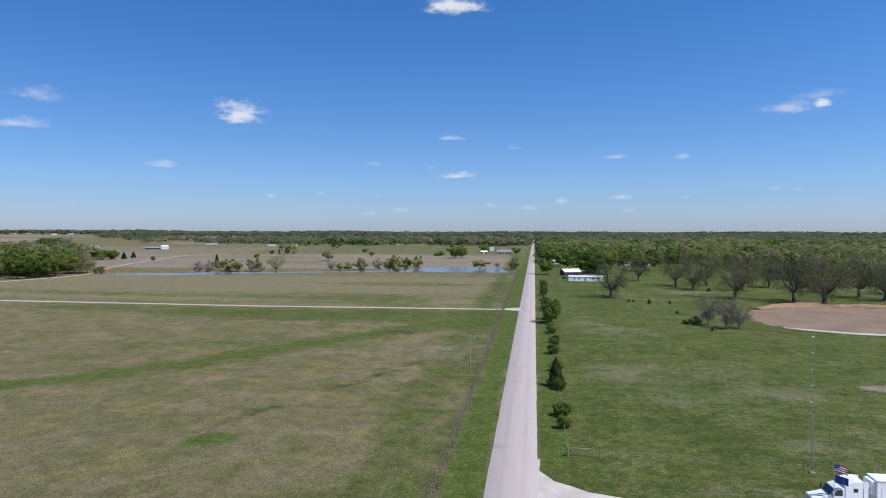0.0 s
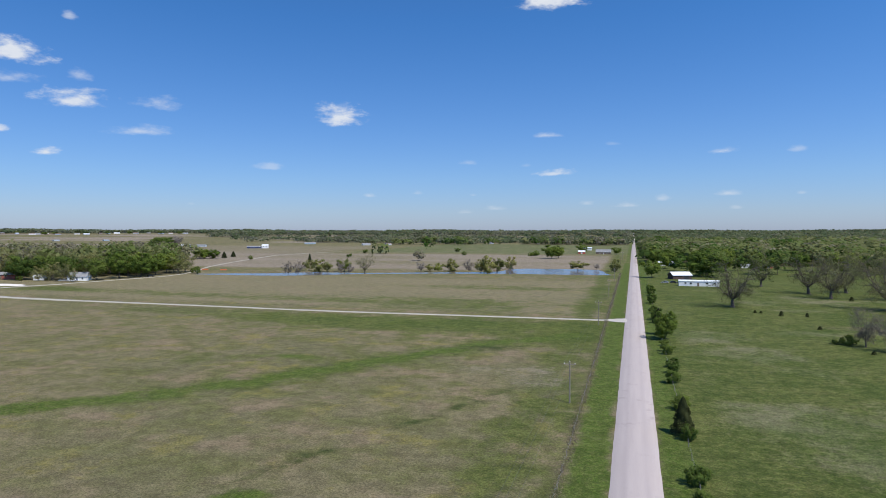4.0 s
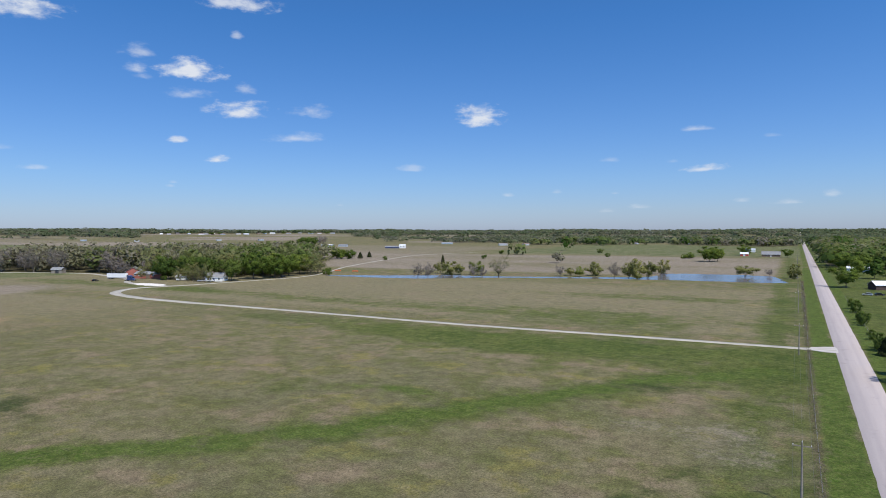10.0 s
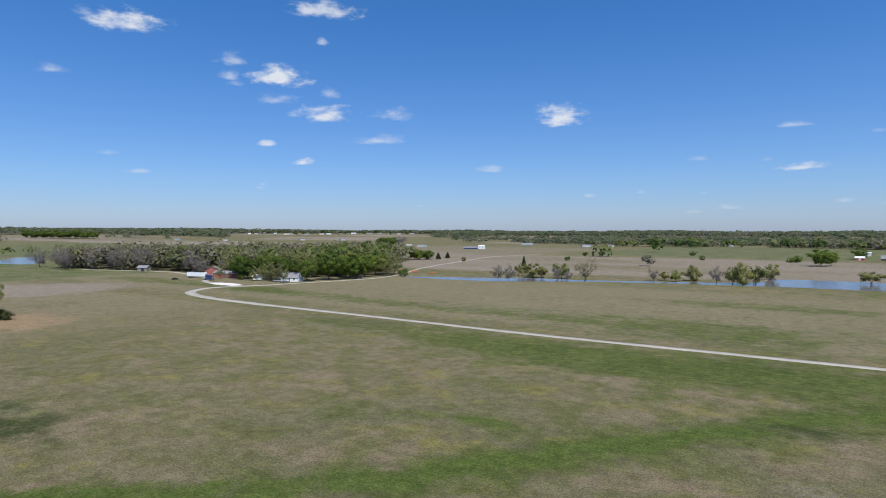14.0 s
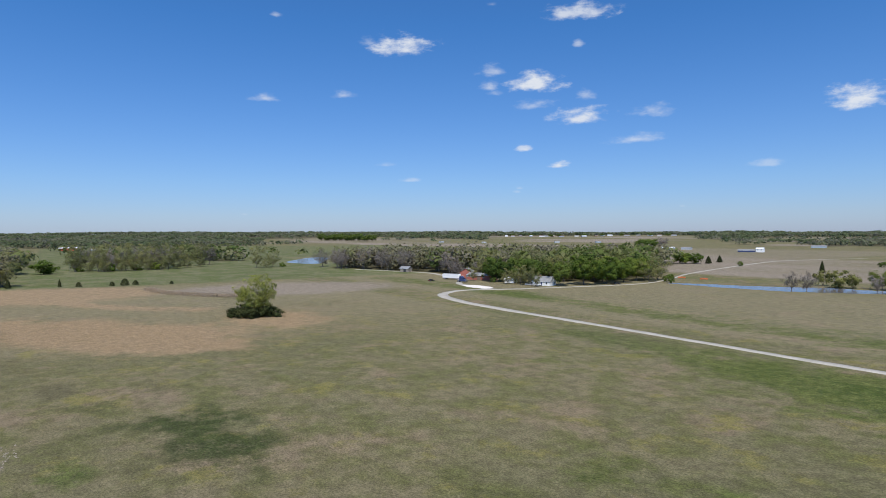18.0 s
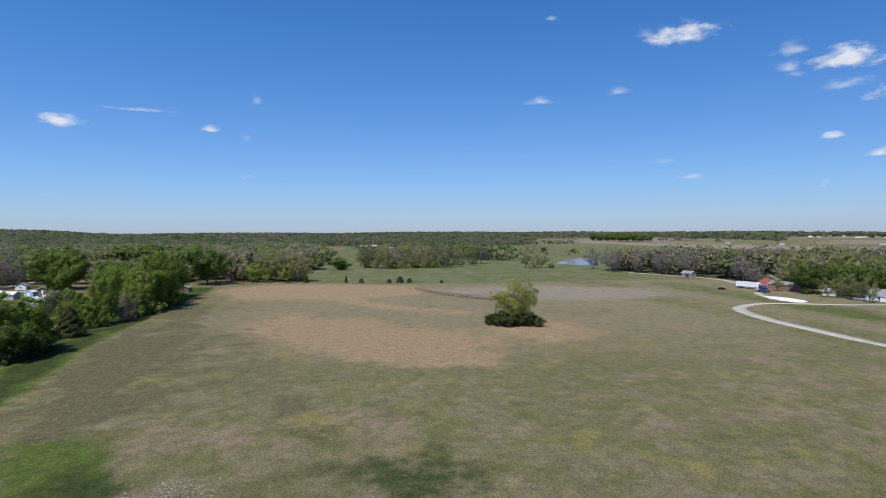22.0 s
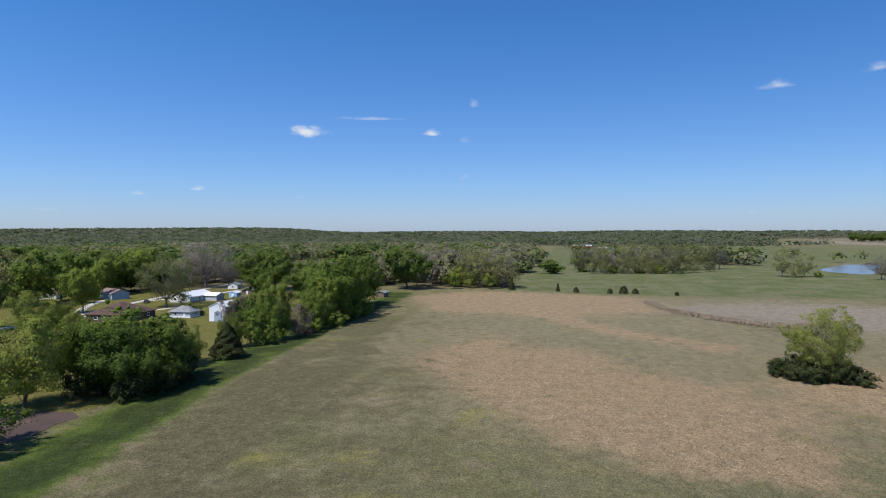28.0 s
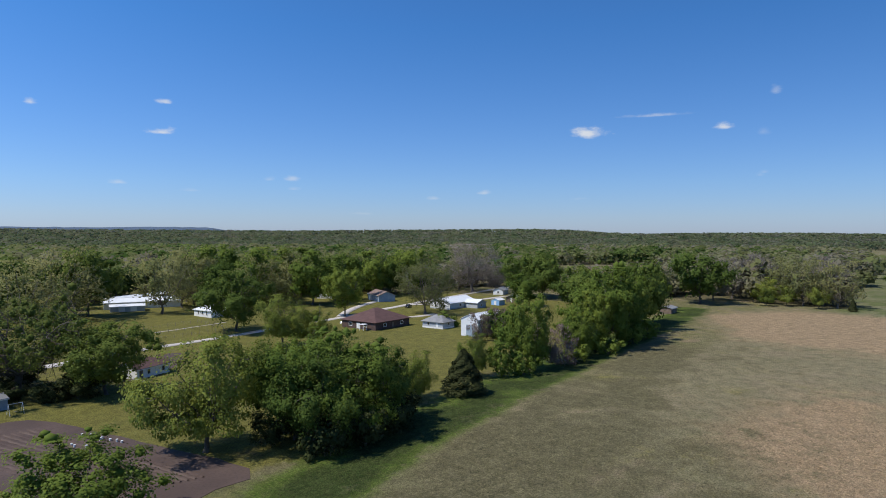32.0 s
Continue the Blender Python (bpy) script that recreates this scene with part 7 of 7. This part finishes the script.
def box_trailer(name, m, length, label, refrigerated=True):
    t = thing(name, m, label, "trailer")
    part("box", boxed(0, -1.3, 1.15, length, 1.3, 4.1, 0.05), WHITE_PAINT, t)
    for s in (-1.32, 1.32):
        for i in range(int(length / 1.2)):
            part("side_rib", boxed(0.5 + i * 1.2, s - 0.012, 1.3, 0.56 + i * 1.2, s + 0.012, 3.95), WHITE_SIDING, t)
        part("top_rail", boxed(0.02, s - 0.02, 4.0, length - 0.02, s + 0.02, 4.1), STEEL, t)
        part("bottom_rail", boxed(0.02, s - 0.03, 1.1, length - 0.02, s + 0.03, 1.24), STEEL, t)
    if refrigerated:
        part("cooling_unit", boxed(-0.5, -0.9, 2.3, 0, 0.9, 3.9, 0.08), WHITE_SIDING, t)
        part("unit_grille", boxed(-0.53, -0.6, 2.5, -0.49, 0.6, 3.0), DARK_METAL, t)
    part("chassis_rail", boxed(0.6, -0.5, 0.85, length - 0.2, 0.5, 1.12), DARK_METAL, t)
    part("landing_leg", boxed(2.6, -0.75, 0.0, 2.75, -0.6, 1.12), DARK_METAL, t), part("landing_leg", boxed(2.6, 0.6, 0.0, 2.75, 0.75, 1.12), DARK_METAL, t)
    for a in (length - 3.0, length - 1.7):
        for s in (-1.1, 1.1):
            wheel(t, a, s, 0.5, 0.34)
    part("rear_bumper", boxed(length - 0.1, -1.2, 0.55, length, 1.2, 0.7), STEEL, t)
    return t


def semi_tractor(m, paint, label, simple=False):
    """A long-nosed tractor unit: the nose points along its own -x, the fifth wheel lies at about x = 6."""
    c = thing("tractor_unit", m, label, "truck")
    nose = [(0.15, 0.7), (0.0, 1.0), (0.1, 1.55), (1.6, 1.95), (2.0, 2.02), (2.0, 0.7)]
    part("hood", prism(nose, -1.0, 1.0, "y", 0.12), paint, c, smooth=False)
    cab = [(1.95, 0.75), (1.95, 2.0), (2.55, 2.85), (3.1, 3.05), (3.6, 3.1), (3.6, 0.75)]
    part("cab", prism(cab, -1.15, 1.15, "y", 0.1), paint, c)
    part("sleeper", prism([(3.58, 0.8), (3.58, 3.1), (3.4, 3.3), (3.7, 3.62), (4.6, 3.9), (5.6, 3.92), (5.6, 0.8)], -1.22, 1.22, "y", 0.12), paint, c)
    part("windscreen", prism([(1.99, 2.08), (2.47, 2.78), (2.43, 2.82), (1.93, 2.1)], -0.98, 0.98, "y"), GLASS, c, "dark sloping windscreen")
    for s in (-1, 1):
        part("side_window", prism([(2.35, 2.08), (2.72, 2.72), (3.35, 2.78), (3.35, 2.08)], s * 1.16 - 0.015, s * 1.16 + 0.015, "y"), GLASS, c)
        part("sleeper_window", boxed(4.5, s * 1.225 - 0.015, 2.6, 5.0, s * 1.225 + 0.015, 3.05, 0.01), GLASS, c)
        part("fender", prism([(0.25, 0.75), (0.35, 1.2), (0.9, 1.42), (1.5, 1.3), (1.75, 0.75)], s * 1.02 - 0.16, s * 1.02 + 0.16, "y", 0.05), paint, c)
        mirror = part("mirror_arm", tubed((2.2, s * 1.15, 2.5), (2.05, s * 1.5, 2.45), 0.03), DARK_METAL, c)
        part("mirror", boxed(1.98, s * 1.5 - 0.12, 2.0, 2.1, s * 1.5 + 0.12, 2.55, 0.03), DARK_METAL, mirror)
        part("fuel_tank", tubed((2.7, s * 0.98, 0.72), (4.2, s * 0.98, 0.72), 0.33, None, 18), CHROME, c)
        part("step", boxed(2.4, s * 1.1 - 0.1, 0.45, 3.2, s * 1.1 + 0.1, 0.52), STEEL, c)
        part("headlight", boxed(0.02, s * 0.78 - 0.16, 1.05, 0.14, s * 0.78 + 0.16, 1.25, 0.03), LAMP_GLASS, c)
        part("cab_extender", boxed(5.62, s * 1.2 - 0.03, 0.9, 6.1, s * 1.2 + 0.03, 3.85), paint, c)
        wheel(c, 0.95, s * 1.05, 0.5, 0.3), wheel(c, 6.6, s * 0.95, 0.5, 0.5), wheel(c, 7.9, s * 0.95, 0.5, 0.5)
    part("grille", boxed(-0.02, -0.55, 0.95, 0.1, 0.55, 1.5, 0.02), CHROME, c)
    part("bumper", boxed(-0.12, -1.15, 0.4, 0.2, 1.15, 0.85, 0.07), CHROME, c)
    part("frame_rail", boxed(0.3, -0.45, 0.7, 8.4, 0.45, 0.95), DARK_METAL, c)
    part("fifth_wheel", boxed(6.8, -0.5, 0.95, 7.7, 0.5, 1.1, 0.03), DARK_METAL, c)
    return c


def flag(x, y, z, stripes, label):
    """A cloth flag on a pole clamped to the truck, blown back along +x."""
    f = thing("flag", pose(x, y, 0), label, "flag")
    part("pole", tubed((0, 0, 0.6), (0, 0, z + 0.25), 0.02), STEEL, f)
    w, h = 1.5, 0.9
    for i in range(stripes):
        bm = bmesh.new()
        grid = [[bm.verts.new((w * a / 10, 0.10 * math.sin(a * 0.9 + 0.4) * a / 10, z - h * (i + b) / stripes - 0.28 * w * (a / 10) ** 1.4)) for a in range(11)] for b in (0, 1)]
        for a in range(10):
            bm.faces.new((grid[0][a], grid[0][a + 1], grid[1][a + 1], grid[1][a]))
        bmesh.ops.solidify(bm, geom=bm.faces, thickness=0.012)
        mat = (FLAG_RED if i % 2 == 0 else FLAG_WHITE) if stripes > 1 else FLAG_BLUE
        part("cloth" if stripes == 1 else "stripe", bm, mat, f)
    if stripes > 1:
        part("canton", boxed(0.02, -0.03, z - 0.5, 0.62, 0.05, z - 0.04), FLAG_BLUE, f)
    return f


semi_tractor(pose(35.4, 109.8, 0.05), WHITE_PAINT, "white long-nosed truck tractor parked on the gravel")
box_trailer("box_trailer", pose(42.4, 109.8, 0.05), 16, "white box trailer coupled to the tractor")
flag(37.6, 108.3, 6.0, 7, "striped flag drooping from a pole on the truck")
flag(37.7, 108.3, 4.7, 1, "plain blue flag below the striped flag")
box_trailer("box_trailer", pose(-427, 376, 0, 0, 0, 198), 15, "white box trailer beside the red barn")
semi_tractor(pose(-404.5, 367, 0, 0, 0, 190), NAVY_PAINT, "dark blue tractor unit in front of the trailer")

# ---- poles, mast and fences ----
def utility_pole(y, h):
    p = thing("utility_pole", pose(-12.3, y, 0), "grey wooden utility pole with a crossarm beside the road", "utility pole", "roadside poles")
    part("shaft", tubed((0, 0, -0.2), (0, 0, h), 0.15, 0.10, 10), TIMBER, p)
    part("crossarm", boxed(-1.1, -0.06, h - 0.55, 1.1, 0.06, h - 0.43), TIMBER, p)
    for x in (-1.0, 0.0, 1.0):
        part("insulator", tubed((x, 0, h - 0.43 if x else h), (x, 0, h - 0.25 if x else h + 0.18), 0.05, 0.03), WHITE_PAINT, p)


POLES = [-30, 75, 180, 288, 386, 486, 590, 695, 800]
for i, y in enumerate(POLES):
    utility_pole(y, 8.4 + 0.3 * math.sin(i * 2.1))


def wires():
    for x, z in ((-13.3, 8.2), (-12.3, 8.6), (-11.3, 8.2)):
        segs = []
        for a, b in zip(POLES, POLES[1:]):
            pts = [np.array([x, a + (b - a) * t, z - 3.2 * t * (1 - t)]) for t in np.linspace(0, 1, 9)]
            segs += [(p, q, 0.012, 0.012) for p, q in zip(pts, pts[1:])]
        tagged(link("power_line", np_mesh("power_line", *frusta(segs, 3)), DARK_METAL), "thin sagging power line between the roadside poles", "power line", "power lines")


wires()


def mast(x, y, h):
    m = thing("radio_mast", pose(x, y, 0), "thin lattice radio mast with short antenna arms", "radio mast")
    low = h * 0.42
    for a in range(3):
        ang = a * 2.094
        part("leg", tubed((0.17 * math.cos(ang), 0.17 * math.sin(ang), 0), (0.12 * math.cos(ang), 0.12 * math.sin(ang), low), 0.022, None, 5), STEEL, m)
    bm = bmesh.new()
    for i in range(int(low / 0.45)):
        for a in range(3):
            p, q = a * 2.094, (a + 1) * 2.094
            tube(bm, (0.16 * math.cos(p), 0.16 * math.sin(p), i * 0.45), (0.16 * math.cos(q), 0.16 * math.sin(q), i * 0.45 + 0.45), 0.012, 0.012, 4)
    part("lattice", bm, STEEL, m)
    part("upper_pole", tubed((0, 0, low - 0.6), (0, 0, h), 0.035, 0.02, 6), STEEL, m)
    for i in range(5):
        z = h * (0.5 + 0.115 * i)
        arm = part("antenna_arm", tubed((-0.28, 0, z), (0.04, 0, z), 0.03, None, 5), WHITE_PAINT, m)
        part("dipole", tubed((-0.28, 0, z - 0.16), (-0.28, 0, z + 0.16), 0.025, None, 5), STEEL, arm)
    part("footing", boxed(-0.35, -0.35, -0.05, 0.35, 0.35, 0.18, 0.03), TIMBER, m)


mast(40.7, 121.8, 19.6)


def fence(name, points, label, gap=4.0, height=1.15, wire_rows=3, post_mat=TIMBER, thick=0.055):
    f = thing(name, pose(points[0][0], points[0][1], 0), label, "fence")
    ox, oy = points[0]
    me = None
    segs = []
    for (ax, ay), (bx, by) in zip(points, points[1:]):
        n = max(int(math.hypot(bx - ax, by - ay) / gap), 1)
        for i in range(n + 1):
            x, y = ax + (bx - ax) * i / n - ox, ay + (by - ay) * i / n - oy
            if me is None:
                o = part("post", tubed((0, 0, -0.1), (0, 0, height), thick, thick * 0.9, 6), post_mat, f)
                me = o.data
            else:
                o = link("post", me, post_mat, f)
            o.matrix_basis = pose(x, y, 0, random.uniform(-3, 3), random.uniform(-3, 3), 0)
        for k in range(wire_rows):
            z = height * (0.35 + 0.6 * k / max(wire_rows - 1, 1))
            segs.append((np.array([ax - ox, ay - oy, z]), np.array([bx - ox, by - oy, z]), 0.004, 0.004))
    link("wire", np_mesh("wire", *frusta(segs, 3)), STEEL, f)
    return f


fence("wire_fence", [(7.8, 123.6), (40, 122.6), (120, 121)], "wire fence with thin posts along the gravel entrance", 4.6)
fence("wire_fence", [(7.9, 123.6), (7.9, 460)], "wire fence with thin posts along the road's east side", 6.0)
fence("wire_fence", [(-9.9, 40), (-9.9, 296)], "overgrown wire fence along the road's west side", 6.0)
fence("wire_fence", [(-9.9, 303), (-9.9, 530)], "overgrown wire fence beyond the driveway", 6.0)
fence("paddock_fence", [(-283, -68), (-330, -72), (-333, -98), (-286, -92), (-283, -68)], "brown paddock fence beside the lane", 3.2, 1.25, 3, TIMBER, 0.07)
fence("paddock_fence", [(-286, -80), (-331, -84)], "inner paddock fence of thin posts", 3.2, 1.2, 2, TIMBER, 0.06)
brace = thing("corner_brace", pose(7.8, 123.4, 0), "weathered wooden corner posts with a cross brace", "fence post")
part("corner_post", tubed((0, 0, -0.1), (0, 0, 1.6), 0.13, 0.12, 10), TIMBER, brace)
part("brace_post", tubed((3.7, 0.2, -0.1), (3.7, 0.2, 1.5), 0.11, 0.1, 10), TIMBER, brace)
part("brace_rail", tubed((0, 0, 1.25), (3.7, 0.2, 1.2), 0.06, None, 8), TIMBER, brace)
part("diagonal", tubed((0.1, 0.0, 1.2), (3.6, 0.2, 0.15), 0.025, None, 6), TIMBER, brace)


def brush_line():
    """Dry brush and vines grown through the fence on the road's west side."""
    rng = np.random.default_rng(21)
    n = 9000
    y = rng.uniform(60, 560, n)
    keep = np.abs(y - 299.5) > 4
    y = y[keep]
    clump = 0.12 + (0.45 + 0.4 * (y > 225)) * np.clip(ripple(y, y * 0, 7, 1.0) + 0.5, 0, 1) * (1 + 0.8 * (y > 250))
    z = rng.uniform(0.02, 1, len(y)) ** 1.3 * np.where(y > 240, 0.95, 0.55) * clump
    x = -9.9 + rng.normal(0, 0.45, len(y))
    c = np.stack([x, y, z], 1)
    v, f = leaf_quads(rng, c, 0.11, None, 1.8)
    tagged(link("fence_brush", np_mesh("fence_brush", v, f), BRUSH_DRY), "dry brown brush grown through the roadside fence", "brush", kind="stuff")


def reed_bed(name, points, width, height, count, seed, label):
    rng = np.random.default_rng(seed)
    pts = np.array(points, float)
    s = np.r_[0, np.cumsum(np.hypot(*np.diff(pts, axis=0).T))]
    u = rng.uniform(0, s[-1], count)
    x, y = np.interp(u, s, pts[:, 0]) + rng.normal(0, width / 2, count), np.interp(u, s, pts[:, 1]) + rng.normal(0, width / 2, count)
    z = rng.uniform(0.1, 1, count) * height
    v, f = leaf_quads(rng, np.stack([x, y, z], 1), 0.28, None, 2.2)
    tagged(link(name, np_mesh(name, v, f), REED), label, "reeds", kind="stuff")


brush_line()


def rubble_heap():
    """Loose pale stones of an old dump, half sunk in the grass."""
    rng = np.random.default_rng(23)
    bm = bmesh.new()
    bmesh.ops.create_icosphere(bm, subdivisions=1, radius=1.0)
    bm.verts.index_update()
    bv, bf = np.array([v.co[:] for v in bm.verts]), np.array([[v.index for v in f.verts] for f in bm.faces])
    bm.free()
    n = 1500
    a, r = rng.uniform(0, 6.283, n), np.sqrt(rng.uniform(0, 1, n))
    r = r * (0.7 + 0.55 * ripple(np.cos(a) * 6, np.sin(a) * 6, 3.0, 2.0) + rng.normal(0, 0.16, n))
    x, y = -159 + np.cos(a) * r * 10.5 - np.sin(a) * r * 2, 119.5 + np.sin(a) * r * 7.5
    s = rng.uniform(0.03, 0.2, (n, 1)) ** 1.25 * rng.uniform(0.7, 1.5, (n, 3)) * (rng.uniform(0, 1, (n, 1)) < 0.4 + 0.6 * (ripple(x, y, 1.6, 1.0) > -0.1)[:, None])
    s[:, 2] *= 0.6
    v = bv[None] * s[:, None] * rng.uniform(0.75, 1.2, (n, len(bv), 1)) + np.stack([x, y, s[:, 2] * 0.4 + 0.25 * np.clip(1 - r, 0, 1)], 1)[:, None]
    f = bf[None] + (np.arange(n) * len(bv))[:, None, None]
    me = np_mesh("rubble", v.reshape(-1, 3), f.reshape(-1, 3))
    tagged(link("rubble", me, surface("pale_rubble", (0.40, 0.34, 0.29), (0.28, 0.235, 0.19), 0.9, 5.0, 0.95, 0.4, grime=0.4)), "pale stones and rubble half sunk in the field", "rubble", kind="stuff")


rubble_heap()
reed_bed("dry_reeds", [(-469, 180), (-450, 181), (-431, 186), (-410, 198), (-395, 210), (-392, 222), (-398, 233)], 3.0, 1.8, 5200, 31, "tall straw-coloured reeds along a dry hollow")
reed_bed("pond_reeds", [(-290, 492), (-250, 514), (-193, 541), (-112, 562), (-100, 599)], 1.6, 0.8, 1800, 32, "dry reeds along the pond's far bank")


def garden_rows():
    """Ridges of loose soil, paler and drier on top than the bed."""
    rng = np.random.default_rng(41)
    dry = surface("dry_soil_ridge", (0.082, 0.055, 0.043), (0.110, 0.076, 0.060), 0.4, 3.0, 0.95, 0.8)
    for i in range(13):
        off = i * 1.25
        n = 60
        t = np.linspace(0, 1, n)
        x0, y0, x1, y1 = -221.5 - off * 1.02, 2.5 + off * 0.1, -229.5 - off * 0.78, 44 + off * 0.25
        c = np.stack([x0 + (x1 - x0) * t, y0 + (y1 - y0) * t, np.full(n, 0.1)], 1) + rng.normal(0, 0.07, (n, 3)) * (1, 0, 0)
        v = np.concatenate([c + np.stack([np.full(n, dx), np.zeros(n), z + rng.normal(0, 0.04, n)], 1) for dx, z in ((-0.28, -0.06), (0.0, 0.17), (0.28, -0.06))])
        j = np.arange(n - 1)
        f = np.concatenate([np.stack([k * n + j, k * n + j + 1, (k + 1) * n + j + 1, (k + 1) * n + j], 1) for k in range(2)])
        tagged(link("garden_furrow", np_mesh("garden_furrow", v, f), dry if i % 3 else TILLED), "raised ridge of loose soil in the garden bed", "furrow", "garden rows", kind="structure")


garden_rows()


def bucket(x, y, h, label="white plastic bucket standing in the garden"):
    b = thing("bucket", pose(x, y, 0.05), label, "bucket", "garden buckets")
    part("pail", tubed((0, 0, 0), (0, 0, h), 0.15, 0.19, 12), WHITE_PAINT, b)
    part("rim", tubed((0, 0, h - 0.03), (0, 0, h + 0.02), 0.205, None, 12), WHITE_PAINT, b)


for bx, by, bh in ((-234.8, 17.6, 0.45), (-236.2, 18.6, 0.4), (-236.0, 20.0, 0.5), (-237.3, 21.2, 0.35), (-239.6, 14.6, 0.4), (-240.2, 16.3, 0.5), (-240.6, 17.4, 0.45), (-241, 18.8, 0.4), (-240.3, 19.5, 0.45), (-241.2, 21, 0.4), (-241.6, 22.4, 0.45), (-241.8, 23.6, 0.35)):
    bucket(bx, by, bh)
swing = thing("swing_frame", pose(-238.2, -9.5, 0), "white metal swing frame on the lawn", "swing")
for sx in (-1.2, 1.2):
    for sy in (-0.8, 0.8):
        part("leg", tubed((sx, sy, 0), (sx, 0, 2.1), 0.035), WHITE_PAINT, swing)
part("top_bar", tubed((-1.3, 0, 2.1), (1.3, 0, 2.1), 0.04), WHITE_PAINT, swing)
part("seat", boxed(-0.3, -0.12, 0.5, 0.3, 0.12, 0.55), TIMBER, swing)
for sx in (-0.28, 0.28):
    part("chain", tubed((sx, 0, 0.55), (sx, 0, 2.1), 0.012), STEEL, swing)
table = thing("picnic_table", pose(-266, -14, 0, 0, 0, 30), "weathered picnic table under the yard trees", "table")
part("tabletop", boxed(-0.95, -0.38, 0.70, 0.95, 0.38, 0.75, 0.01), TIMBER, table)
for s in (-0.7, 0.7):
    part("bench", boxed(-0.95, s - 0.13, 0.41, 0.95, s + 0.13, 0.45, 0.01), TIMBER, table)
    part("trestle", boxed(s - 0.05, -0.8, 0.0, s + 0.05, 0.8, 0.08), TIMBER, table), part("support", boxed(s - 0.05, -0.06, 0.08, s + 0.05, 0.06, 0.70), TIMBER, table)
lane_post = thing("mailbox", pose(-356, -57, 0), "pale mailbox on a post by the lane", "mailbox")
part("post", boxed(-0.06, -0.06, 0, 0.06, 0.06, 1.05), TIMBER, lane_post)
part("letter_box", boxed(-0.15, -0.28, 1.05, 0.15, 0.28, 1.4, 0.06), WHITE_PAINT, lane_post)
lane_pole = thing("utility_pole", pose(-351, -48, 0), "slim grey wooden utility pole by the lane", "utility pole")
part("shaft", tubed((0, 0, -0.2), (0, 0, 9.0), 0.14, 0.09, 10), TIMBER, lane_pole)
part("crossarm", boxed(-0.9, -0.05, 8.2, 0.9, 0.05, 8.32), TIMBER, lane_pole)
for bx in (-347, -329):
    barrier = thing("orange_barrier", pose(bx, 512, 0, 0, 0, 20), "low orange plastic barrier by the pond track", "barrier", "orange barriers")
    part("panel", boxed(-2.6, -0.15, 0.25, 2.6, 0.15, 1.1, 0.05), ORANGE_SHEET, barrier)
    for s in (-2.0, 2.0):
        part("foot", boxed(s - 0.2, -0.35, 0, s + 0.2, 0.35, 0.25, 0.04), ORANGE_SHEET, barrier)
